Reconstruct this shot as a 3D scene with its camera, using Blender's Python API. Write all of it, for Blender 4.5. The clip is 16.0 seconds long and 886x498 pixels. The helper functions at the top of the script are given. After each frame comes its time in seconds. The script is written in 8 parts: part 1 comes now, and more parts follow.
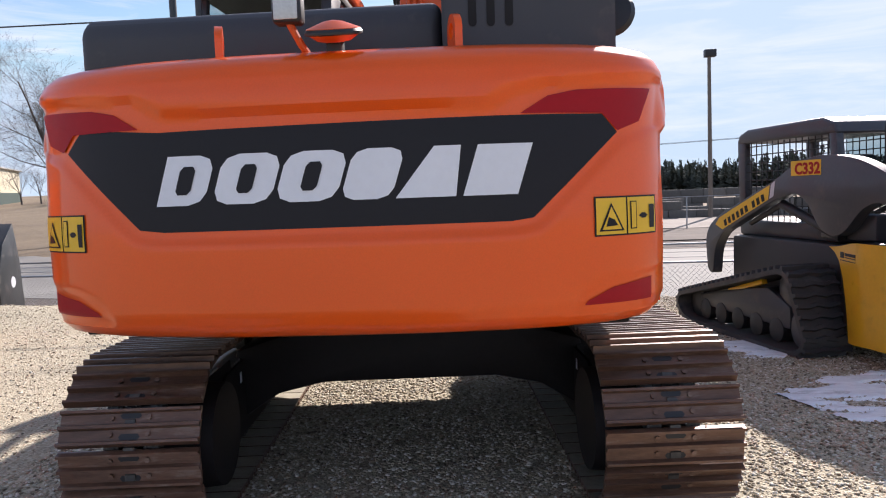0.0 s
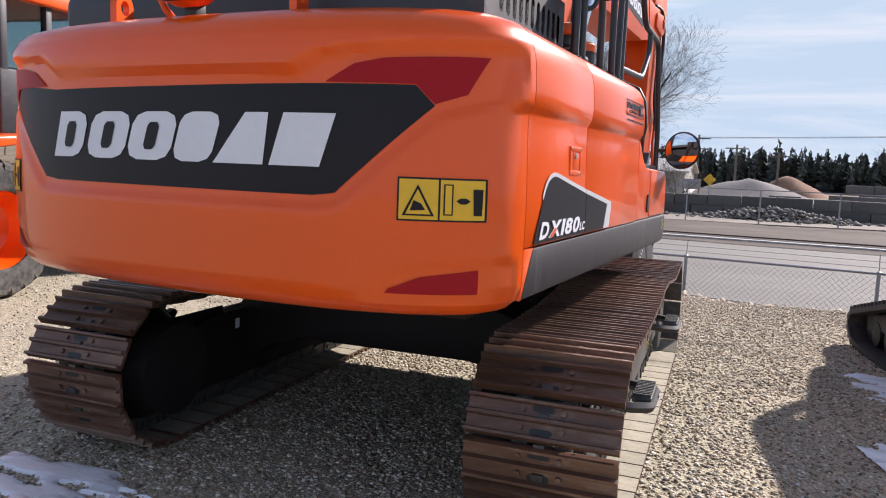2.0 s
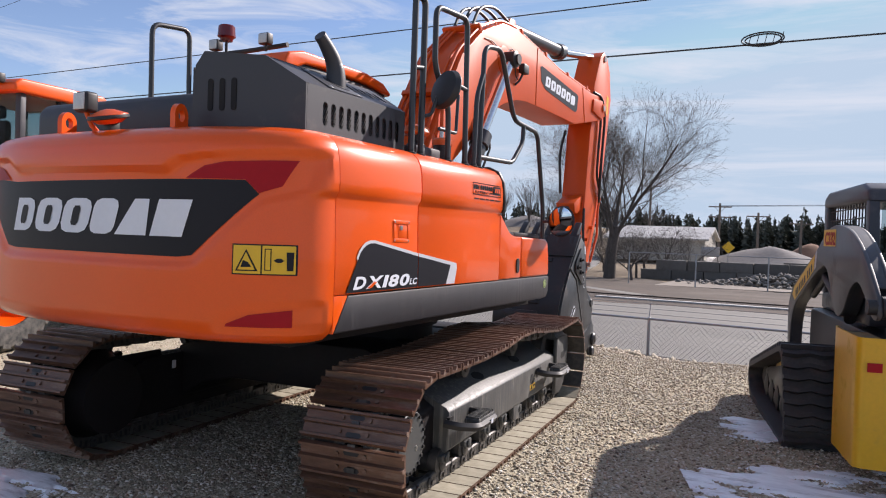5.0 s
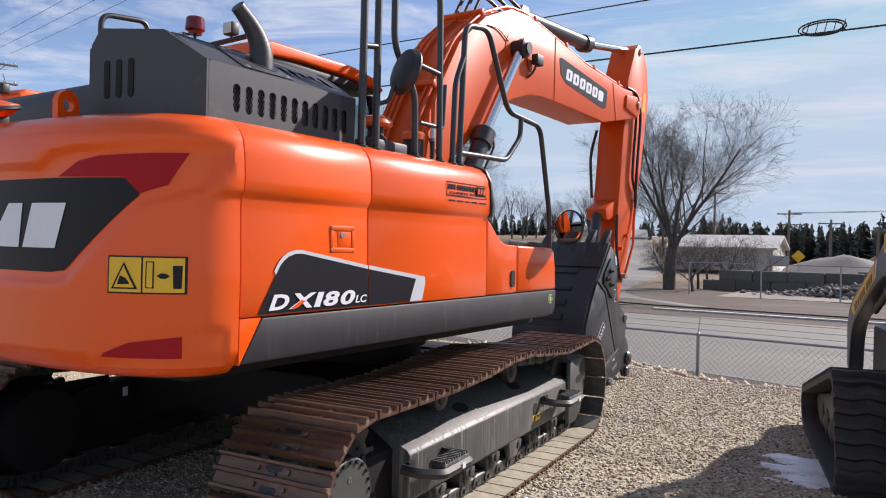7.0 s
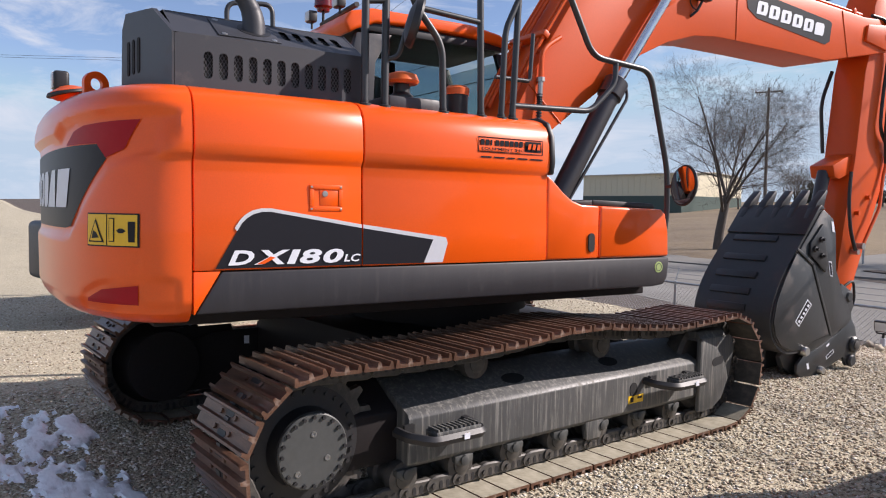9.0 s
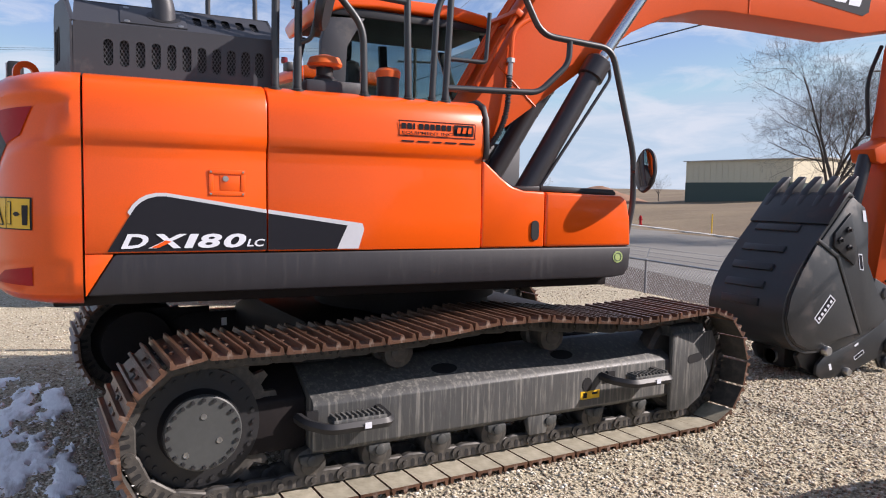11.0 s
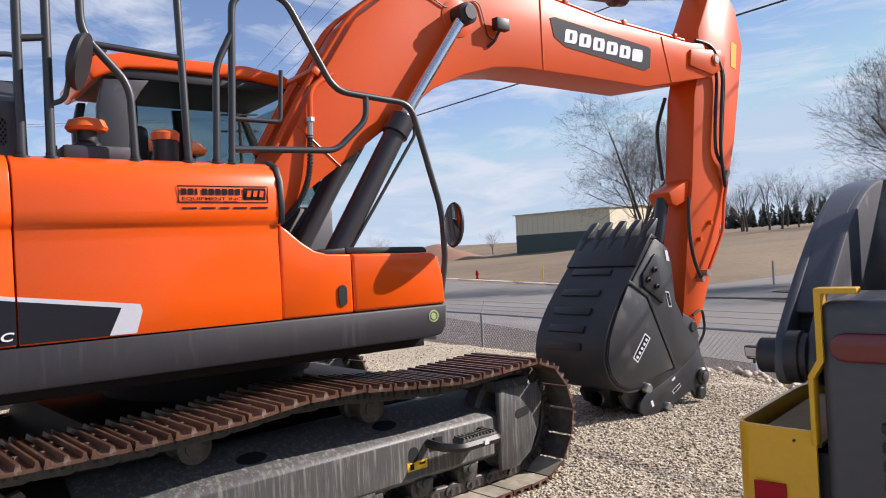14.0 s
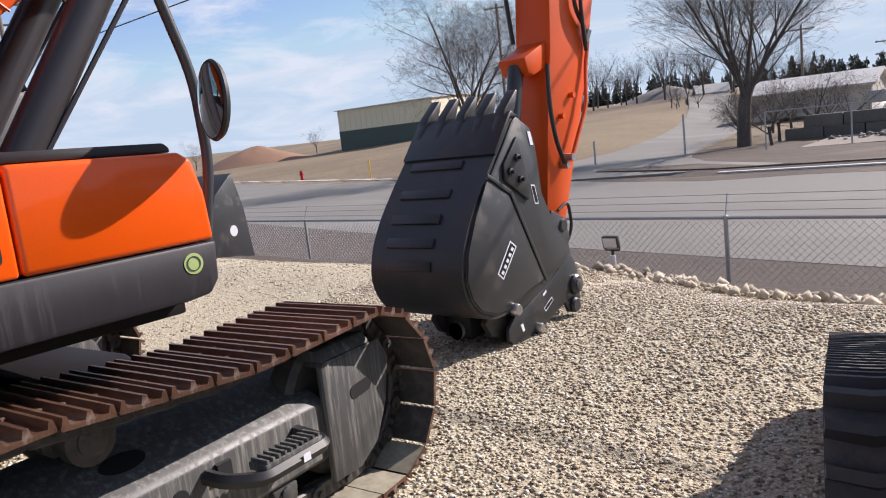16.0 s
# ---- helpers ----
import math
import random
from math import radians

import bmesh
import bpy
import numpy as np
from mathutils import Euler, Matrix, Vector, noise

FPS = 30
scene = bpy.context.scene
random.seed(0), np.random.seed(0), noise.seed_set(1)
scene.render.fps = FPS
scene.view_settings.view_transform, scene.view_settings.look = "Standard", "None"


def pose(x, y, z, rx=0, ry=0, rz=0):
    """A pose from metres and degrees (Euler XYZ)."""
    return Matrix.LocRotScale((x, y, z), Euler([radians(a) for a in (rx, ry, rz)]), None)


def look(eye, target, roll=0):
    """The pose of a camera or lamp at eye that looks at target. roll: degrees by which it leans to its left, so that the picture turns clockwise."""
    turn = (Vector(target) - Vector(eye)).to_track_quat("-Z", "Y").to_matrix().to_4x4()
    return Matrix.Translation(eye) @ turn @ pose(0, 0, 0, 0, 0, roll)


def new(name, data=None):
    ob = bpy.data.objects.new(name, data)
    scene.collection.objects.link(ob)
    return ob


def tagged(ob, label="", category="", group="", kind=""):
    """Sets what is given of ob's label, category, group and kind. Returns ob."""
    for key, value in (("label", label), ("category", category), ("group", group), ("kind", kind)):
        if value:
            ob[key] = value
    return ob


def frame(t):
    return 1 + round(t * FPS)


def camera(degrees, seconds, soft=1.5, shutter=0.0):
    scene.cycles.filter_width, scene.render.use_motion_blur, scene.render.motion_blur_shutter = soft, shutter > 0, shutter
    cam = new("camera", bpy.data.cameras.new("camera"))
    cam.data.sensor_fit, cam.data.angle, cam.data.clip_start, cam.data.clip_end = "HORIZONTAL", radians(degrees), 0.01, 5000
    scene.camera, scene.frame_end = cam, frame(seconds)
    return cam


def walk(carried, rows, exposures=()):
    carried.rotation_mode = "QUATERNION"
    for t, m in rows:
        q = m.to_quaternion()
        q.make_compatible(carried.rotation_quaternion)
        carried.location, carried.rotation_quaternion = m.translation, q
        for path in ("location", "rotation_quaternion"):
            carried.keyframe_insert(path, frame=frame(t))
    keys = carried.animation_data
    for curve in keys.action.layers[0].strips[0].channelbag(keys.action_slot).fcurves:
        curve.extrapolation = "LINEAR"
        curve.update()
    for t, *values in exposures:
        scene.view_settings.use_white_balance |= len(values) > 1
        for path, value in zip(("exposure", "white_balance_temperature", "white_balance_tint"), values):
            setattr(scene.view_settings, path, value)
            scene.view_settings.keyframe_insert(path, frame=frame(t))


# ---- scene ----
cam = camera(62.1, 16.0, 1.1)
PATH = [
    (0, (0.598, -5.037, 1.514), (0.455, -3.048, 1.366), -2.1),
    (0.5, (0.969, -4.903, 1.542), (0.662, -2.936, 1.347), -1.3),
    (1, (1.391, -4.821, 1.483), (0.913, -2.887, 1.301), -0.1),
    (1.5, (1.761, -4.579, 1.492), (1.083, -2.709, 1.281), 1.1),
    (2, (2.159, -4.468, 1.526), (1.296, -2.678, 1.301), 2.2),
    (2.5, (2.553, -4.544, 1.54), (1.557, -2.826, 1.303), 3.0),
    (3, (2.914, -4.723, 1.551), (1.857, -3.04, 1.33), 3.2),
    (3.5, (3.301, -4.829, 1.544), (2.222, -3.155, 1.357), 3.2),
    (4, (3.479, -4.924, 1.562), (2.415, -3.237, 1.425), 2.9),
    (4.5, (3.499, -4.941, 1.568), (2.479, -3.223, 1.478), 2.4),
    (5, (3.47, -4.909, 1.562), (2.519, -3.15, 1.521), 1.9),
    (5.2, (3.425, -4.886, 1.557), (2.501, -3.113, 1.532), 1.7),
    (7.5, (3.743, -3.672, 1.554), (2.501, -2.105, 1.532), 1.5),
    (8, (4.03, -3.365, 1.545), (2.602, -1.966, 1.485), 1.7),
    (10.3, (4.815, -2.121, 1.507), (3.012, -1.265, 1.38), 0.7),
    (10.5, (4.826, -2.043, 1.519), (3.02, -1.196, 1.383), 1.0),
    (11, (4.914, -1.888, 1.535), (3.104, -1.049, 1.386), 1.1),
    (11.5, (4.924, -1.875, 1.553), (3.121, -1.02, 1.415), 1.3),
    (12, (4.924, -1.878, 1.56), (3.141, -0.978, 1.465), 1.0),
    (12.5, (4.929, -1.859, 1.593), (3.179, -0.891, 1.564), 0.0),
    (13, (4.937, -1.835, 1.61), (3.235, -0.784, 1.643), -1.2),
    (13.5, (4.922, -1.755, 1.596), (3.271, -0.628, 1.67), -2.4),
    (14, (4.782, -1.58, 1.526), (3.188, -0.372, 1.542), -3.0),
    (14.5, (4.454, -1.309, 1.484), (2.963, 0.02, 1.371), -3.1),
    (15, (4.179, -0.952, 1.475), (2.774, 0.459, 1.295), -3.7),
    (15.5, (3.817, -0.617, 1.491), (2.485, 0.854, 1.249), -5.1),
    (16, (3.511, -0.351, 1.497), (2.232, 1.157, 1.196), -6.6),
]
walk(cam, [(t, look(eye, target, roll)) for t, eye, target, roll in PATH], ((0.0, 0.84), (1.2, 0.78), (2.4, 0.60), (4.0, 0.52), (8.2, 0.50), (10.5, 0.53), (14.0, 0.54), (15.0, 0.60), (16.0, 0.60)))

# ---- world, sun, exposure ----
SUN_DIR = Vector((0.65, 1.42, 1.00)).normalized()
world = bpy.data.worlds.new("sky")
scene.world = world
world.use_nodes = True
wn, wl = world.node_tree.nodes, world.node_tree.links
wn.clear()
w_out = wn.new("ShaderNodeOutputWorld")
w_bg = wn.new("ShaderNodeBackground")
w_sky = wn.new("ShaderNodeTexSky")
w_sky.sky_type, w_sky.sun_disc = "NISHITA", False
w_sky.sun_elevation = math.asin(SUN_DIR.z)
w_sky.sun_rotation = math.atan2(SUN_DIR.x, SUN_DIR.y)
w_sky.altitude, w_sky.air_density, w_sky.dust_density, w_sky.ozone_density = 300, 0.85, 0.08, 1.6
w_tc = wn.new("ShaderNodeTexCoord")
w_map = wn.new("ShaderNodeMapping")
w_map.inputs["Rotation"].default_value = (0, 0, radians(25))
w_map.inputs["Scale"].default_value = (1.1, 3.0, 11.0)
w_n1 = wn.new("ShaderNodeTexNoise")
w_n1.inputs["Scale"].default_value, w_n1.inputs["Detail"].default_value, w_n1.inputs["Roughness"].default_value = 2.4, 10.0, 0.62
w_n1.inputs["Distortion"].default_value = 0.6
w_r1 = wn.new("ShaderNodeValToRGB")
w_r1.color_ramp.elements[0].position, w_r1.color_ramp.elements[1].position = 0.45, 0.66
w_mix = wn.new("ShaderNodeMixRGB")
w_mix.inputs["Color2"].default_value = (4.7, 5.25, 5.7, 1)
w_mul = wn.new("ShaderNodeMath")
w_mul.operation = "MULTIPLY"
w_mul.inputs[1].default_value = 0.78
wl.new(w_tc.outputs["Generated"], w_map.inputs["Vector"])
wl.new(w_map.outputs["Vector"], w_n1.inputs["Vector"])
wl.new(w_n1.outputs["Fac"], w_r1.inputs["Fac"])
wl.new(w_r1.outputs["Color"], w_mul.inputs[0])
wl.new(w_mul.outputs["Value"], w_mix.inputs["Fac"])
w_cap = wn.new("ShaderNodeMixRGB")
w_cap.blend_type = "DARKEN"
w_cap.inputs["Fac"].default_value = 1.0
w_cap.inputs["Color2"].default_value = (3.3, 4.35, 5.2, 1)
wl.new(w_sky.outputs["Color"], w_cap.inputs["Color1"])
wl.new(w_cap.outputs["Color"], w_mix.inputs["Color1"])
wl.new(w_mix.outputs["Color"], w_bg.inputs["Color"])
w_bg.inputs["Strength"].default_value = 0.105
wl.new(w_bg.outputs["Background"], w_out.inputs["Surface"])

sun = new("sun", bpy.data.lights.new("sun", "SUN"))
sun.data.energy, sun.data.angle, sun.data.color = 5.0, radians(0.53), (1.0, 0.95, 0.86)
sun.matrix_world = look((40, 30, 45), (40 - SUN_DIR.x, 30 - SUN_DIR.y, 45 - SUN_DIR.z))
scene.view_settings.use_white_balance = True
scene.view_settings.white_balance_temperature = 6500
scene.view_settings.white_balance_tint = 21

# ---- materials ----
def surf(name, col, rough=0.5, metal=0.0, var=0.18, scale=3.0, fine=40.0, bump=0.08, coat=0.0, dirt=None, dirt_amount=0.4,
         dirt_scale=5.0, streak=(1, 1, 1), rand=0.0, island=0.0, spec=0.5):
    m = bpy.data.materials.new(name)
    m.use_nodes = True
    n, l = m.node_tree.nodes, m.node_tree.links
    b = n["Principled BSDF"]
    b.inputs["Roughness"].default_value, b.inputs["Metallic"].default_value = rough, metal
    b.inputs["Coat Weight"].default_value, b.inputs["Coat Roughness"].default_value = coat, 0.08
    b.inputs["Specular IOR Level"].default_value = spec
    tc = n.new("ShaderNodeTexCoord")
    mp = n.new("ShaderNodeMapping")
    mp.inputs["Scale"].default_value = streak
    l.new(tc.outputs["Object"], mp.inputs["Vector"])
    big = n.new("ShaderNodeTexNoise")
    big.inputs["Scale"].default_value, big.inputs["Detail"].default_value = scale, 6
    small = n.new("ShaderNodeTexNoise")
    small.inputs["Scale"].default_value, small.inputs["Detail"].default_value = fine, 4
    for t in (big, small):
        l.new(mp.outputs["Vector"], t.inputs["Vector"])
    mixn = n.new("ShaderNodeMath")
    mixn.operation = "MULTIPLY_ADD"
    mixn.inputs[1].default_value, mixn.inputs[2].default_value = 0.45, 0.0
    add = n.new("ShaderNodeMath")
    add.operation = "MULTIPLY_ADD"
    add.inputs[1].default_value = 0.55
    l.new(small.outputs["Fac"], mixn.inputs[0])
    l.new(big.outputs["Fac"], add.inputs[0])
    l.new(mixn.outputs["Value"], add.inputs[2])
    ramp = n.new("ShaderNodeValToRGB")
    ramp.color_ramp.elements[0].position, ramp.color_ramp.elements[1].position = 0.3, 0.7
    lo, hi = [max(0, c * (1 - var)) for c in col], [min(1, c * (1 + var)) for c in col]
    ramp.color_ramp.elements[0].color, ramp.color_ramp.elements[1].color = (*lo, 1), (*hi, 1)
    l.new(add.outputs["Value"], ramp.inputs["Fac"])
    out = ramp.outputs["Color"]
    if dirt:
        dn = n.new("ShaderNodeTexNoise")
        dn.inputs["Scale"].default_value, dn.inputs["Detail"].default_value, dn.inputs["Roughness"].default_value = dirt_scale, 8, 0.65
        l.new(mp.outputs["Vector"], dn.inputs["Vector"])
        dr = n.new("ShaderNodeValToRGB")
        dr.color_ramp.elements[0].position, dr.color_ramp.elements[1].position = 0.62 - 0.3 * dirt_amount, 0.80 - 0.2 * dirt_amount
        l.new(dn.outputs["Fac"], dr.inputs["Fac"])
        mx = n.new("ShaderNodeMixRGB")
        mx.inputs["Color2"].default_value = (*dirt, 1)
        l.new(dr.outputs["Color"], mx.inputs["Fac"])
        l.new(out, mx.inputs["Color1"])
        out = mx.outputs["Color"]
        rg = n.new("ShaderNodeMath")
        rg.operation = "MULTIPLY_ADD"
        rg.inputs[1].default_value, rg.inputs[2].default_value = 0.85 - rough, rough
        l.new(dr.outputs["Color"], rg.inputs[0])
        l.new(rg.outputs["Value"], b.inputs["Roughness"])
    if rand or island:
        hsv = n.new("ShaderNodeHueSaturation")
        mr = n.new("ShaderNodeMapRange")
        amount = max(rand, island)
        mr.inputs["To Min"].default_value, mr.inputs["To Max"].default_value = 1 - amount, 1 + amount
        if rand:
            l.new(n.new("ShaderNodeObjectInfo").outputs["Random"], mr.inputs["Value"])
        else:
            l.new(n.new("ShaderNodeNewGeometry").outputs["Random Per Island"], mr.inputs["Value"])
        l.new(mr.outputs["Result"], hsv.inputs["Value"])
        l.new(out, hsv.inputs["Color"])
        out = hsv.outputs["Color"]
    l.new(out, b.inputs["Base Color"])
    if bump:
        bp = n.new("ShaderNodeBump")
        bp.inputs["Strength"].default_value, bp.inputs["Distance"].default_value = bump, 0.01
        l.new(add.outputs["Value"], bp.inputs["Height"])
        l.new(bp.outputs["Normal"], b.inputs["Normal"])
    return m


ORANGE = surf("orange_paint", (0.84, 0.098, 0.002), 0.34, var=0.07, bump=0.01, coat=0.5, scale=1.2, fine=160, spec=0.3)
BOOM_ORANGE = surf("boom_orange_paint", (0.65, 0.081, 0.006), 0.42, var=0.08, bump=0.02, coat=0.08, spec=0.3, scale=1.5, fine=120)
RED_FILM = surf("red_reflective_film", (0.36, 0.010, 0.016), 0.4, var=0.06, bump=0.01, spec=0.15)
CHARCOAL = surf("charcoal_paint", (0.038, 0.039, 0.046), 0.5, var=0.1, bump=0.03, fine=220, dirt=(0.10, 0.095, 0.09), dirt_amount=0.12)
SKIRT = surf("scuffed_charcoal_skirt", (0.023, 0.021, 0.025), 0.5, var=0.15, bump=0.03, streak=(6, 6, 0.5), dirt=(0.042, 0.039, 0.041), dirt_amount=0.2, dirt_scale=7)
DECAL_BLACK = surf("black_decal_film", (0.014, 0.014, 0.019), 0.4, var=0.06, bump=0.0, spec=0.2)
DECAL_WHITE = surf("white_decal_film", (0.72, 0.74, 0.8), 0.4, var=0.04, bump=0.0)
DECAL_GREY = surf("grey_decal_film", (0.55, 0.56, 0.6), 0.4, var=0.05, bump=0.0)
DECAL_YELLOW = surf("yellow_decal_film", (0.78, 0.47, 0.02), 0.4, var=0.05, bump=0.0)
DECAL_GREEN = surf("green_decal_film", (0.42, 0.52, 0.20), 0.4, var=0.05, bump=0.0)
RAIL = surf("dark_grey_rail_paint", (0.030, 0.033, 0.037), 0.42, var=0.1, bump=0.02, coat=0.1)
# near-black that puts the shade of openings into the colour
HOLE_SHADE = surf("painted_hole_shade", (0.006, 0.006, 0.007), 0.8, var=0.2, bump=0.05)
# black paint taken darker, so underbody shade is partly in the colour
UNDER = surf("black_underframe_with_shade", (0.014, 0.0115, 0.012), 0.6, var=0.2, bump=0.05, spec=0.2)
BLACK = surf("black_plastic", (0.018, 0.018, 0.02), 0.5, var=0.15, bump=0.03)
RUBBER = surf("black_rubber", (0.036, 0.035, 0.037), 0.6, var=0.25, bump=0.12, dirt=(0.10, 0.092, 0.085), dirt_amount=0.4)
TYRE = surf("dusty_tyre_rubber", (0.03, 0.03, 0.03), 0.85, var=0.25, bump=0.15, dirt=(0.13, 0.12, 0.105), dirt_amount=0.7, dirt_scale=6)
SHOE = surf("brown_track_steel", (0.130, 0.068, 0.044), 0.38, metal=0.3, var=0.45, scale=6, bump=0.14, dirt=(0.27, 0.20, 0.16), dirt_amount=0.22, dirt_scale=9, rand=0.25, streak=(0.6, 3, 2))
SHOE_IN = surf("dusty_track_steel_inner", (0.33, 0.30, 0.225), 0.7, metal=0.1, var=0.25, scale=7, bump=0.1, dirt=(0.44, 0.40, 0.31), dirt_amount=0.5, dirt_scale=15, rand=0.1)
FRAME = surf("track_frame_paint", (0.080, 0.081, 0.080), 0.46, var=0.25, bump=0.05, streak=(9, 9, 0.5), dirt=(0.25, 0.24, 0.215), dirt_amount=0.42, spec=0.4, dirt_scale=5)
HUB = surf("grey_hub_paint", (0.058, 0.061, 0.06), 0.5, var=0.15, bump=0.03, dirt=(0.2, 0.19, 0.17), dirt_amount=0.2)
LINK = surf("track_link_steel", (0.075, 0.07, 0.064), 0.5, metal=0.3, var=0.3, bump=0.1, dirt=(0.16, 0.14, 0.12), dirt_amount=0.4, dirt_scale=14)
BUCKET = surf("bucket_charcoal_paint", (0.03, 0.032, 0.034), 0.36, var=0.15, bump=0.05, dirt=(0.075, 0.06, 0.055), dirt_amount=0.3, dirt_scale=3)
CHROME = surf("chrome_rod", (0.72, 0.73, 0.74), 0.14, metal=1.0, var=0.04, bump=0.01)
STEEL = surf("zinc_bolt", (0.45, 0.45, 0.44), 0.35, metal=0.9, var=0.1, bump=0.02)
CYL = surf("dark_cylinder_paint", (0.03, 0.027, 0.03), 0.35, var=0.1, bump=0.02, coat=0.1)
YELLOW = surf("yellow_paint", (0.70, 0.38, 0.008), 0.38, var=0.08, bump=0.02, coat=0.2, dirt=(0.45, 0.27, 0.03), dirt_amount=0.15)
GALV = surf("galvanised_steel", (0.36, 0.37, 0.38), 0.45, metal=0.6, var=0.15, bump=0.03)
HOSE = surf("hydraulic_hose", (0.022, 0.022, 0.023), 0.5, var=0.1, bump=0.05)
RED_LENS = surf("red_lens", (0.13, 0.006, 0.009), 0.2, var=0.05, bump=0.0, coat=0.2)
AMBER = surf("orange_plastic_cap", (0.72, 0.13, 0.02), 0.45, var=0.08, bump=0.02)
LAMP_GLASS = surf("lamp_lens", (0.55, 0.57, 0.58), 0.15, var=0.15, bump=0.1, fine=90)
WOOD = surf("grey_pole_wood", (0.17, 0.14, 0.115), 0.85, var=0.3, bump=0.2, streak=(8, 8, 0.6))
BARK = surf("bark", (0.085, 0.071, 0.061), 0.9, var=0.35, bump=0.3, streak=(3, 3, 0.8))
CONIFER = surf("conifer_needles", (0.085, 0.093, 0.076), 0.95, var=0.35, bump=0.0, island=0.45, spec=0.1)
CONCRETE = surf("concrete", (0.34, 0.33, 0.31), 0.85, var=0.2, bump=0.1, dirt=(0.15, 0.14, 0.13), dirt_amount=0.4)
ROCK = surf("pale_rip_rap_rock", (0.42, 0.40, 0.35), 0.85, var=0.25, bump=0.2, fine=25, rand=0.3)
ICE = surf("dirty_ice", (0.84, 0.87, 0.90), 0.36, var=0.14, scale=5, fine=30, bump=0.2, dirt=(0.30, 0.28, 0.26), dirt_amount=0.34, dirt_scale=4, streak=(0.6, 2.4, 1))
SHED_WALL = surf("tan_steel_cladding", (0.64, 0.58, 0.42), 0.6, var=0.06, bump=0.02)
SHED_GREEN = surf("green_steel_cladding", (0.045, 0.075, 0.065), 0.6, var=0.08, bump=0.02)
SHED_WHITE = surf("pale_tan_cladding", (0.46, 0.43, 0.37), 0.6, var=0.1, bump=0.02)
ROOF = surf("pale_steel_roof", (0.5, 0.48, 0.45), 0.5, var=0.1, bump=0.02)
PILE = surf("grey_aggregate_pile", (0.20, 0.185, 0.175), 0.95, var=0.2, bump=0.3)
PILE_BROWN = surf("brown_soil_pile", (0.26, 0.145, 0.09), 0.95, var=0.2, bump=0.3)
BLOCK = surf("weathered_concrete_block", (0.13, 0.120, 0.108), 0.9, var=0.2, bump=0.15, rand=0.25)
ASPHALT = surf("worn_asphalt", (0.172, 0.163, 0.146), 0.85, var=0.13, scale=0.35, fine=20, bump=0.08, dirt=(0.245, 0.234, 0.208), dirt_amount=0.35, dirt_scale=0.25, streak=(0.25, 1, 1))


def glass(name, tint, rough=0.03):
    m = bpy.data.materials.new(name)
    m.use_nodes = True
    b = m.node_tree.nodes["Principled BSDF"]
    b.inputs["Base Color"].default_value = (*tint, 1)
    b.inputs["Roughness"].default_value = rough
    b.inputs["Transmission Weight"].default_value = 1.0
    b.inputs["IOR"].default_value = 1.1
    return m


GLASS = glass("tinted_cab_glass", (0.42, 0.50, 0.50))
MIRROR = surf("mirror_glass", (0.85, 0.86, 0.87), 0.03, metal=1.0, var=0.0, bump=0.0)


# ---- mesh tools ----
def V(*a):
    return Vector(a)


def sharp_bevel(bm, width, seg=2, angle=28):
    if width <= 0:
        return bm
    bmesh.ops.recalc_face_normals(bm, faces=bm.faces)
    edges = [e for e in bm.edges if len(e.link_faces) == 2 and e.calc_face_angle(0) > radians(angle)]
    bmesh.ops.bevel(bm, geom=edges, offset=width, segments=seg, affect="EDGES", clamp_overlap=True, profile=0.5)
    return bm


def box(x0, y0, z0, x1, y1, z1, bev=0.0, seg=2):
    bm = bmesh.new()
    bmesh.ops.create_cube(bm, size=1.0, matrix=Matrix.Translation(((x0 + x1) / 2, (y0 + y1) / 2, (z0 + z1) / 2)) @ Matrix.Diagonal((abs(x1 - x0), abs(y1 - y0), abs(z1 - z0), 1)))
    return sharp_bevel(bm, bev, seg)


def prism(pts, axis, a, b, bev=0.0, seg=2):
    """A polygon pushed along an axis. axis x: pts are (y, z); y: (x, z); z: (x, y)."""
    bm = bmesh.new()

    def at(p, c):
        return {"x": (c, p[0], p[1]), "y": (p[0], c, p[1]), "z": (p[0], p[1], c)}[axis]
    va, vb = [bm.verts.new(at(p, a)) for p in pts], [bm.verts.new(at(p, b)) for p in pts]
    n = len(pts)
    bm.faces.new(va)
    bm.faces.new(vb[::-1])
    for i in range(n):
        bm.faces.new((va[i], vb[i], vb[(i + 1) % n], va[(i + 1) % n]))
    bmesh.ops.recalc_face_normals(bm, faces=bm.faces)
    return sharp_bevel(bm, bev, seg)


def rounded(pts, r, n=5):
    """A polyline with its inner corners rounded to about r."""
    pts = [Vector(p) for p in pts]
    if r <= 0:
        return pts
    out = [pts[0]]
    for a, b, c in zip(pts, pts[1:], pts[2:]):
        u, w = a - b, c - b
        d = min(r, u.length * 0.49, w.length * 0.49)
        p, q = b + u.normalized() * d, b + w.normalized() * d
        out += [p.lerp(b, k / n).lerp(b.lerp(q, k / n), k / n) for k in range(n + 1)]
    return out + [pts[-1]]


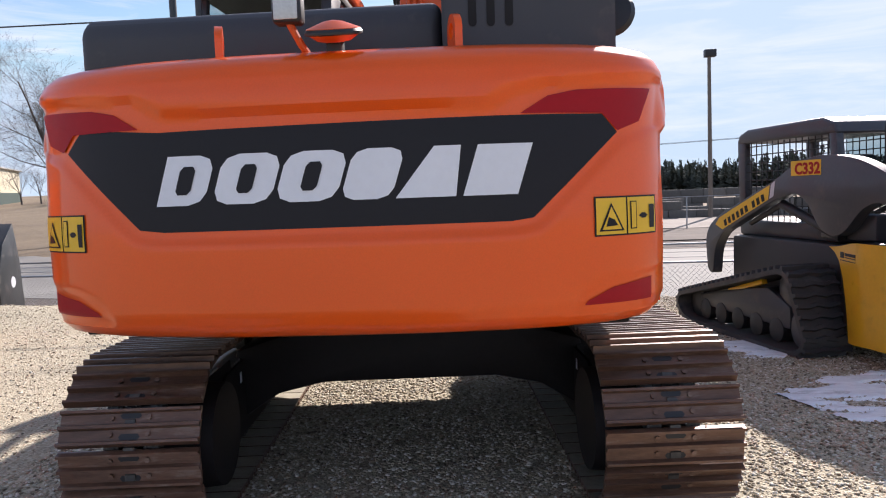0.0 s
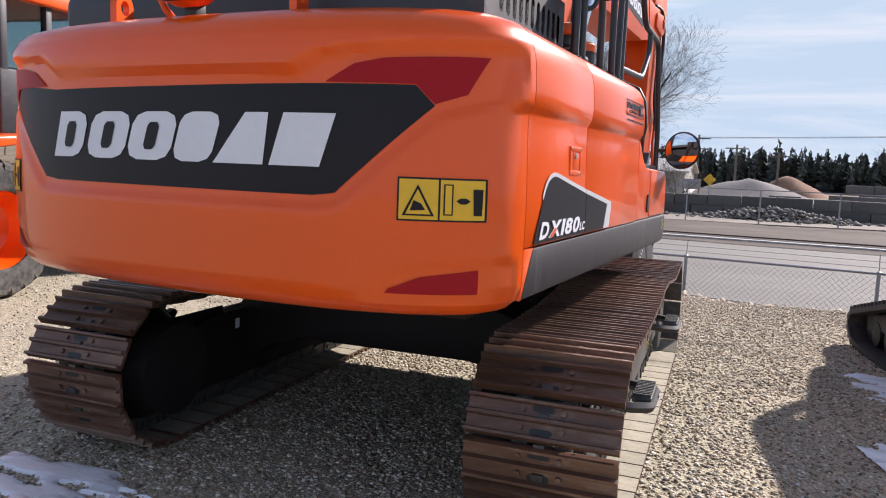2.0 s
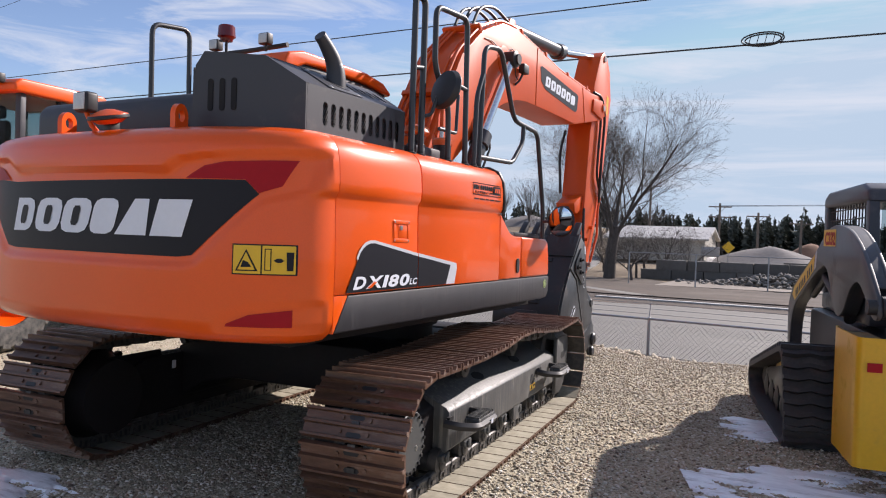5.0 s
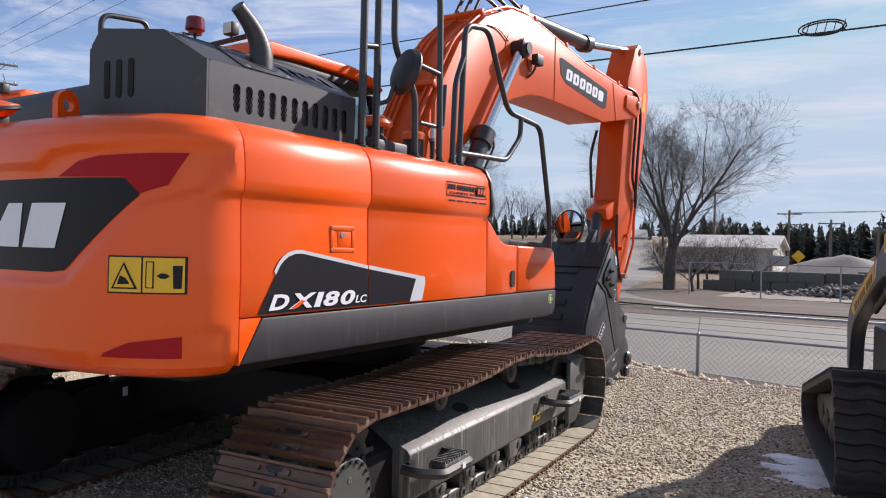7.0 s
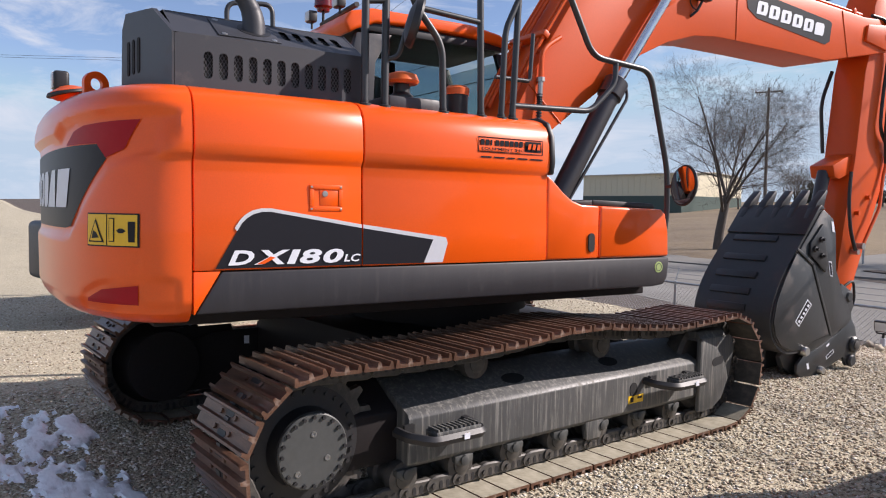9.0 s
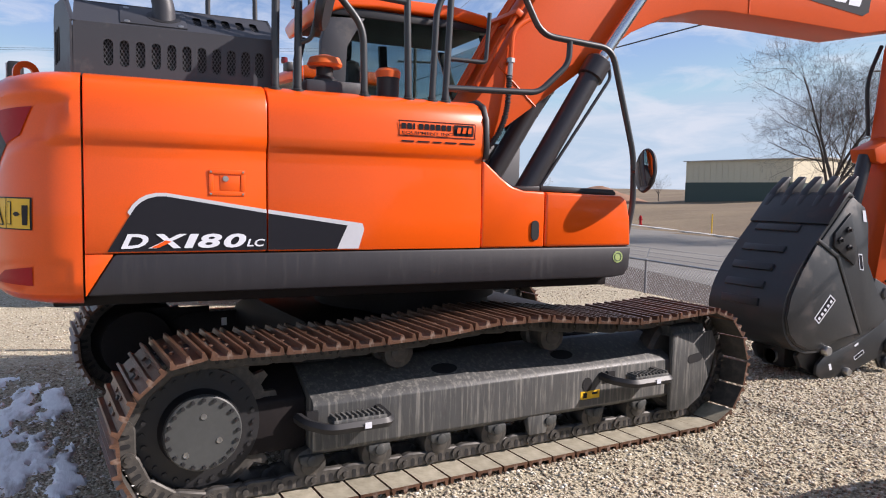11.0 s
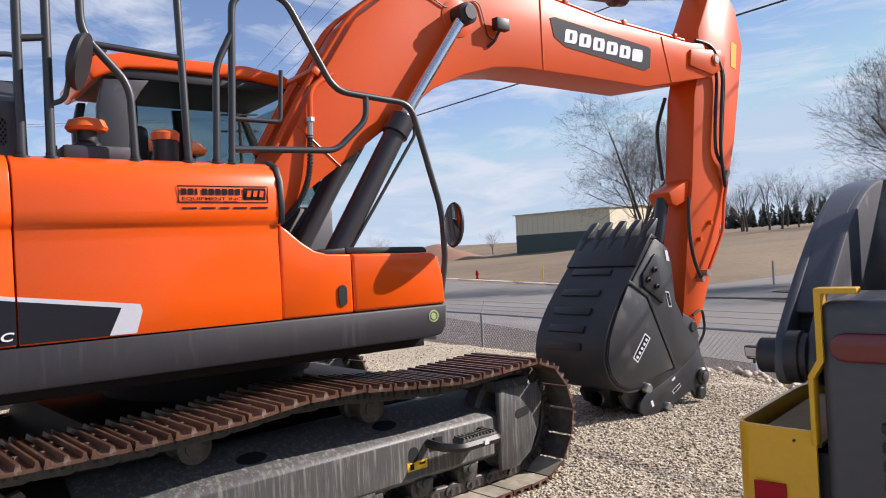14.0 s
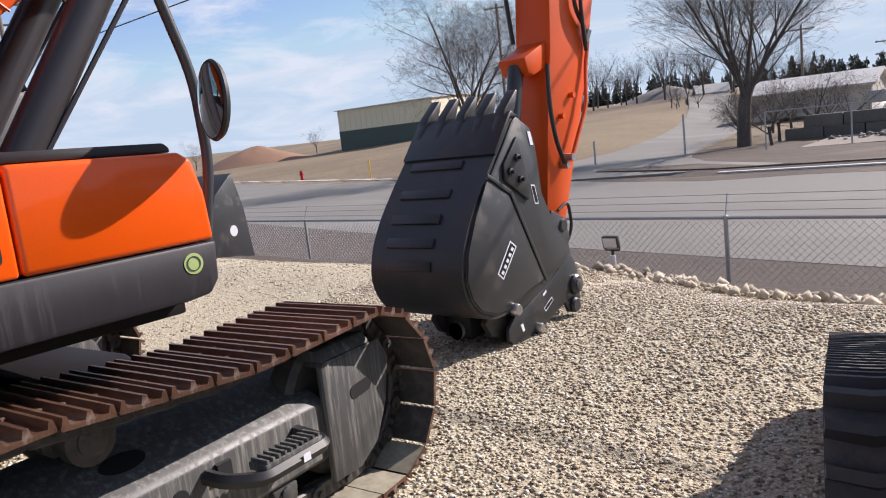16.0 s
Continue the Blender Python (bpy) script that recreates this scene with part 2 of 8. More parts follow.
def tube(pts, r, seg=10, fillet=0.0, r_end=None, caps=True):
    pts = rounded(pts, fillet)
    bm = bmesh.new()
    rings, up = [], None
    for i, p in enumerate(pts):
        d = (pts[min(i + 1, len(pts) - 1)] - pts[max(i - 1, 0)]).normalized()
        if up is None:
            up = d.orthogonal().normalized()
        up = (up - d * up.dot(d)).normalized()
        side = d.cross(up)
        rr = r if r_end is None else r + (r_end - r) * i / (len(pts) - 1)
        rings.append([bm.verts.new(p + (up * math.cos(2 * math.pi * k / seg) + side * math.sin(2 * math.pi * k / seg)) * rr) for k in range(seg)])
    for a, b in zip(rings, rings[1:]):
        for k in range(seg):
            bm.faces.new((a[k], a[(k + 1) % seg], b[(k + 1) % seg], b[k]))
    if caps:
        bm.faces.new(rings[0][::-1])
        bm.faces.new(rings[-1])
    bmesh.ops.recalc_face_normals(bm, faces=bm.faces)
    return bm


def rod(p, q, r, seg=16, r2=None):
    return tube([p, q], r, seg, 0, r2)


def lathe(profile, p, axis, seg=24, caps=True):
    """(radius, height) pairs turned round an axis that starts at p."""
    axis = Vector(axis).normalized()
    u = axis.orthogonal().normalized()
    w = axis.cross(u)
    bm = bmesh.new()
    rings = []
    for r, h in profile:
        c = Vector(p) + axis * h
        if r < 1e-5:
            rings.append([bm.verts.new(c)])
        else:
            rings.append([bm.verts.new(c + (u * math.cos(2 * math.pi * k / seg) + w * math.sin(2 * math.pi * k / seg)) * r) for k in range(seg)])
    for a, b in zip(rings, rings[1:]):
        for k in range(seg):
            q = (k + 1) % seg
            if len(a) == 1 and len(b) > 1:
                bm.faces.new((a[0], b[q], b[k]))
            elif len(b) == 1 and len(a) > 1:
                bm.faces.new((a[k], a[q], b[0]))
            elif len(a) > 1:
                bm.faces.new((a[k], a[q], b[q], b[k]))
    for ring in (rings[0], rings[-1]):
        if len(ring) > 1 and caps:
            bm.faces.new(ring)
    bmesh.ops.recalc_face_normals(bm, faces=bm.faces)
    return bm


def join(*bms):
    out = bms[0]
    for b in bms[1:]:
        me = bpy.data.meshes.new("joined")
        b.to_mesh(me)
        out.from_mesh(me)
        bpy.data.meshes.remove(me)
        b.free()
    return out


def moved(bm, m):
    bm.transform(m)
    return bm


def mesh_of(name, bm, *mats):
    me = bpy.data.meshes.new(name)
    bm.to_mesh(me)
    bm.free()
    for m in mats:
        me.materials.append(m)
    me.shade_smooth()
    me.set_sharp_from_angle(angle=radians(32))
    return me


def part(name, bm, mat, parent, label=""):
    ob = new(name, mesh_of(name, bm, mat))
    ob.parent = parent
    return tagged(ob, label) if label else ob


def piece(name, me, parent, m):
    """A repeat that shares its mesh."""
    ob = new(name, me)
    ob.parent = parent
    ob.matrix_basis = m
    return ob


def thing(name, label, category, at=None, group="", kind=""):
    ob = new(name)
    ob.empty_display_size = 0.2
    if at is not None:
        ob.matrix_basis = at
    return tagged(ob, label, category, group, kind)


def structure(name, bm, mat, label="", category=""):
    ob = new(name, mesh_of(name, bm, mat))
    return tagged(ob, label, category, kind="structure")


def stadium(cx, cz, w, h, n=6):
    """An upright slot's outline."""
    r = w / 2
    top = [(cx + r * math.cos(math.pi * k / n), cz + h / 2 - r + r * math.sin(math.pi * k / n)) for k in range(n + 1)]
    low = [(cx - r * math.cos(math.pi * k / n), cz - h / 2 + r - r * math.sin(math.pi * k / n)) for k in range(n + 1)]
    return top + low


def lettering(text, height, depth=0.002, bold=0.022):
    """Raised letters on the x-z plane, from the origin to the right."""
    cu = bpy.data.curves.new("letters", "FONT")
    cu.body, cu.size, cu.extrude, cu.resolution_u, cu.offset = text, height / 0.72, depth / 2, 3, bold * height
    ob = bpy.data.objects.new("letters", cu)
    me = bpy.data.meshes.new_from_object(ob)
    bm = bmesh.new()
    bm.from_mesh(me)
    bpy.data.objects.remove(ob)
    bpy.data.curves.remove(cu)
    bpy.data.meshes.remove(me)
    return moved(bm, Matrix.Rotation(radians(90), 4, "X"))


def fit_width(bm, width):
    x = [v.co.x for v in bm.verts]
    s = width / max(1e-6, max(x) - min(x))
    return moved(bm, Matrix.Diagonal((s, 1, 1, 1)) @ Matrix.Translation((-min(x), 0, 0)))


def lean(bm, k):
    """Slants letters to the right."""
    for v in bm.verts:
        v.co.x += k * v.co.z
    return bm

# ---- ground, road and distance ----
def smooth(a, b, x):
    t = min(1.0, max(0.0, (x - a) / (b - a)))
    return t * t * (3 - 2 * t)


def near_edge(x):
    return 10.75 + 0.27 * max(0.0, -x)


def far_edge(x):
    return 25.2 + 0.36 * max(0.0, -x - 6.0)


def ground_z(x, y):
    z = -0.40 * smooth(4.8, 7.4, y) - 0.42 * smooth(7.3, 8.8, y) - 0.08 * smooth(8.8, near_edge(x), y)
    past = y - far_edge(x)
    if past > 0:
        z += 0.14 * smooth(0.0, 0.5, past)
        hill = smooth(-13.0, -26.0, x + 0.12 * past)
        z += hill * (0.9 * smooth(2, 20, past) + 3.7 * smooth(12, 95, past))
        z += (1 - hill) * 0.4 * smooth(10, 60, past)
        z += 0.05 * noise.noise((x * 0.13, y * 0.13, 0)) * smooth(1, 6, past)
    if y < near_edge(x):
        z += 0.05 * noise.noise((x * 0.6, y * 0.6, 3)) * (1 - smooth(7.6, 9, y)) * smooth(1.6, 3.2, abs(x) + 0.25 * abs(y))
        z += (0.17 + 0.05 * noise.noise((x * 2.1, y * 2.1, 5))) * smooth(1.6, -0.6, x) * smooth(4.4, 6.3, y) * (1 - smooth(6.9, 7.9, y + 0.2 * x))
    far = max(abs(x), abs(y))
    z += 6 * smooth(150, 420, far) * (0.6 + 0.5 * noise.noise((x * 0.006, y * 0.006, 1)))
    return z


def steps(points):
    out = []
    for (a, n), (b, _) in zip(points, points[1:]):
        out += [a + (b - a) * k / n for k in range(n)]
    return out + [points[-1][0]]


def ground_material():
    m = bpy.data.materials.new("gravel_soil_and_grass")
    m.use_nodes = True
    n, l = m.node_tree.nodes, m.node_tree.links
    b = n["Principled BSDF"]
    b.inputs["Roughness"].default_value = 0.95
    pos = n.new("ShaderNodeNewGeometry").outputs["Position"]
    sep = n.new("ShaderNodeSeparateXYZ")
    l.new(pos, sep.inputs[0])

    def tex(scale, detail=6, rough=0.6):
        t = n.new("ShaderNodeTexNoise")
        t.inputs["Scale"].default_value, t.inputs["Detail"].default_value, t.inputs["Roughness"].default_value = scale, detail, rough
        l.new(pos, t.inputs["Vector"])
        return t.outputs["Fac"]

    def ramp(fac, *stops):
        r = n.new("ShaderNodeValToRGB")
        while len(r.color_ramp.elements) < len(stops):
            r.color_ramp.elements.new(0.5)
        for e, (p, c) in zip(r.color_ramp.elements, stops):
            e.position, e.color = p, (*c, 1)
        l.new(fac, r.inputs["Fac"])
        return r.outputs["Color"]

    def blend(fac, a, c):
        x = n.new("ShaderNodeMixRGB")
        l.new(fac, x.inputs["Fac"])
        l.new(a, x.inputs["Color1"])
        l.new(c, x.inputs["Color2"])
        return x.outputs["Color"]

    def edge(at, width, wob, slope=0.0):
        """0 before y = at, 1 after, with a wandering line."""
        a = n.new("ShaderNodeMath")
        a.operation = "MULTIPLY_ADD"
        a.inputs[1].default_value = wob
        l.new(tex(1.3), a.inputs[0])
        ln = n.new("ShaderNodeMath")
        ln.operation = "MULTIPLY_ADD"
        ln.inputs[1].default_value = slope
        right = n.new("ShaderNodeMath")
        right.operation = "MAXIMUM"
        right.inputs[1].default_value = 0.0
        l.new(sep.outputs["X"], right.inputs[0])
        l.new(right.outputs["Value"], ln.inputs[0])
        l.new(sep.outputs["Y"], ln.inputs[2])
        l.new(ln.outputs["Value"], a.inputs[2])
        r = n.new("ShaderNodeMapRange")
        r.inputs["From Min"].default_value, r.inputs["From Max"].default_value = at + wob / 2 - width / 2, at + wob / 2 + width / 2
        l.new(a.outputs["Value"], r.inputs["Value"])
        return r.outputs["Result"]

    vor = n.new("ShaderNodeTexVoronoi")
    vor.inputs["Scale"].default_value = 62
    l.new(pos, vor.inputs["Vector"])
    grey = n.new("ShaderNodeRGBToBW")
    l.new(vor.outputs["Color"], grey.inputs["Color"])
    stones = ramp(grey.outputs["Val"], (0.1, (0.20, 0.17, 0.115)), (0.5, (0.44, 0.385, 0.27)), (0.9, (0.64, 0.58, 0.44)))
    dust = ramp(tex(0.9), (0.35, (0.46, 0.40, 0.285)), (0.65, (0.34, 0.30, 0.22)))
    mixs = n.new("ShaderNodeMixRGB")
    mixs.inputs["Fac"].default_value = 0.35
    l.new(stones, mixs.inputs["Color1"])
    l.new(dust, mixs.inputs["Color2"])
    soil = ramp(tex(14), (0.3, (0.052, 0.040, 0.033)), (0.7, (0.115, 0.090, 0.074)))
    grass = ramp(tex(2.2, 9, 0.7), (0.30, (0.115, 0.082, 0.046)), (0.5, (0.185, 0.135, 0.078)), (0.72, (0.26, 0.20, 0.12)))
    patches = ramp(tex(0.05, 4), (0.42, (0.145, 0.105, 0.07)), (0.6, (0.245, 0.19, 0.115)))
    g2 = n.new("ShaderNodeMixRGB")
    g2.inputs["Fac"].default_value = 0.5
    l.new(grass, g2.inputs["Color1"])
    l.new(patches, g2.inputs["Color2"])
    col = blend(edge(7.0, 0.15, 0.3, 0.32), mixs.outputs["Color"], soil)
    col = blend(edge(27.0, 1.0, 3.0), col, g2.outputs["Color"])
    l.new(col, b.inputs["Base Color"])
    bp = n.new("ShaderNodeBump")
    bp.inputs["Strength"].default_value, bp.inputs["Distance"].default_value = 0.7, 0.012
    l.new(vor.outputs["Distance"], bp.inputs["Height"])
    bp2 = n.new("ShaderNodeBump")
    bp2.inputs["Strength"].default_value, bp2.inputs["Distance"].default_value = 0.5, 0.03
    l.new(tex(18), bp2.inputs["Height"])
    l.new(bp.outputs["Normal"], bp2.inputs["Normal"])
    l.new(bp2.outputs["Normal"], b.inputs["Normal"])
    return m


GROUND = ground_material()
gx = steps([(-600, 12), (-150, 20), (-30, 26), (-8, 60), (10, 20), (40, 12), (160, 8), (600, 1)])
gy = steps([(-600, 10), (-120, 14), (-15, 20), (-6, 78), (12, 20), (24, 40), (60, 30), (180, 16), (700, 1)])
g_verts = [(x, y, ground_z(x, y)) for y in gy for x in gx]
g_faces = [(j * len(gx) + i, j * len(gx) + i + 1, (j + 1) * len(gx) + i + 1, (j + 1) * len(gx) + i) for j in range(len(gy) - 1) for i in range(len(gx) - 1)]
g_me = bpy.data.meshes.new("ground")
g_me.from_pydata(g_verts, [], g_faces)
g_me.materials.append(GROUND)
g_me.shade_smooth()
tagged(new("ground", g_me), "gravel yard that falls to a bare soil verge and dry fields", "ground", kind="structure")


def skirt(bm, depth):
    """Folds the sheet's outer edges down into the ground."""
    rim = bmesh.ops.extrude_edge_only(bm, edges=[e for e in bm.edges if e.is_boundary])
    for v in rim["geom"]:
        if isinstance(v, bmesh.types.BMVert):
            v.co.z -= depth


def strip(name, xs, lo, hi, lift, mat, label, category, across=6, zf=None):
    bm = bmesh.new()
    rows = []
    for x in xs:
        a, b = lo(x), hi(x)
        rows.append([bm.verts.new((x, a + (b - a) * k / across, (zf or ground_z)(x, a + (b - a) * k / across) + lift)) for k in range(across + 1)])
    for p, q in zip(rows, rows[1:]):
        for k in range(across):
            bm.faces.new((p[k], q[k], q[k + 1], p[k + 1]))
    skirt(bm, 0.2)
    bmesh.ops.recalc_face_normals(bm, faces=bm.faces)
    if sum(f.normal.z for f in bm.faces) < 0:
        bmesh.ops.reverse_faces(bm, faces=bm.faces)
    return structure(name, bm, mat, label, category)


road_xs = steps([(-300, 20), (-60, 27), (-6, 6), (40, 10), (300, 1)])
strip("road", road_xs, near_edge, far_edge, 0.008, ASPHALT, "worn pale grey asphalt road with faint tyre bands", "road", 8, lambda x, y: -0.9)
KERB = surf("snow_dusted_concrete", (0.52, 0.51, 0.49), 0.8, var=0.2, scale=1.5, bump=0.1, dirt=(0.22, 0.19, 0.16), dirt_amount=0.35, dirt_scale=0.8, streak=(0.5, 2, 1))
strip("kerb", steps([(-5.5, 30), (90, 1)]), lambda x: far_edge(x) + 0.05, lambda x: far_edge(x) + 0.75, 0.10, KERB, "pale concrete kerb with snow dust along the road", "kerb", 2, lambda x, y: -0.9)
strip("kerb", steps([(-200, 20), (-26, 1)]), lambda x: far_edge(x) + 0.05, lambda x: far_edge(x) + 0.75, 0.10, KERB, "pale concrete kerb along the road", "kerb", 2, lambda x, y: -0.9)
strip("dirt_yard", steps([(-5, 14), (70, 1)]), lambda x: 34.6 + 0.7 * math.sin(x * 0.3), lambda x: 66 + 2 * math.sin(x * 0.21), 0.06, surf("trodden_dirt", (0.25, 0.215, 0.18), 0.95, var=0.3, scale=0.3, fine=6, bump=0.2), "bare trodden dirt yard over the road", "yard", 10)
LITTER = surf("leaf_litter_and_mud", (0.085, 0.063, 0.047), 0.95, var=0.5, scale=0.8, fine=9, bump=0.3, dirt=(0.14, 0.112, 0.085), dirt_amount=0.2, dirt_scale=0.6, streak=(0.4, 1.2, 1))
strip("verge", steps([(-11.5, 75), (60, 1)]), lambda x: far_edge(x) + 0.72, lambda x: 34.2 + 4.4 * smooth(-11.5, -9.8, x) * (1 - smooth(-6.2, -3.0, x)) + 1.6 * noise.noise((x * 0.35, 0, 7)) + 0.8 * noise.noise((x * 1.3, 0, 9)), 0.05, LITTER, "brown verge of mud and leaf litter over the road", "verge", 8)
strip("mud_band", steps([(-14, 70), (60, 1)]), lambda x: far_edge(x) - 1.5 - 0.7 * noise.noise((x * 0.3, 2, 1)), lambda x: far_edge(x) + 0.05, 0.014, LITTER, "dark mud washed along the road's edge", "mud", 3, lambda x, y: -0.9)
# the side road that climbs away
bm = bmesh.new()
rows = []
for k in range(25):
    y = 26.0 + 3.2 * k
    cx, half = -12.2 - 0.11 * (y - 26) - 0.0022 * (y - 26) ** 2, 2.9 + 6.0 * math.exp(-(y - 26) / 3.5)
    rows.append([bm.verts.new((cx + half * s, y, max(ground_z(cx + half * s, y), ground_z(cx, y)) + 0.07)) for s in (-1, -0.5, 0, 0.5, 1)])
for p, q in zip(rows, rows[1:]):
    for k in range(4):
        bm.faces.new((p[k], p[k + 1], q[k + 1], q[k]))
skirt(bm, 0.3)
bmesh.ops.recalc_face_normals(bm, faces=bm.faces)
structure("side_road", bm, ASPHALT, "pale asphalt side road that climbs the slope", "road")

# ---- the excavator: upper body ----
EX = thing("excavator", "orange tracked excavator with dark grey trim, bucket curled to the gravel", "excavator")
HALF, REAR, CW_N = 1.275, 0.53, 2.6
# outward swell of the body sides by height
SWELL = [(1.00, -0.11), (1.015, -0.06), (1.05, -0.02), (1.10, 0.0), (1.40, 0.004), (1.66, -0.004), (1.722, -0.003), (1.736, 0.006), (1.752, 0.016), (1.80, 0.020),
         (1.90, 0.014), (1.96, 0.002), (2.00, -0.02), (2.03, -0.055), (2.05, -0.11), (2.06, -0.20)]


def swell(z):
    for (a, p), (b, q) in zip(SWELL, SWELL[1:]):
        if a <= z <= b:
            return p + (q - p) * (z - a) / (b - a)
    return 0.0


def tail(s):
    """Plan of the counterweight: s from -1 (left seam) to 1 (right seam); place and outward normal."""
    a = s * math.pi / 2
    c, d = math.sin(a), math.cos(a)
    x = HALF * math.copysign(abs(c) ** (2 / CW_N), c)
    y = -1.92 - REAR * abs(d) ** (2 / CW_N)
    nx, ny = math.copysign(abs(x / HALF) ** (CW_N - 1) / HALF, x), -(abs((y + 1.92) / REAR) ** (CW_N - 1)) / REAR
    k = math.hypot(nx, ny)
    return x, y, nx / k, ny / k


PANEL_EDGE = [(-0.60, 1.812), (-0.71, 1.872), (-0.80, 1.875), (-1.24, 1.90), (-1.22, 1.76), (-1.05, 1.705), (-0.72, 1.41), (-0.64, 1.40), (0.66, 1.40), (0.74, 1.41), (1.05, 1.705), (1.22, 1.76), (1.24, 1.90), (0.80, 1.872), (0.69, 1.855), (0.60, 1.80)]
FOOT_EDGES = [[(s * 1.24, 1.175), (s * 1.03, 1.155), (s * 0.92, 1.11), (s * 0.90, 1.08), (s * 1.24, 1.08)] for s in (1, -1)]


def outside(poly, x, z):
    """Distance of (x, z) from a polygon; 0 within it."""
    best, inner, n = 9.0, False, len(poly)
    for i in range(n):
        (ax, az), (bx, bz) = poly[i], poly[(i + 1) % n]
        if (az > z) != (bz > z) and x < ax + (z - az) / (bz - az) * (bx - ax):
            inner = not inner
        t = min(1.0, max(0.0, ((x - ax) * (bx - ax) + (z - az) * (bz - az)) / ((bx - ax) ** 2 + (bz - az) ** 2)))
        best = min(best, math.hypot(x - ax - t * (bx - ax), z - az - t * (bz - az)))
    return 0.0 if inner else best


def relief(x, z):
    """The pressed field behind the films, and the shallow ones behind the reflectors."""
    depth = (0.014 + swell(z)) * (1 - smooth(0.006, 0.05, outside(PANEL_EDGE, x, z)))
    for poly in FOOT_EDGES:
        depth += 0.010 * (1 - smooth(0.01, 0.05, outside(poly, x, z)))
    return -depth


def tail_at(x, z, lift=0.0):
    """The point of the counterweight's back over x, at height z."""
    u = min(0.9995, abs(x) / HALF)
    y = -1.92 - REAR * (1 - u ** CW_N) ** (1 / CW_N)
    nx, ny = math.copysign(u ** (CW_N - 1) / HALF, x), -(abs((y + 1.92) / REAR) ** (CW_N - 1)) / REAR
    k = math.hypot(nx, ny)
    o = swell(z) + relief(x, z) + lift
    return Vector((x + nx / k * o, y + ny / k * o, z))


def counterweight_mesh():
    bm = bmesh.new()
    ss = [-1 + 2 * k / 150 for k in range(151)]
    zs = []
    for (a, _), (b, _) in zip(SWELL, SWELL[1:]):
        n = max(2, round((b - a) / 0.016))
        zs += [a + (b - a) * k / n for k in range(n)]
    zs.append(SWELL[-1][0])
    grid = []
    for z in zs:
        row = []
        for s in ss:
            x, y, nx, ny = tail(s)
            o = swell(z) + (relief(x, z) if abs(s) < 0.93 else 0.0)
            row.append(bm.verts.new((x + nx * o, min(-1.97, y + ny * o) if abs(s) > 0.97 else y + ny * o, z)))
        grid.append(row)
    for p, q in zip(grid, grid[1:]):
        for i in range(len(ss) - 1):
            bm.faces.new((p[i], p[i + 1], q[i + 1], q[i]))
    bm.faces.new(grid[-1])
    bm.faces.new(grid[0][::-1])
    for p, q in zip(grid, grid[1:]):
        bm.faces.new((p[0], q[0], q[-1], p[-1]))
    bmesh.ops.recalc_face_normals(bm, faces=bm.faces)
    return bm


CW = part("counterweight", counterweight_mesh(), ORANGE, EX, "glossy orange rounded counterweight")


def tail_film(name, pts, mat, lift, label="", thick=0.0015):
    """A film on the counterweight's back, from its outline in (x, z)."""
    bm = bmesh.new()
    f = bm.faces.new([bm.verts.new((x, 0, z)) for x, z in pts])
    bmesh.ops.triangulate(bm, faces=[f])
    xs, zs = [p[0] for p in pts], [p[1] for p in pts]
    for lo, hi, co, no in ((min(xs), max(xs), 0, (1, 0, 0)), (min(zs), max(zs), 2, (0, 0, 1))):
        step = 0.04 if co == 0 else 0.016
        k = math.ceil(lo / step) * step
        while k < hi:
            bmesh.ops.bisect_plane(bm, geom=bm.verts[:] + bm.edges[:] + bm.faces[:], plane_co=[k if i == co else 0 for i in range(3)], plane_no=no)
            k += step
    for v in bm.verts:
        v.co = tail_at(v.co.x, v.co.z, lift)
    bmesh.ops.recalc_face_normals(bm, faces=bm.faces)
    if sum(f.normal.y for f in bm.faces) > 0:
        bmesh.ops.reverse_faces(bm, faces=bm.faces)
    return part(name, bm, mat, CW, label)


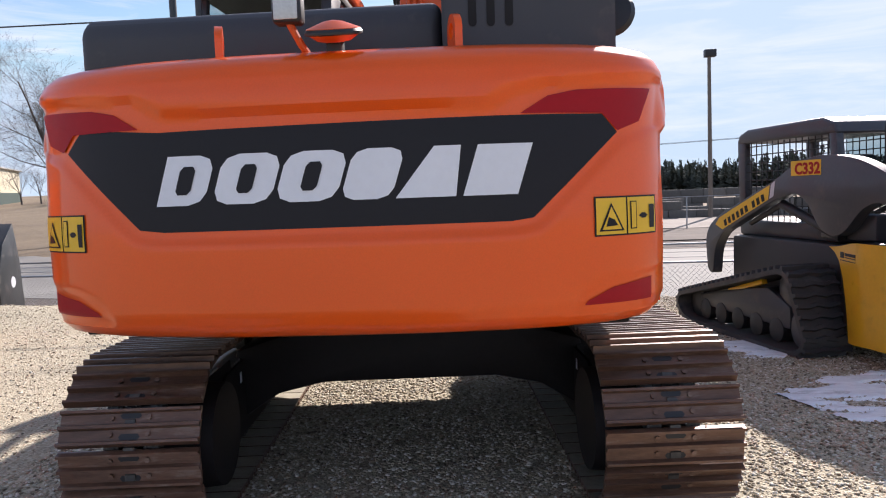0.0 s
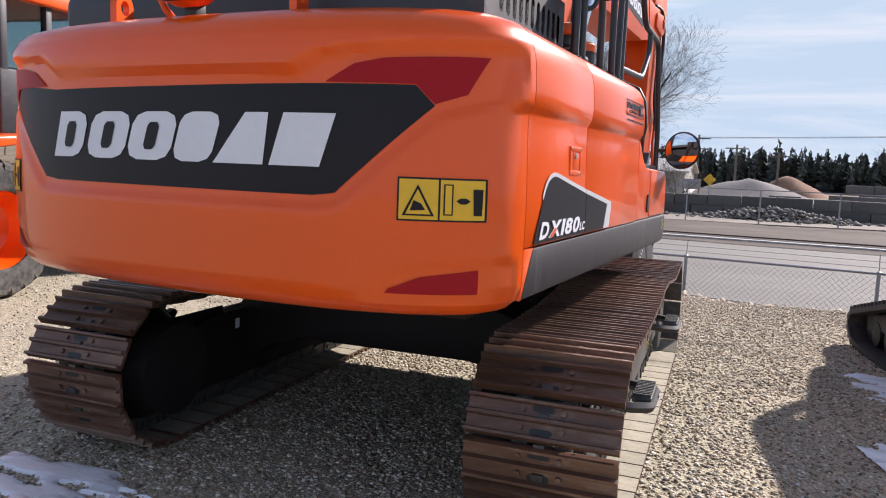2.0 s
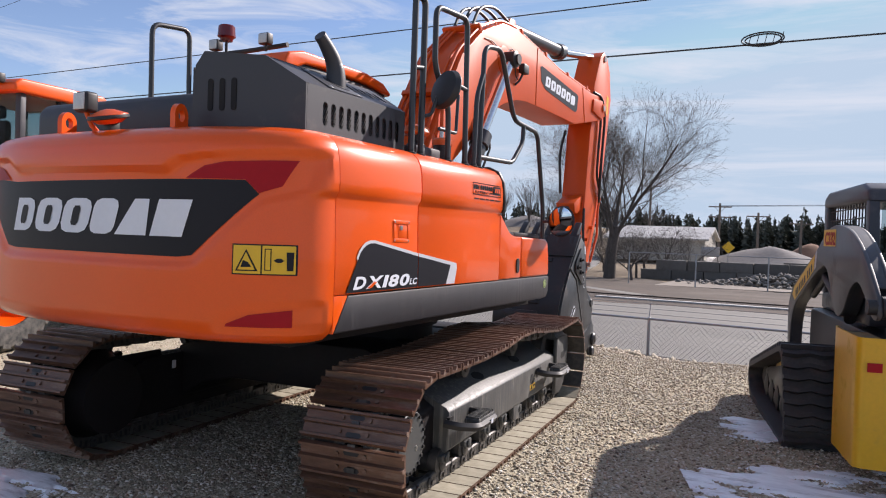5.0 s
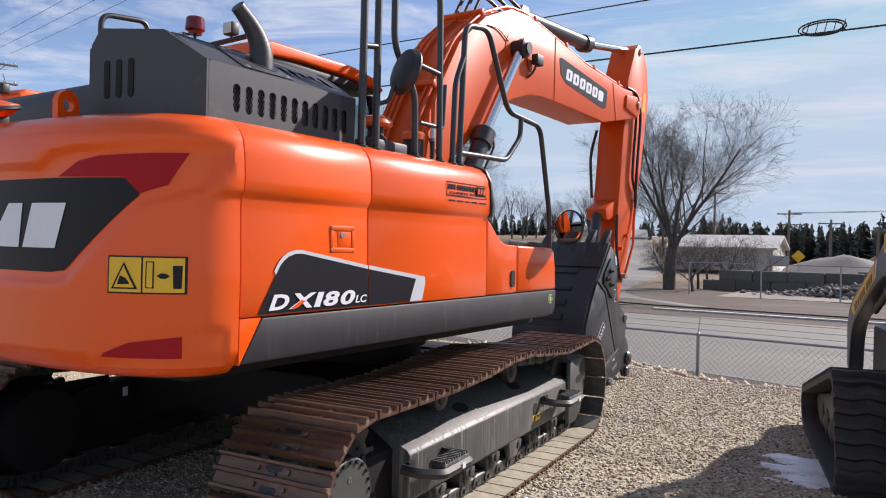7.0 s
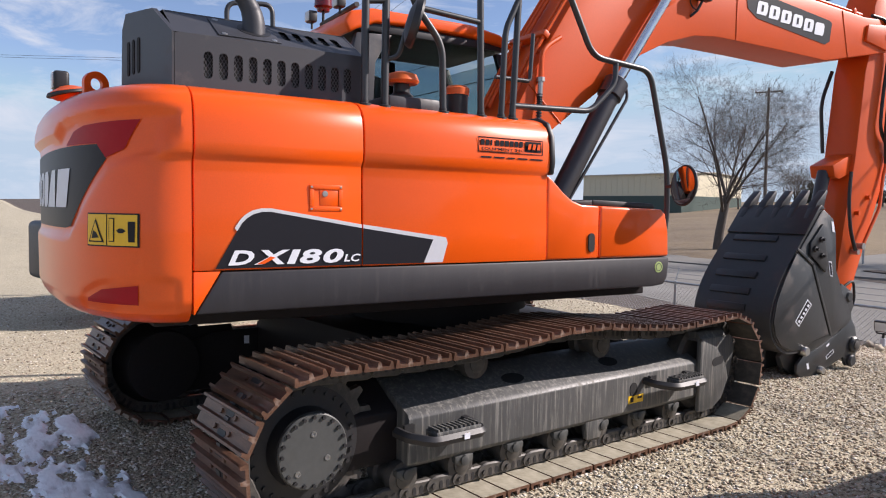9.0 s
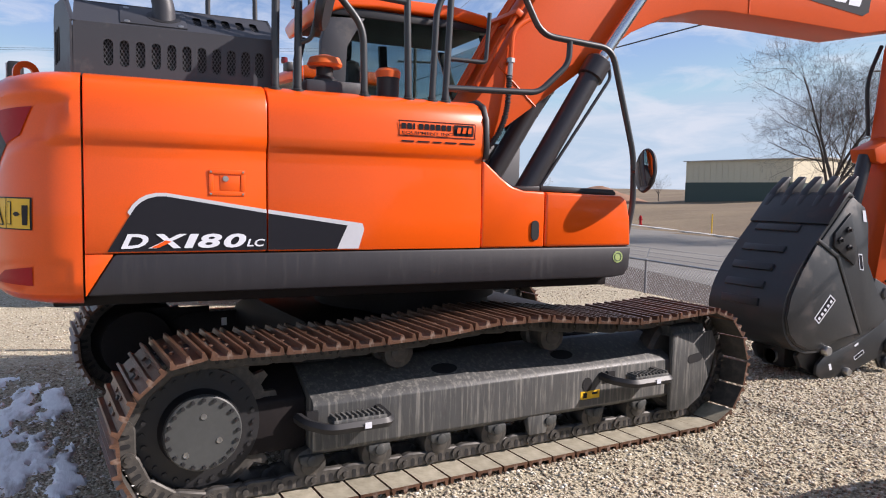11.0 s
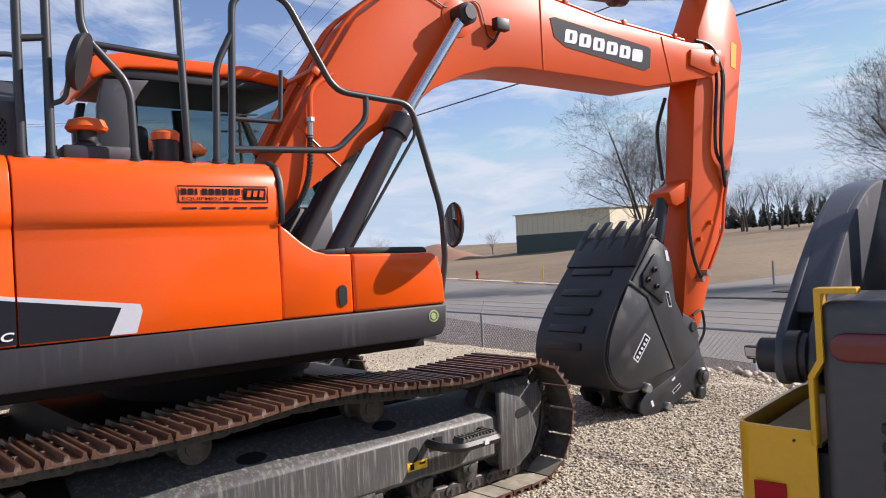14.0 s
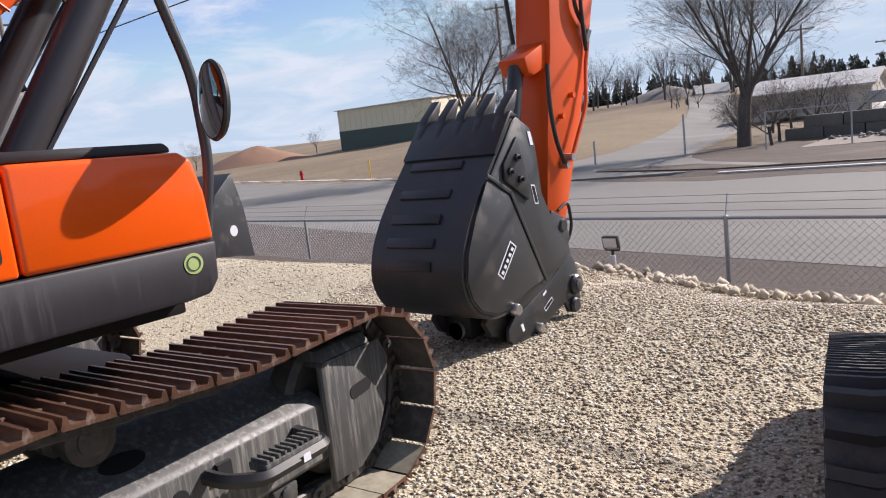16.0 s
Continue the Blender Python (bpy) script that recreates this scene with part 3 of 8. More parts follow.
tail_film("black_panel_film", [(-0.96, 1.80), (-0.62, 1.775), (0.66, 1.785), (1.0, 1.785), (1.06, 1.72), (0.74, 1.42), (0.66, 1.41), (-0.62, 1.41), (-0.72, 1.42), (-1.04, 1.72)], DECAL_BLACK, 0.003, "black film panel behind the maker's mark")
for s in (-1, 1):
    tail_film("red_tail_film", [(s * 1.205, 1.885), (s * 0.90, 1.87), (s * 0.80, 1.85), (s * 0.70, 1.79), (s * 1.0, 1.788), (s * 1.06, 1.725), (s * 1.15, 1.76)], RED_FILM, 0.006, "dull red reflective film")
    tail_film("red_reflector", [(s * 1.195, 1.175), (s * 1.03, 1.15), (s * 0.93, 1.105), (s * 0.92, 1.09), (s * 1.195, 1.09)], RED_FILM, 0.004, "red reflector strip")
    a, b = (0.955, 1.205) if s > 0 else (-1.205, -0.955)
    tail_film("warning_label", [(a, 1.34), (b, 1.34), (b, 1.485), (a, 1.485)], DECAL_BLACK, 0.004, "yellow and black warning label")
    mid = a + (b - a) * 0.5
    tail_film("label_field", [(a + 0.006, 1.346), (mid - 0.003, 1.346), (mid - 0.003, 1.479), (a + 0.006, 1.479)], DECAL_YELLOW, 0.006)
    tail_film("label_field", [(mid + 0.003, 1.346), (b - 0.006, 1.346), (b - 0.006, 1.479), (mid + 0.003, 1.479)], DECAL_YELLOW, 0.006)
    tail_film("label_triangle", [(a + 0.016, 1.358), (mid - 0.013, 1.358), ((a + mid) / 2, 1.462)], DECAL_BLACK, 0.008)
    tail_film("label_triangle", [(a + 0.027, 1.364), (mid - 0.024, 1.364), ((a + mid) / 2, 1.447)], DECAL_YELLOW, 0.0095)
    tail_film("label_mark", [((a + mid) / 2 - 0.022, 1.375), ((a + mid) / 2 + 0.024, 1.378), ((a + mid) / 2 + 0.01, 1.40), ((a + mid) / 2 - 0.012, 1.41)], DECAL_BLACK, 0.011)
    tail_film("label_mark", [(mid + 0.012, 1.362), (mid + 0.038, 1.362), (mid + 0.038, 1.465), (mid + 0.012, 1.465)], DECAL_BLACK, 0.008)
    tail_film("label_mark", [(mid + 0.016, 1.366), (mid + 0.034, 1.366), (mid + 0.034, 1.461), (mid + 0.016, 1.461)], DECAL_YELLOW, 0.0095)
    tail_film("label_mark", [(mid + 0.046, 1.41), (mid + 0.058, 1.42), (mid + 0.072, 1.42), (mid + 0.084, 1.41), (mid + 0.072, 1.40), (mid + 0.058, 1.40)], DECAL_BLACK, 0.008)
    tail_film("label_mark", [(mid + 0.092, 1.362), (mid + 0.112, 1.362), (mid + 0.114, 1.45), (mid + 0.09, 1.45)], DECAL_BLACK, 0.008)

# the maker's mark as slanted plain blocks
for a, b, c0, c1, c2, c3, hole in ((-0.642, -0.455, 0.0, 0.06, 0.06, 0.0, True), (-0.425, -0.205, 0.06, 0.06, 0.06, 0.06, True), (-0.19, 0.035, 0.06, 0.06, 0.06, 0.06, True),
                                   (0.05, 0.235, 0.05, 0.05, 0.05, 0.05, False), (0.25, 0.465, 0.0, 0.0, 0.075, 0.075, False), (0.49, 0.685, 0.0, 0.0, 0.0, 0.0, False)):
    def sl(x, z):
        return (x + (z - 1.506) * 0.32, z)
    z0, z1, k = 1.506, 1.686, 0.8
    pts = []
    for x, z, c, dx, dz in ((a, z0, c0, 1, 1), (b, z0, c1, -1, 1), (b, z1, c2, -1, -1), (a, z1, c3, 1, -1)):
        pts += [sl(x, z)] if not c else ([sl(x, z + dz * c * k), sl(x + dx * c * 0.3, z + dz * c * k * 0.3), sl(x + dx * c, z)] if dx * dz > 0 else [sl(x + dx * c, z), sl(x + dx * c * 0.3, z + dz * c * k * 0.3), sl(x, z + dz * c * k)])
    if c0 < c2 and not hole:
        pts = [sl(a, z0), sl(b, z0), sl(b - 0.035, z1), sl(a + 0.085, z1)]
    tail_film("mark_block", pts, DECAL_WHITE, 0.006, "white block of the maker's mark")
    if hole:
        c = (a + b) / 2
        tail_film("mark_slot", [sl(c - 0.018, 1.545), sl(c + 0.018, 1.545), sl(c + 0.03, 1.56), sl(c + 0.03, 1.632), sl(c + 0.018, 1.647), sl(c - 0.018, 1.647), sl(c - 0.03, 1.632), sl(c - 0.03, 1.56)], DECAL_BLACK, 0.0085)


def side_profile(z0, z1, x_in):
    """Outline in (x, z) of a side panel, swelling like the counterweight."""
    pts = [(x_in, z0)]
    zs = [z0] + [z for z, _ in SWELL if z0 < z < z1] + [z1]
    pts += [(HALF - 0.005 + swell(z), z) for z in zs]
    return pts + [(x_in, z1)]


SKIRT_TOP = 1.237
for s, side in ((1, "right"), (-1, "left")):
    m = Matrix.Diagonal((s, 1, 1, 1))

    def fix(bm):
        bm = moved(bm, m)
        bmesh.ops.recalc_face_normals(bm, faces=bm.faces)
        return bm
    d1 = part("rear_side_door", fix(prism(side_profile(SKIRT_TOP, 2.055, 0.75), "y", -1.962, -1.158, 0.006)), ORANGE, EX, "glossy orange engine side door with a creased shoulder")
    d2 = part("front_side_door", fix(prism(side_profile(SKIRT_TOP, 2.055, 0.75), "y", -1.150, 0.03, 0.006)), ORANGE, EX, "glossy orange side door with a creased shoulder")
    part("side_door_trim", fix(prism([(0.72, 1.73), (1.288, 1.73), (1.302, 1.80), (1.288, 1.95), (1.245, 2.03), (1.16, 2.068), (0.72, 2.068)], "y", 0.032, 0.062, 0.008)), BLACK, EX, "black rubber edge trim")
    part("skirt", fix(prism([(-1.955, 1.045), (-1.84, SKIRT_TOP - 0.004), (1.085, SKIRT_TOP - 0.004), (1.075, 1.10), (1.04, 1.055), (0.95, 1.045)], "x", 1.10, 1.272, 0.012)), SKIRT, EX, "charcoal lower skirt with pale scuffs")
    part("corner_panel", fix(prism([(-1.962, 1.045), (-1.959, 1.045), (-1.845, SKIRT_TOP - 0.004), (-1.962, SKIRT_TOP - 0.004)], "x", 1.10, 1.270, 0.002)), ORANGE, EX)

# latch, lettering and film on the right side
def side_film(name, pts, mat, x, parent, label=""):
    return part(name, prism(pts, "x", x - 0.0012, x), mat, parent, label)


SX = HALF + 0.003
d1r = [o for o in EX.children if o.name.startswith("rear_side_door")][0]
d2r = [o for o in EX.children if o.name.startswith("front_side_door")][0]
side_film("grey_film", [(-1.785, 1.425), (-1.762, 1.462), (-1.735, 1.488), (-1.705, 1.505), (-1.665, 1.515), (-1.62, 1.516), (-1.158, 1.443), (-1.158, 1.425), (-1.62, 1.50), (-1.66, 1.499), (-1.70, 1.488), (-1.727, 1.472), (-1.752, 1.448), (-1.775, 1.41)], DECAL_GREY, SX, d1r, "pale grey film border")
side_film("dark_film", [(-1.87, 1.245), (-1.775, 1.41), (-1.752, 1.448), (-1.727, 1.472), (-1.70, 1.488), (-1.66, 1.499), (-1.62, 1.50), (-1.158, 1.425), (-1.158, 1.245)], DECAL_BLACK, SX, d1r, "charcoal film panel")
side_film("dark_film", [(-1.15, 1.245), (-1.15, 1.424), (-0.745, 1.365), (-0.80, 1.245)], DECAL_BLACK, SX, d2r, "charcoal film panel")
side_film("grey_film", [(-1.15, 1.424), (-1.15, 1.443), (-0.71, 1.382), (-0.665, 1.375), (-0.655, 1.345), (-0.685, 1.245), (-0.80, 1.245), (-0.745, 1.365)], DECAL_GREY, SX, d2r, "pale grey film border")
TO_SIDE = Matrix.Rotation(radians(90), 4, "Z")


def side_text(text, y, z, h, w, mat, x, parent, name="lettering", slant=0.0, bold=0.022):
    bm = lean(fit_width(lettering(text, h, 0.002, bold), w), slant)
    return part(name, moved(bm, Matrix.Translation((x, y, z)) @ TO_SIDE), mat, parent)


for text, y0, y1 in (("D", -1.814, -1.706), ("X", -1.698, -1.548), ("1", -1.542, -1.498), ("8", -1.488, -1.382), ("0", -1.374, -1.266)):
    side_text(text, y0, 1.262, 0.064, y1 - y0 - 0.006, DECAL_WHITE, SX + 0.003, d1r, slant=0.45, bold=0.045)
side_text("LC", -1.254, 1.264, 0.036, 0.078, DECAL_WHITE, SX + 0.003, d1r, slant=0.32, bold=0.03)
side_film("lettering_slash", [(-1.686, 1.262), (-1.652, 1.262), (-1.598, 1.290), (-1.622, 1.296)], ORANGE, SX + 0.0062, d1r)
lx = HALF - 0.006
part("latch_frame", join(*[prism([(a, c), (b, c), (b, d), (a, d)], "x", lx - 0.012, lx + 0.006, 0.004) for a, b, c, d in ((-1.43, -1.26, 1.505, 1.527), (-1.43, -1.26, 1.608, 1.63), (-1.43, -1.408, 1.527, 1.608), (-1.282, -1.26, 1.527, 1.608))]), ORANGE, d1r, "orange latch frame with four screws")
part("latch_pan", prism([(-1.408, 1.527), (-1.282, 1.527), (-1.282, 1.608), (-1.408, 1.608)], "x", lx - 0.016, lx - 0.009), ORANGE, d1r, "shaded latch pan")
part("latch_paddle", prism([(-1.378, 1.531), (-1.285, 1.531), (-1.285, 1.602), (-1.378, 1.604)], "x", lx - 0.008, lx + 0.003, 0.003), ORANGE, d1r, "orange latch paddle")
part("latch_lock", lathe([(0.014, 0), (0.014, 0.006), (0.0, 0.007)], (lx + 0.002, -1.352, 1.588), (1, 0, 0), 12), STEEL, d1r, "small zinc lock")
for y, z in ((-1.42, 1.515), (-1.27, 1.515), (-1.42, 1.62), (-1.27, 1.62)):
    part("latch_screw", lathe([(0.006, 0), (0.005, 0.003), (0, 0.003)], (lx + 0.0055, y, z), (1, 0, 0), 8), STEEL, d1r)
# the dealer's plate as a ruled frame with bars
px = HALF + 0.014
for y0, y1, z0, z1 in ((-0.475, -0.025, 1.915, 1.919), (-0.475, -0.025, 1.836, 1.840), (-0.475, -0.471, 1.838, 1.917), (-0.03, -0.025, 1.838, 1.917), *[(-0.46 + 0.033 * k, -0.46 + 0.033 * k + (0.025 if k != 2 else 0.012), 1.874, 1.904) for k in range(9)], (-0.155, -0.04, 1.85, 1.908), (-0.46, -0.39, 1.806, 1.814), (-0.37, -0.3, 1.806, 1.814), (-0.28, -0.23, 1.806, 1.814), (-0.21, -0.14, 1.806, 1.814), (-0.12, -0.03, 1.806, 1.814)):
    side_film("dealer_bar", [(y0, z0), (y1, z0), (y1, z1), (y0, z1)], DECAL_BLACK, HALF - 0.005 + swell((z0 + z1) / 2) + 0.004, d2r)
for k in range(3):
    side_film("dealer_mark", [(-0.142 + 0.033 * k, 1.864), (-0.122 + 0.033 * k, 1.864), (-0.116 + 0.033 * k, 1.895), (-0.136 + 0.033 * k, 1.895)], ORANGE, HALF + 0.0225, d2r)
side_text("EQUIPMENT INC", -0.46, 1.847, 0.015, 0.29, DECAL_BLACK, HALF + 0.023, d2r)

# toolboxes ahead of the doors, with their black tread plates
part("tool_box", prism([(0.036, SKIRT_TOP), (0.036, 1.725), (0.07, 1.705), (0.16, 1.63), (0.23, 1.585), (0.31, 1.562), (0.45, 1.558), (0.45, SKIRT_TOP)], "x", 0.62, 1.268, 0.012, 3), ORANGE, EX, "orange tool box with a dipped top")
tb = part("front_tool_box", prism([(0.458, SKIRT_TOP), (0.458, 1.558), (1.00, 1.545), (1.045, 1.52), (1.075, 1.40), (1.085, SKIRT_TOP)], "x", 0.62, 1.268, 0.018, 3), ORANGE, EX, "orange front tool box")
part("tool_box_latch", prism(stadium(0.385, 1.335, 0.05, 0.115), "x", 1.266, 1.276), BLACK, EX, "black paddle latch")
part("tread_plate", prism([(0.30, 1.562), (0.30, 1.585), (0.455, 1.592), (0.455, 1.562)], "x", 0.60, 1.20, 0.004), BLACK, EX, "black anti-slip tread plate")
part("tread_plate", prism([(0.46, 1.562), (0.46, 1.596), (0.99, 1.582), (1.01, 1.565), (1.01, 1.548)], "x", 0.60, 1.20, 0.006), BLACK, EX, "black anti-slip tread plate")
part("green_dot_label", lathe([(0.036, 0), (0.036, 0.0015), (0, 0.002)], (1.2725, 0.985, 1.17), (1, 0, 0), 24), DECAL_GREEN, EX, "round green and white label")
part("label_ring", lathe([(0.026, 0.002), (0.026, 0.0035), (0.022, 0.0035), (0.022, 0.002)], (1.2725, 0.985, 1.17), (1, 0, 0), 24, False), SHED_GREEN, EX)

# deck, inner body and belly
part("upper_deck", box(-1.24, -1.93, 1.96, 1.16, -0.02, 2.03, 0.01), CHARCOAL, EX, "dark upper deck plate")
part("platform", prism([(-2.1, 0.98), (1.02, 0.98), (1.02, 1.10), (-2.1, 1.12)], "x", -1.12, 1.12, 0.01), UNDER, EX, "black revolving frame plate")
part("inner_body", box(-1.0, -1.9, 1.1, 0.72, -0.10, 1.98), BLACK, EX, "black engine bay bulkhead")
part("boom_bracket", prism([(-0.1, 1.08), (-0.1, 1.72), (0.30, 1.76), (0.42, 1.70), (0.62, 1.50), (1.05, 1.46), (1.05, 1.08)], "x", 0.36, 0.50, 0.02), UNDER, EX, "black boom foot bracket")
part("boom_bracket", prism([(-0.1, 1.08), (-0.1, 1.72), (0.30, 1.76), (0.42, 1.70), (0.62, 1.50), (1.05, 1.46), (1.05, 1.08)], "x", -0.27, -0.13, 0.02), UNDER, EX, "black boom foot bracket")
part("slew_ring", lathe([(0.62, 0.72), (0.62, 0.84), (0.66, 0.84), (0.66, 0.98), (0.5, 0.98)], (0, 0.065, 0), (0, 0, 1), 48), UNDER, EX, "black slew ring")

# engine hood with slots
HX = 1.10


def plate_with_slots(corners, slots, thick):
    """A flat plate with through slots; corners and slots in plate coordinates (u, w); the plate is built on x = u, z = w, y = 0."""
    us = sorted({corners[0], corners[2]} | {round(s[0] - s[2] / 2, 4) for s in slots} | {round(s[0] + s[2] / 2, 4) for s in slots})
    bm = bmesh.new()

    def quad(u0, w0, u1, w1):
        bm.faces.new([bm.verts.new((u, 0, w)) for u, w in ((u0, w0), (u1, w0), (u1, w1), (u0, w1))])
    for u0, u1 in zip(us, us[1:]):
        inside = [s for s in slots if abs((u0 + u1) / 2 - s[0]) < s[2] / 2]
        if not inside:
            quad(u0, corners[1], u1, corners[3])
            continue
        c, w, wd, h = inside[0][0], inside[0][1], inside[0][2], inside[0][3]
        r, n = wd / 2, 6
        for up in (1, -1):
            arc = [(c - r * math.cos(math.pi * k / n), w + up * (h / 2 - r + r * math.sin(math.pi * k / n))) for k in range(n + 1)]
            lim = corners[3] if up > 0 else corners[1]
            for p, q in zip(arc, arc[1:]):
                bm.faces.new([bm.verts.new((x, 0, z)) for x, z in (p, q, (q[0], lim), (p[0], lim))])
    bmesh.ops.remove_doubles(bm, verts=bm.verts, dist=0.0003)
    bmesh.ops.recalc_face_normals(bm, faces=bm.faces)
    return bm


def on_plane(o, u, w):
    """Plate coordinates to the world: origin, direction of u, direction of w."""
    u, w = Vector(u).normalized(), Vector(w).normalized()
    n = u.cross(w)
    return Matrix(((u.x, -n.x, w.x, o[0]), (u.y, -n.y, w.y, o[1]), (u.z, -n.z, w.z, o[2]), (0, 0, 0, 1)))


# closed core; the shade behind the slots is its near-black colour
HOOD = part("engine_hood", prism([(0.445, 2.03), (0.455, 2.40), (0.50, 2.468), (0.855, 2.405), (1.066, 2.262), (1.066, 2.03)], "y", -1.985, -1.10, 0.0), HOLE_SHADE, EX, "dark grey sheet steel engine hood with slots")
side_slots = [(0.147 + 0.0694 * k, 0.122, 0.041, 0.122) for k in range(11)]
hs = part("hood_side", moved(plate_with_slots((0.0, 0.0, 0.925, 0.255), side_slots, 0.003), on_plane((HX, -2.0, 2.04), (0, 1, 0), (0, 0, 1))), CHARCOAL, HOOD, "slotted charcoal side sheet")
hs.data.shade_flat()
slope = Vector((0.86 - HX, 0, 2.437 - 2.295))
hs = part("hood_slope", moved(plate_with_slots((0.0, 0.0, 0.925, slope.length), [(0.555 + 0.07 * k, 0.15, 0.038, 0.12) for k in range(5)], 0.004), on_plane((HX, -2.0, 2.295), (0, 1, 0), slope)), CHARCOAL, HOOD, "slotted charcoal sloping sheet")
hs.data.shade_flat()


def lattice(u0, w0, u1, w1, pitch, r):
    """Expanded metal: crossed thin strands in the plate's plane, clipped to a rectangle."""
    bm = bmesh.new()
    for s in (1, -1):
        k = u0 - (w1 - w0)
        while k < u1 + (w1 - w0):
            ends = []
            for w in (w0, w1):
                ends.append([k + 0.6 * s * (w - (w0 + w1) / 2), w])
            (ua, wa), (ub, wb) = ends
            lo, hi = 0.0, 1.0
            for lim, sign in ((u0, 1), (u1, -1)):
                fa, fb = sign * (ua - lim), sign * (ub - lim)
                if fa < 0 and fb < 0:
                    lo, hi = 1.0, 0.0
                elif fa < 0:
                    lo = max(lo, fa / (fa - fb))
                elif fb < 0:
                    hi = min(hi, fa / (fa - fb))
            if hi - lo > 0.02:
                p, q = [(ua + (ub - ua) * f, wa + (wb - wa) * f) for f in (lo, hi)]
                bm.faces.new([bm.verts.new((u, 0.001 * s, w)) for u, w in ((p[0] - r, p[1]), (p[0] + r, p[1]), (q[0] + r, q[1]), (q[0] - r, q[1]))])
            k += pitch
    return bm


GRILLE = surf("grey_expanded_metal", (0.07, 0.07, 0.075), 0.5, metal=0.3, var=0.15, bump=0.02)
part("side_grille", moved(lattice(0.11, 0.04, 0.88, 0.20, 0.0165, 0.0022), on_plane((HX - 0.012, -2.0, 2.04), (0, 1, 0), (0, 0, 1))), GRILLE, HOOD, "expanded metal behind the slots")
part("slope_grille", moved(lattice(0.52, 0.07, 0.87, 0.23, 0.0165, 0.0022), on_plane((HX - 0.006, -2.0, 2.295 - 0.011), (0, 1, 0), slope)), GRILLE, HOOD, "expanded metal behind the slots")
part("hood_top", prism([(0.437, 2.41), (0.49, 2.482), (0.86, 2.441), (0.86, 2.437), (0.492, 2.476), (0.445, 2.405)], "y", -2.0, -1.075), CHARCOAL, HOOD)


def slant_back(bm):
    """The back sheet stands askew: its inner edge reaches further back."""
    for v in bm.verts:
        v.co.y -= 0.10 * (HX - v.co.x) / (HX - 0.415)
    return bm


part("hood_back", slant_back(prism([(0.415, 2.04), (0.435, 2.41), (0.49, 2.482), (0.86, 2.441), (HX, 2.295), (HX, 2.04)], "y", -2.012, -2.002)), CHARCOAL, HOOD, "charcoal back sheet")
part("hood_back_return", slant_back(prism([(0.435, 2.41), (0.49, 2.482), (0.86, 2.441), (HX, 2.295), (HX, 2.29), (0.855, 2.433), (0.492, 2.474), (0.445, 2.405)], "y", -2.004, -1.99)), CHARCOAL, HOOD)
part("hood_back_end", prism([(0.415, -2.105), (0.425, -2.105), (0.445, -1.99), (0.435, -1.99)], "z", 2.04, 2.40), CHARCOAL, HOOD)
# no cut slots here: dark plates carry the shade inside them
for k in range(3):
    part("hood_back_slot", slant_back(prism(stadium(0.535 + 0.072 * k, 2.25, 0.032, 0.17), "y", -2.016, -2.0125)), HOLE_SHADE, HOOD)
part("hood_front", prism([(0.415, 2.04), (0.435, 2.41), (0.49, 2.482), (0.86, 2.441), (HX, 2.295), (HX, 2.04)], "y", -1.078, -1.070), CHARCOAL, HOOD)
part("exhaust_plate", moved(prism([(0.20, 0.02), (0.50, 0.02), (0.50, 0.25), (0.20, 0.25)], "y", -0.006, -0.002, 0.001), on_plane((HX, -2.0, 2.295), (0, 1, 0), slope)), CHARCOAL, HOOD, "bolted plate round the exhaust")
part("exhaust_collar", lathe([(0.082, 0.004), (0.082, 0.008), (0.06, 0.009)], (0.972, -1.60, 2.371), (0.51, 0, 0.86), 24), BLACK, HOOD)
part("exhaust_pipe", tube([(0.972, -1.60, 2.33), (0.972, -1.60, 2.43), (0.968, -1.625, 2.50), (0.962, -1.68, 2.565), (0.958, -1.735, 2.61)], 0.056, 18, 0.05, 0.034), CHARCOAL, EX, "dark curved exhaust stack")
for y, k in ((-1.77, 0.14), (-1.77, 0.82), (-1.53, 0.14), (-1.53, 0.82)):
    p = Vector((HX, y, 2.295)) + slope * k
    part("hood_bolt", lathe([(0.014, 0.003), (0.014, 0.008), (0.0, 0.014)], p, (0.51, 0, 0.86), 10), STEEL, HOOD)
part("rear_hood", prism([(-1.97, 2.03), (-1.97, 2.25), (-1.92, 2.315), (-1.25, 2.33), (-1.18, 2.26), (-1.18, 2.03)], "x", -1.14, 0.40, 0.05, 4), CHARCOAL, EX, "dark grey rounded engine cover")
for x in (-0.43, 0.47):
    eye = join(lathe([(0.062, -0.014), (0.062, 0.014), (0.030, 0.014), (0.030, -0.014), (0.062, -0.014)], (0, 0, 0.09), (0, 1, 0), 24, False), box(-0.061, -0.0139, -0.02, -0.029, 0.0139, 0.088), box(0.029, -0.0139, -0.02, 0.061, 0.0139, 0.088))
    part("lifting_eye", moved(eye, Matrix.Translation((x, -2.24, 2.03)) @ Matrix.Rotation(radians(-73), 4, "Z")), ORANGE, EX, "orange lifting eye")
cam_body = part("rear_camera", lathe([(0.0, 0.045), (0.035, 0.04), (0.10, 0.015), (0.105, 0.0), (0.06, -0.03), (0.03, -0.035), (0.0, -0.035)], (0.03, -2.32, 2.12), (0, -0.25, 1), 20), BOOM_ORANGE, EX, "orange rear camera hood over a black body")
part("camera_rim", lathe([(0.10, 0.016), (0.107, 0.006), (0.107, -0.002), (0.10, -0.006)], (0.03, -2.32, 2.117), (0, -0.25, 1), 20), BLACK, cam_body, "black rim under the hood")
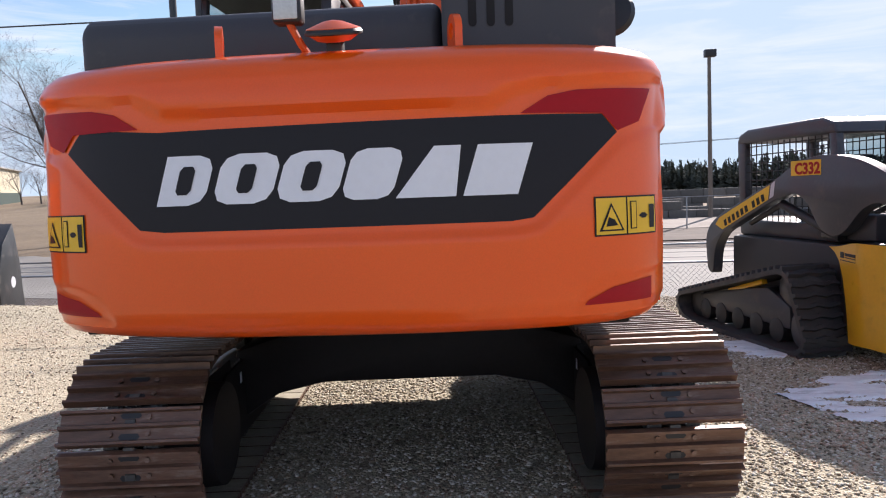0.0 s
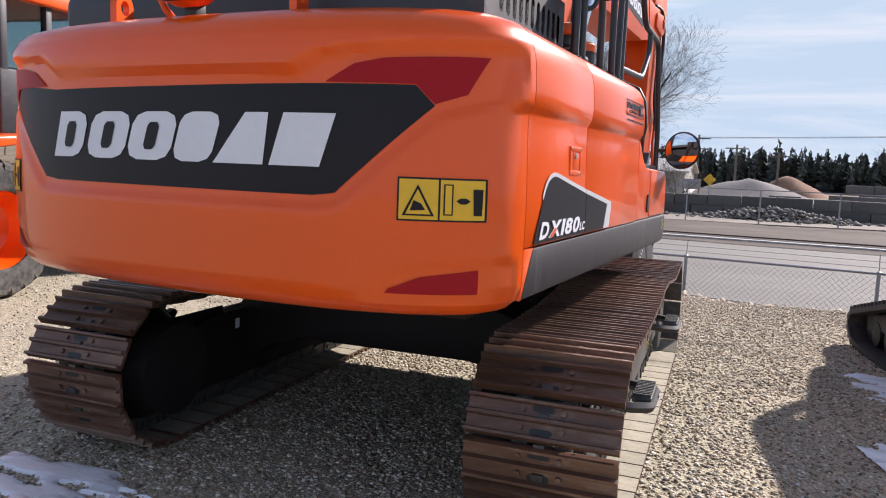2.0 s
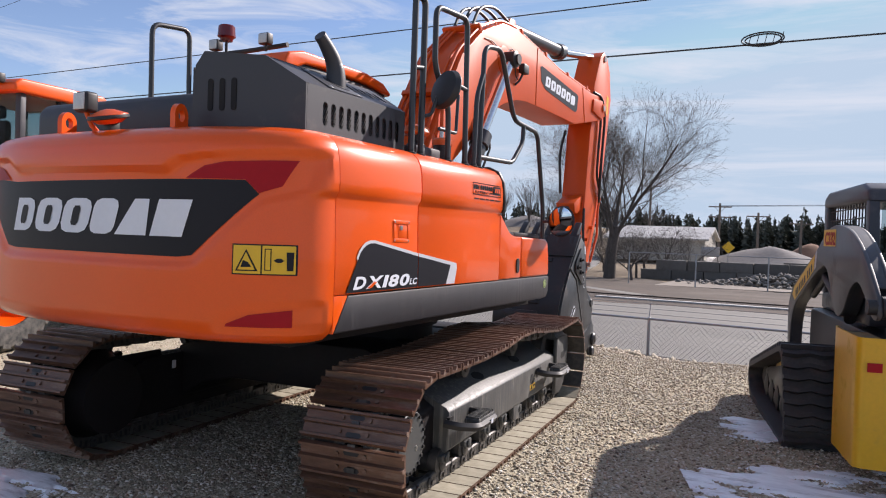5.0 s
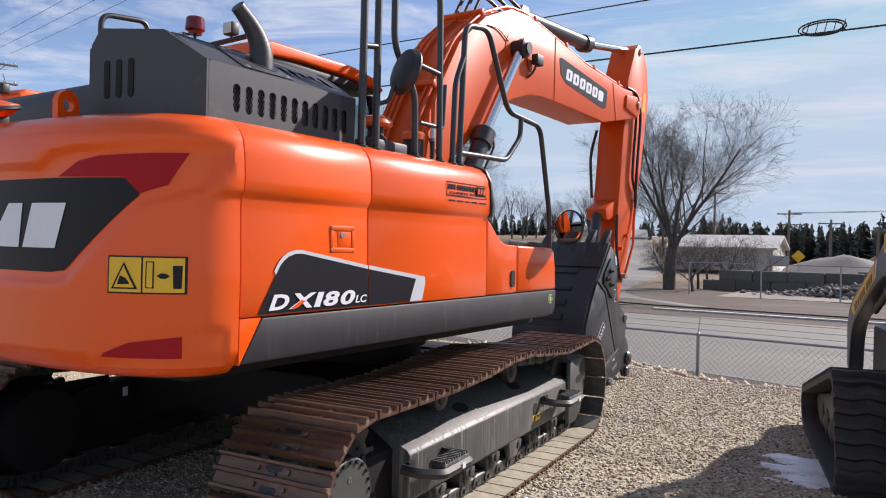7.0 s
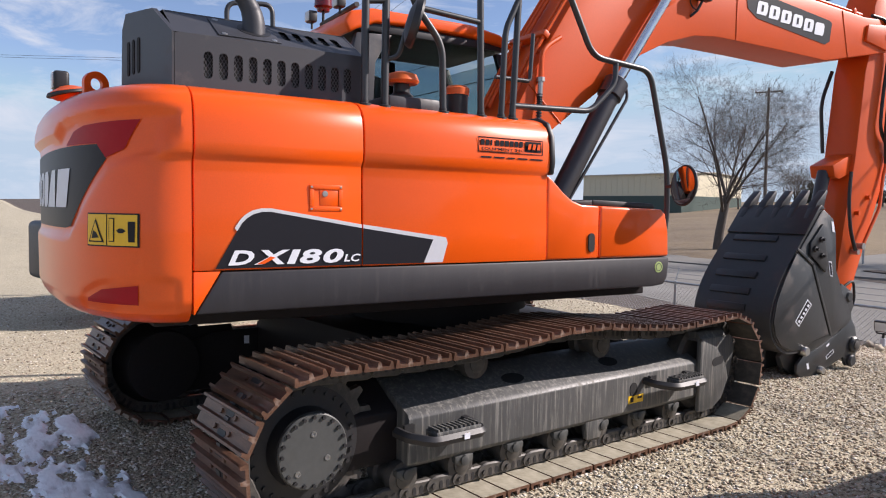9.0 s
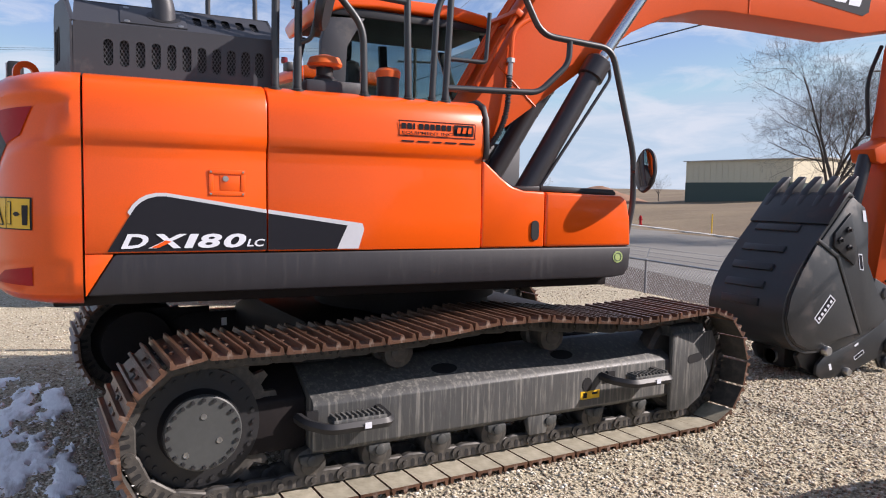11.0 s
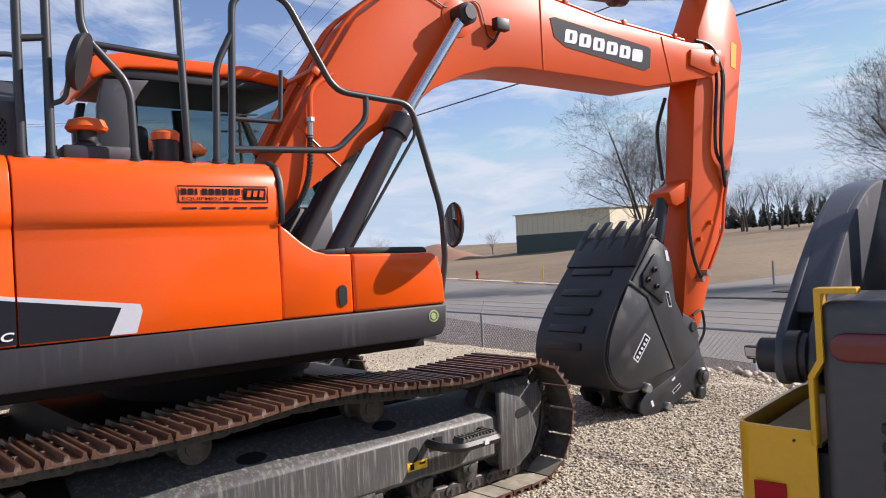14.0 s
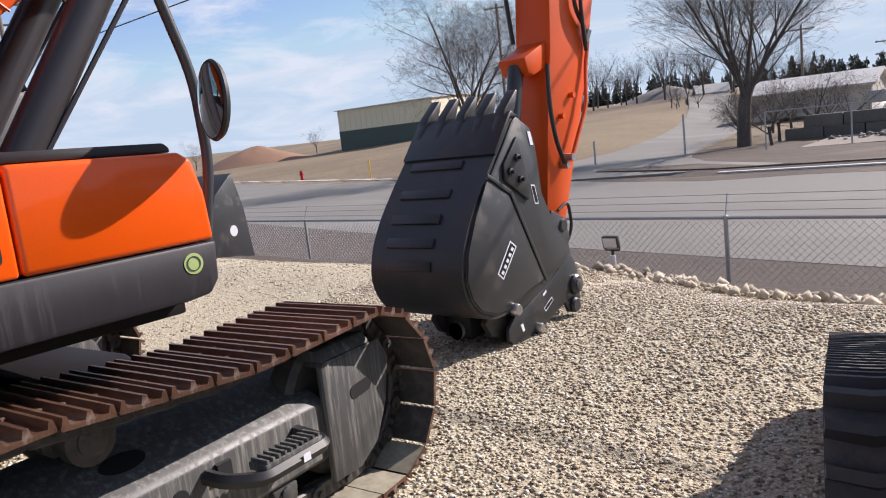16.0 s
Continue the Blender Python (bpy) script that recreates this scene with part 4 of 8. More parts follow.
part("camera_base", box(0.0, -2.33, 2.03, 0.06, -2.27, 2.11, 0.008), BLACK, cam_body)
lamp = part("rear_work_lamp", box(-0.185, -2.38, 2.15, -0.075, -2.30, 2.26, 0.018, 3), BLACK, EX, "square black work lamp")
part("lens", box(-0.174, -2.387, 2.162, -0.086, -2.378, 2.25, 0.006), LAMP_GLASS, lamp, "clear lamp lens")
part("lamp_stem", tube([(-0.06, -2.30, 2.03), (-0.09, -2.33, 2.08), (-0.13, -2.34, 2.16)], 0.014, 8), BOOM_ORANGE, lamp)

# handrails
RX = 1.165


def rail(name, pts, r=0.019, fillet=0.06, x=RX):
    return part(name, tube([(x if len(p) == 2 else p[0], p[-2], p[-1]) for p in pts], r, 12, fillet), RAIL, EX, "dark grey tube handrail")


rail("tall_handrail", [(-1.095, 2.04), (-1.09, 2.99), (-0.975, 3.0), (-0.98, 2.04)], 0.02, 0.05)
rail("handrail_rung", [(-1.09, 2.56), (-0.978, 2.58)], 0.016)
rail("handrail", [(-0.625, 2.05), (-0.635, 2.40), (-0.835, 2.62), (-0.838, 3.0), (-0.40, 3.035), (-0.375, 2.05)], 0.019, 0.08)
rail("handrail_rung", [(-0.80, 2.575), (-0.385, 2.555)], 0.016)
rail("handrail", [(-0.155, 2.05), (-0.115, 2.92), (0.17, 2.965), (0.46, 2.475), (0.97, 2.445), (1.165, 1.8), (1.175, 1.5), (1.11, 1.20)], 0.019, 0.09)
rail("handrail_branch", [(0.66, 2.465), (0.655, 2.325), (0.45, 2.14), (-0.155, 2.12)], 0.018, 0.06)
rail("handrail_branch", [(-0.235, 2.05), (-0.215, 2.54), (-0.125, 2.72)], 0.018, 0.06)
rail("grab_bar", [(0.72, 0.35, 2.68), (0.72, 0.33, 2.37), (0.72, 0.05, 2.37)], 0.014, 0.03)
for y in (-1.095, -0.98, -0.625, -0.375, -0.155, -0.235):
    part("rail_foot", lathe([(0.034, 0), (0.034, 0.012), (0.022, 0.016), (0.022, 0.03)], (RX, y, 2.036), (0, 0, 1), 12), BLACK, EX)
rail("left_handrail", [(-1.08, -0.98, 2.22), (-1.08, -1.13, 2.42), (-1.08, -1.135, 3.05), (-1.08, -0.78, 3.09), (-1.08, -0.77, 2.20)], 0.019, 0.08)
rail("handrail_rung", [(-1.08, -1.02, 2.285), (-1.08, -0.775, 2.305)], 0.016)

# mirrors, intake and filler on the deck
mr = part("round_mirror", lathe([(0.0, -0.05), (0.06, -0.048), (0.115, -0.03), (0.13, 0.0), (0.125, 0.012), (0.0, 0.012)], (1.27, -0.86, 2.46), (0.35, 0.85, -0.25), 28), BLACK, EX, "round black mirror shell")
part("mirror_stem", tube([(1.165, -0.98, 2.28), (1.20, -0.92, 2.30), (1.23, -0.90, 2.42)], 0.012, 8, 0.03), RAIL, mr)
fm = part("front_mirror", moved(lathe([(0.0, -0.03), (0.08, -0.028), (0.125, -0.015), (0.135, 0.0), (0.13, 0.008), (0.0, 0.008)], (0, 0, 0), (0, 0, 1), 32), Matrix.Translation((1.36, 1.10, 1.70)) @ Vector((-0.25, -0.95, 0.05)).to_track_quat("Z", "Y").to_matrix().to_4x4()), BLACK, EX, "round black framed mirror")
part("mirror_glass", moved(lathe([(0.122, 0.010), (0.09, 0.014), (0.0, 0.018)], (0, 0, 0), (0, 0, 1), 32), Matrix.Translation((1.36, 1.10, 1.70)) @ Vector((-0.25, -0.95, 0.05)).to_track_quat("Z", "Y").to_matrix().to_4x4()), MIRROR, fm, "convex mirror glass")
part("mirror_clamp", rod((1.165, 1.165, 1.70), (1.36, 1.13, 1.70), 0.014, 8), RAIL, fm)
it = part("air_intake", lathe([(0.065, 0), (0.065, 0.05), (0.045, 0.07), (0.045, 0.12)], (1.02, -0.80, 2.08), (0, 0, 1), 20), BLACK, EX, "black air intake with orange cap")
part("intake_cap", lathe([(0.085, 0.115), (0.095, 0.13), (0.08, 0.165), (0.03, 0.18), (0, 0.18)], (1.02, -0.80, 2.08), (0, 0, 1), 20), AMBER, it, "orange rain cap")
part("battery_cover", box(0.78, -0.92, 2.04, 1.10, -0.60, 2.12, 0.015), CHARCOAL, EX, "dark battery cover")
fl = part("fuel_filler", lathe([(0.062, 0), (0.062, 0.13), (0.055, 0.14)], (1.02, -0.44, 2.04), (0, 0, 1), 20), BLACK, EX, "black fuel filler neck")
part("filler_cap", lathe([(0.068, 0.13), (0.070, 0.165), (0.055, 0.18), (0, 0.183)], (1.02, -0.44, 2.04), (0, 0, 1), 20), AMBER, fl, "orange filler cap")

# cab
CAB = part("cab", box(-1.25, -0.42, 1.12, -0.36, 1.25, 1.95, 0.03), CHARCOAL, EX, "dark grey operator cab with tinted windows")
part("cab_rear_wall", prism([(-0.45, 1.95), (-0.44, 2.62), (-0.40, 2.80), (-0.10, 2.82), (-0.16, 2.74), (-0.24, 2.60), (-0.27, 1.95)], "x", -0.44, -0.372, 0.012), CHARCOAL, CAB)
part("cab_rear_wall", prism([(-0.45, 1.95), (-0.44, 2.62), (-0.40, 2.80), (-0.34, 2.80), (-0.38, 2.60), (-0.38, 1.95)], "x", -1.24, -1.17, 0.01), CHARCOAL, CAB)
part("cab_rear_sill", box(-1.17, -0.45, 1.95, -0.44, -0.38, 2.25, 0.01), CHARCOAL, CAB)
part("cab_header", prism([(-0.42, 2.82), (-0.42, 2.885), (0.92, 2.885), (0.95, 2.82)], "x", -1.24, -0.37, 0.01), BLACK, CAB)
for pts, x0, x1 in (([(1.17, 1.95), (0.86, 2.80), (0.93, 2.80), (1.24, 1.95)], -0.43, -0.37), ([(1.17, 1.95), (0.86, 2.80), (0.93, 2.80), (1.24, 1.95)], -1.24, -1.18),
                    ([(0.35, 1.95), (0.30, 2.80), (0.37, 2.80), (0.42, 1.95)], -1.24, -1.19)):
    part("cab_post", prism(pts, "x", x0, x1, 0.008), BLACK, CAB)
part("cab_roof", prism([(-0.47, 2.78), (-0.51, 2.86), (-0.46, 2.94), (-0.28, 2.985), (0.6, 2.99), (0.88, 2.95), (1.02, 2.87), (0.99, 2.84), (0.6, 2.89), (0.0, 2.895), (-0.25, 2.88), (-0.40, 2.82)], "x", -1.26, -0.345, 0.03, 3), ORANGE, CAB, "orange cab roof")
for x in (-0.385, -1.222):
    o = part("cab_window", prism([(-0.34, 1.97), (-0.36, 2.75), (-0.30, 2.84), (0.84, 2.84), (1.16, 1.97)], "x", x - 0.003, x + 0.003), GLASS, CAB, "tinted glass")
    o.visible_shadow = False
o = part("windscreen", prism([(1.185, 1.96), (0.905, 2.74), (0.911, 2.74), (1.191, 1.96)], "x", -1.17, -0.44), GLASS, CAB, "tinted glass")
o.visible_shadow = False
part("seat", join(box(-1.02, -0.1, 1.95, -0.55, 0.35, 2.05, 0.04), box(-1.0, -0.18, 2.0, -0.57, -0.06, 2.55, 0.05), box(-0.9, -0.2, 2.55, -0.67, -0.1, 2.74, 0.04)), BLACK, CAB, "black operator seat")
part("roof_light_bar", tube([(-1.1, -0.36, 3.0), (-0.45, -0.36, 3.02)], 0.02, 8), BLACK, CAB)
bc = part("beacon", lathe([(0.05, 0), (0.055, 0.02), (0.075, 0.035), (0.068, 0.12), (0.06, 0.13), (0, 0.135)], (-1.14, -0.33, 3.12), (0, 0, 1), 20), RED_LENS, EX, "red flashing beacon")
part("beacon_stem", rod((-1.14, -0.33, 2.97), (-1.14, -0.33, 3.14), 0.012, 8), BLACK, bc)
for x in (-1.16, -0.62):
    wl_ = part("roof_work_lamp", box(x - 0.05, -0.46, 3.02, x + 0.05, -0.39, 3.11, 0.012), BLACK, EX, "square roof work lamp")
    part("lens", box(x - 0.042, -0.466, 3.028, x + 0.042, -0.459, 3.102, 0.004), LAMP_GLASS, wl_)
    part("lamp_stem", rod((x, -0.42, 2.97), (x, -0.42, 3.03), 0.01, 8), BLACK, wl_)

# ---- boom, arm, cylinders and bucket ----
BC = 0.12


def slab(pts, x0, x1, bev=0.012):
    return prism(pts, "x", x0, x1, bev)


BOOM_TOP = [(0.30, 2.00), (0.51, 2.25), (0.75, 2.68), (1.11, 3.22), (1.53, 3.54), (1.99, 3.73), (2.35, 3.765), (2.73, 3.73), (3.83, 3.61), (5.06, 3.575), (5.40, 3.60)]
BOOM_LOW = [(5.62, 3.48), (5.60, 3.36), (5.50, 3.27), (4.36, 3.05), (3.4, 3.055), (2.69, 3.05), (2.40, 3.02), (2.06, 2.92), (1.76, 2.78), (1.37, 2.49), (0.96, 2.20), (0.66, 1.99), (0.42, 1.72), (0.30, 1.68), (0.20, 1.76)]
BOOM = part("boom", slab(BOOM_TOP + BOOM_LOW, BC - 0.235, BC + 0.235, 0.010), BOOM_ORANGE, EX, "orange welded box boom")
part("boom_tip_plate", slab([(5.05, 3.33), (5.08, 3.50), (5.62, 3.56), (5.70, 3.48), (5.66, 3.36), (5.45, 3.28)], BC + 0.225, BC + 0.262, 0.008), BOOM_ORANGE, BOOM)
part("boom_tip_plate", slab([(5.05, 3.33), (5.08, 3.50), (5.62, 3.56), (5.70, 3.48), (5.66, 3.36), (5.45, 3.28)], BC - 0.262, BC - 0.225, 0.008), BOOM_ORANGE, BOOM)
for a, b in (((2.95, 3.70), (2.95, 3.06)), ((4.62, 3.575), (4.75, 3.13)), ((0.62, 2.43), (0.93, 2.17))):
    part("weld_seam", tube([(BC + 0.236, *a), (BC + 0.236, *b)], 0.006, 6), BOOM_ORANGE, BOOM)
bx = BC + 0.239
side_film("maker_panel", [(3.06, 3.52), (3.10, 3.36), (3.24, 3.29), (4.33, 3.20), (4.41, 3.24), (4.44, 3.42), (4.40, 3.44), (3.12, 3.535)], DECAL_BLACK, bx, BOOM, "charcoal maker's panel")
for k in range(6):
    y0 = 3.22 + 0.183 * k
    z0 = 3.33 - 0.011 * k

    def up(y, z):
        return (y + 0.2 * z, z0 + z)
    side_film("mark_block", [up(y0, 0.0), up(y0 + 0.14, 0.0), up(y0 + 0.155, 0.03), up(y0 + 0.155, 0.09), up(y0 + 0.14, 0.12), up(y0 + 0.015, 0.12), up(y0, 0.10)], DECAL_WHITE, bx + 0.003, BOOM, "white block of the maker's mark")
    if k < 5:
        c = y0 + 0.077
        side_film("mark_slot", [up(c - 0.014, 0.03), up(c + 0.014, 0.03), up(c + 0.014, 0.09), up(c - 0.014, 0.09)], DECAL_BLACK, bx + 0.0055, BOOM)
# pipes along the back of the boom
for i, off in enumerate((-0.16, -0.11, -0.06, 0.14, 0.19)):
    lift = 0.035
    path = [(BC + off, y - 0.03 * (1 - min(1, j / 4)), z + lift) for j, (y, z) in enumerate(BOOM_TOP[1:10])]
    part("boom_pipe", tube(path, 0.014, 8, 0.12), BOOM_ORANGE, BOOM, "orange hydraulic pipe")
for y, z, tilt in ((0.82, 2.80, 57), (1.53, 3.55, 33), (2.55, 3.76, -3), (3.3, 3.68, -6), (4.1, 3.61, -3), (4.9, 3.59, -2)):
    part("pipe_clamp", moved(box(-0.2, -0.025, 0.0, 0.215, 0.025, 0.06, 0.008), Matrix.Translation((BC, y, z)) @ Matrix.Rotation(radians(tilt), 4, "X")), BOOM_ORANGE, BOOM)
for k, off in enumerate((-0.1, 0.0, 0.1)):
    part("boom_hose", tube([(BC + off, 1.55, 3.60), (BC + off, 1.7, 3.83), (BC + off, 2.05, 3.93), (BC + off, 2.45, 3.86), (BC + off * 0.5, 2.62, 3.80)], 0.017, 8, 0.15), HOSE, BOOM, "black hydraulic hose")
HOSE_PATH = [(0.385, 0.696, 2.36), (0.392, 0.688, 2.24), (0.395, 0.676, 2.13), (0.395, 0.648, 2.03), (0.390, 0.61, 1.95), (0.37, 0.55, 1.86), (0.32, 0.47, 1.78)]
hose_pts = rounded(HOSE_PATH, 0.06)
wraps = tube(hose_pts, 0.015, 10)
for p, q in zip(hose_pts, hose_pts[1:]):
    n = max(1, int((q - p).length / 0.016))
    for k in range(n):
        wraps = join(wraps, lathe([(0.012, -0.005), (0.022, -0.004), (0.022, 0.004), (0.012, 0.005)], p.lerp(q, k / n), q - p, 10, False))
part("boom_hose", wraps, HOSE, BOOM, "black hose in a spiral wrap")
part("hose_fitting", join(rod((0.385, 0.697, 2.35), (0.385, 0.702, 2.46), 0.019, 10), lathe([(0.03, 0), (0.03, 0.03)], (0.385, 0.702, 2.455), (0, 0, 1), 6)), STEEL, BOOM)
part("boom_pipe", tube([(0.385, 0.703, 2.48), (0.38, 0.712, 2.66), (0.37, 0.78, 2.73), (0.36, 0.90, 2.80)], 0.019, 10, 0.06), BOOM_ORANGE, BOOM, "orange hydraulic pipe")
bl = part("boom_work_lamp", box(BC + 0.26, 2.36, 3.30, BC + 0.33, 2.50, 3.40, 0.012), BLACK, BOOM, "black boom work lamp")
part("lamp_bracket", tube([(BC + 0.24, 2.33, 3.17), (BC + 0.27, 2.38, 3.22), (BC + 0.29, 2.42, 3.31)], 0.012, 8, 0.02), BLACK, bl)
part("lamp_wire", tube([(BC + 0.24, 1.55, 3.47), (BC + 0.245, 1.75, 3.49), (BC + 0.245, 1.95, 3.40), (BC + 0.245, 2.25, 3.55), (BC + 0.245, 2.33, 3.25), (BC + 0.26, 2.40, 3.22)], 0.005, 6, 0.1), HOSE, BOOM)
part("pin_boss", lathe([(0.15, 0), (0.15, 0.008), (0.10, 0.02)], (BC + 0.233, 2.03, 3.36), (1, 0, 0), 28), BOOM_ORANGE, BOOM)
# boom cylinders
for s in (1, -1):
    x = BC + s * 0.315
    foot, mid, top = V(x, 0.72, 1.42), V(x, 1.40, 2.50), V(x, 2.03, 3.36)
    cy = part("boom_cylinder", rod(foot, mid, 0.078, 20), CYL, EX, "dark boom lift cylinder")
    d = (mid - foot).normalized()
    part("cylinder_head", lathe([(0.079, -0.13), (0.096, -0.12), (0.096, 0.02), (0.06, 0.05)], mid, d, 20), CYL, cy)
    part("cylinder_rod", rod(mid, top, 0.045, 18), CHROME, cy, "chrome piston rod")
    part("rod_eye", lathe([(0.0, -0.075), (0.085, -0.075), (0.085, 0.06), (0.055, 0.075), (0.055, 0.095), (0, 0.095)], top, (s, 0, 0), 22), BLACK, cy)
    part("cylinder_pipe", tube([foot + V(s * 0.05, 0.10, 0.06), mid + V(s * 0.06, 0.075, -0.10), mid + V(s * 0.03, 0.07, 0.02)], 0.012, 8, 0.04), CYL, cy)
# arm cylinder on top of the boom
a0, a1, a2 = V(BC, 2.55, 3.86), V(BC, 4.32, 4.00), V(BC, 5.86, 4.27)
ac = part("arm_cylinder", rod(a0, a1, 0.082, 20), CYL, EX, "dark grey arm cylinder")
part("cylinder_head", lathe([(0.083, -0.14), (0.105, -0.12), (0.105, 0.03), (0.07, 0.06)], a1, a2 - a1, 20), CYL, ac)
part("cylinder_rod", rod(a1, a2, 0.048, 18), CHROME, ac, "chrome piston rod")
part("cylinder_bracket", join(slab([(2.35, 3.74), (2.48, 3.93), (2.60, 3.94), (2.72, 3.72)], BC + 0.06, BC + 0.10, 0.005), slab([(2.35, 3.74), (2.48, 3.93), (2.60, 3.94), (2.72, 3.72)], BC - 0.10, BC - 0.06, 0.005)), BOOM_ORANGE, BOOM)
# arm
ARM_PTS = [(4.99, 0.62), (4.90, 0.57), (4.80, 0.66), (4.96, 1.5), (5.10, 2.10), (5.23, 3.05), (5.28, 3.20), (5.34, 3.34), (5.36, 3.76), (5.62, 4.22), (5.78, 4.32), (5.93, 4.27), (6.10, 4.08), (6.20, 3.68), (5.94, 2.63), (5.64, 1.81), (5.14, 0.74), (5.08, 0.64)]
ARM = part("arm", slab(ARM_PTS, BC - 0.17, BC + 0.17, 0.010), BOOM_ORANGE, EX, "orange welded box arm")
part("pin_boss", lathe([(0.11, 0), (0.11, 0.09), (0.06, 0.10), (0.06, 0.115), (0, 0.115)], (BC + 0.16, 5.50, 3.44), (1, 0, 0), 24), BOOM_ORANGE, ARM)
part("pin_cap", lathe([(0.04, 0), (0.04, 0.01), (0, 0.012)], (BC + 0.275, 5.50, 3.44), (1, 0, 0), 16), STEEL, ARM)
part("pin_cap", lathe([(0.045, 0), (0.045, 0.02), (0, 0.022)], (BC + 0.17, 5.80, 4.22), (1, 0, 0), 16), STEEL, ARM)
side_film("warning_label", [(5.98, 3.72), (6.08, 3.70), (6.04, 3.42), (5.94, 3.44)], DECAL_YELLOW, BC + 0.173, ARM, "yellow warning label")
for k, (dy, dx) in enumerate(((0.0, 0.205), (0.085, 0.235), (0.03, 0.255))):
    part("arm_hose", tube([(BC + 0.20, 5.25, 3.63), (BC + dx, 5.42 + dy, 3.60), (BC + dx, 5.62 + dy, 3.35), (BC + dx, 5.52 + dy, 2.75), (BC + dx, 5.50 + dy * 0.6, 2.45), (BC + 0.20, 5.66, 2.30 - 0.1 * k)], 0.018, 8, 0.25), HOSE, ARM, "black hydraulic hose loop")
part("arm_pipe", tube([(BC + 0.20, 5.70, 2.18), (BC + 0.20, 5.62, 1.95), (BC + 0.24, 5.50, 1.62), (BC + 0.24, 5.20, 1.22)], 0.018, 8, 0.06), BOOM_ORANGE, ARM, "orange arm pipe")
part("hose_fitting", rod((BC + 0.20, 5.66, 2.17), (BC + 0.23, 5.68, 2.27), 0.028, 10), STEEL, ARM)
part("hose_fitting", join(rod((BC + 0.16, 5.16, 1.20), (BC + 0.27, 5.16, 1.20), 0.035, 10), rod((BC + 0.16, 5.10, 1.14), (BC + 0.25, 5.10, 1.14), 0.03, 10)), STEEL, ARM)
part("arm_hose", tube([(BC + 0.20, 4.98, 1.98), (BC + 0.21, 4.94, 1.65), (BC + 0.22, 4.98, 1.35), (BC + 0.22, 5.10, 1.14)], 0.019, 8, 0.15), HOSE, ARM, "black hydraulic hose")
part("arm_hose", tube([(BC - 0.2, 5.24, 3.10), (BC - 0.22, 5.08, 2.75), (BC - 0.2, 5.12, 2.2)], 0.02, 8, 0.15), HOSE, ARM, "black hydraulic hose")
for y, z in ((5.35, 1.72), (5.15, 1.55)):
    part("arm_lug", lathe([(0.025, 0), (0.025, 0.05), (0, 0.05)], (BC + 0.168, y, z), (1, 0, 0), 12), BOOM_ORANGE, ARM)
# bucket cylinder in front of the arm
part("bucket_cylinder", rod((BC, 4.82, 1.98), (BC, 4.52, 0.90), 0.066, 18), CYL, EX, "dark bucket cylinder")
part("cylinder_lug", slab([(4.76, 2.04), (4.80, 1.92), (4.88, 1.90), (5.06, 1.96), (5.12, 2.18)], BC - 0.13, BC + 0.13, 0.01), BOOM_ORANGE, ARM)

# bucket: teeth up, its back to the machine
BX0, BX1 = -0.22, 0.60
SHELL = [(4.02, 1.56), (3.86, 1.40), (3.62, 1.14), (3.45, 0.94), (3.33, 0.74), (3.29, 0.56), (3.33, 0.42), (3.42, 0.32), (3.56, 0.26), (3.78, 0.26), (4.05, 0.36)]


def shell_mesh():
    bm = bmesh.new()
    pts = [(p.x, p.y) for p in rounded([(y, z, 0) for y, z in SHELL], 0.09, 3)]
    rows = []
    for j, (y, z) in enumerate(pts):
        p, q = pts[max(0, j - 1)], pts[min(len(pts) - 1, j + 1)]
        n = Vector((q[1] - p[1], -(q[0] - p[0]))).normalized()
        rows.append([bm.verts.new((x, y + o * n.x, z + o * n.y)) for x, o in ((BX0, 0), (BX1, 0), (BX1, 0.025), (BX0, 0.025))])
    for a, b in zip(rows, rows[1:]):
        for k in range(4):
            bm.faces.new((a[k], a[(k + 1) % 4], b[(k + 1) % 4], b[k]))
    bm.faces.new(rows[0])
    bm.faces.new(rows[-1][::-1])
    bmesh.ops.recalc_face_normals(bm, faces=bm.faces)
    return bm


BK = part("bucket", shell_mesh(), BUCKET, EX, "charcoal steel digging bucket, new paint with light scuffs")
SIDE = [(4.05, 1.575), (4.21, 1.485), (4.265, 1.352), (4.295, 1.00), (4.43, 0.77), (4.60, 0.56), (4.58, 0.42), (4.30, 0.40), (4.05, 0.36), (3.78, 0.265), (3.56, 0.265), (3.42, 0.325), (3.335, 0.42), (3.295, 0.56), (3.335, 0.74), (3.455, 0.94), (3.625, 1.14), (3.86, 1.39), (4.0, 1.55)]
for x0, x1 in ((BX1 - 0.03, BX1), (BX0, BX0 + 0.03)):
    part("side_plate", slab(SIDE, x0 + 0.002, x1 + 0.012 if x1 == BX1 else x1, 0.006), BUCKET, BK, "charcoal side plate")
part("side_cutter", slab([(4.01, 1.44), (3.82, 1.265), (3.815, 1.155), (4.09, 0.98), (4.13, 1.055)], BX1 + 0.010, BX1 + 0.034, 0.006), BUCKET, BK, "bolted side cutter")
for y, z in ((3.97, 1.293), (3.873, 1.205), (3.99, 1.14)):
    part("cutter_bolt", lathe([(0.028, 0), (0.028, 0.022), (0.014, 0.026), (0.014, 0.05), (0, 0.05)], (BX1 + 0.032, y, z), (1, 0, 0), 6), BLACK, BK)
part("side_rib", slab([(3.62, 1.20), (3.64, 1.22), (3.90, 1.075), (4.25, 0.375), (4.225, 0.36), (3.875, 1.05)], BX1 + 0.010, BX1 + 0.026, 0.004), BUCKET, BK)
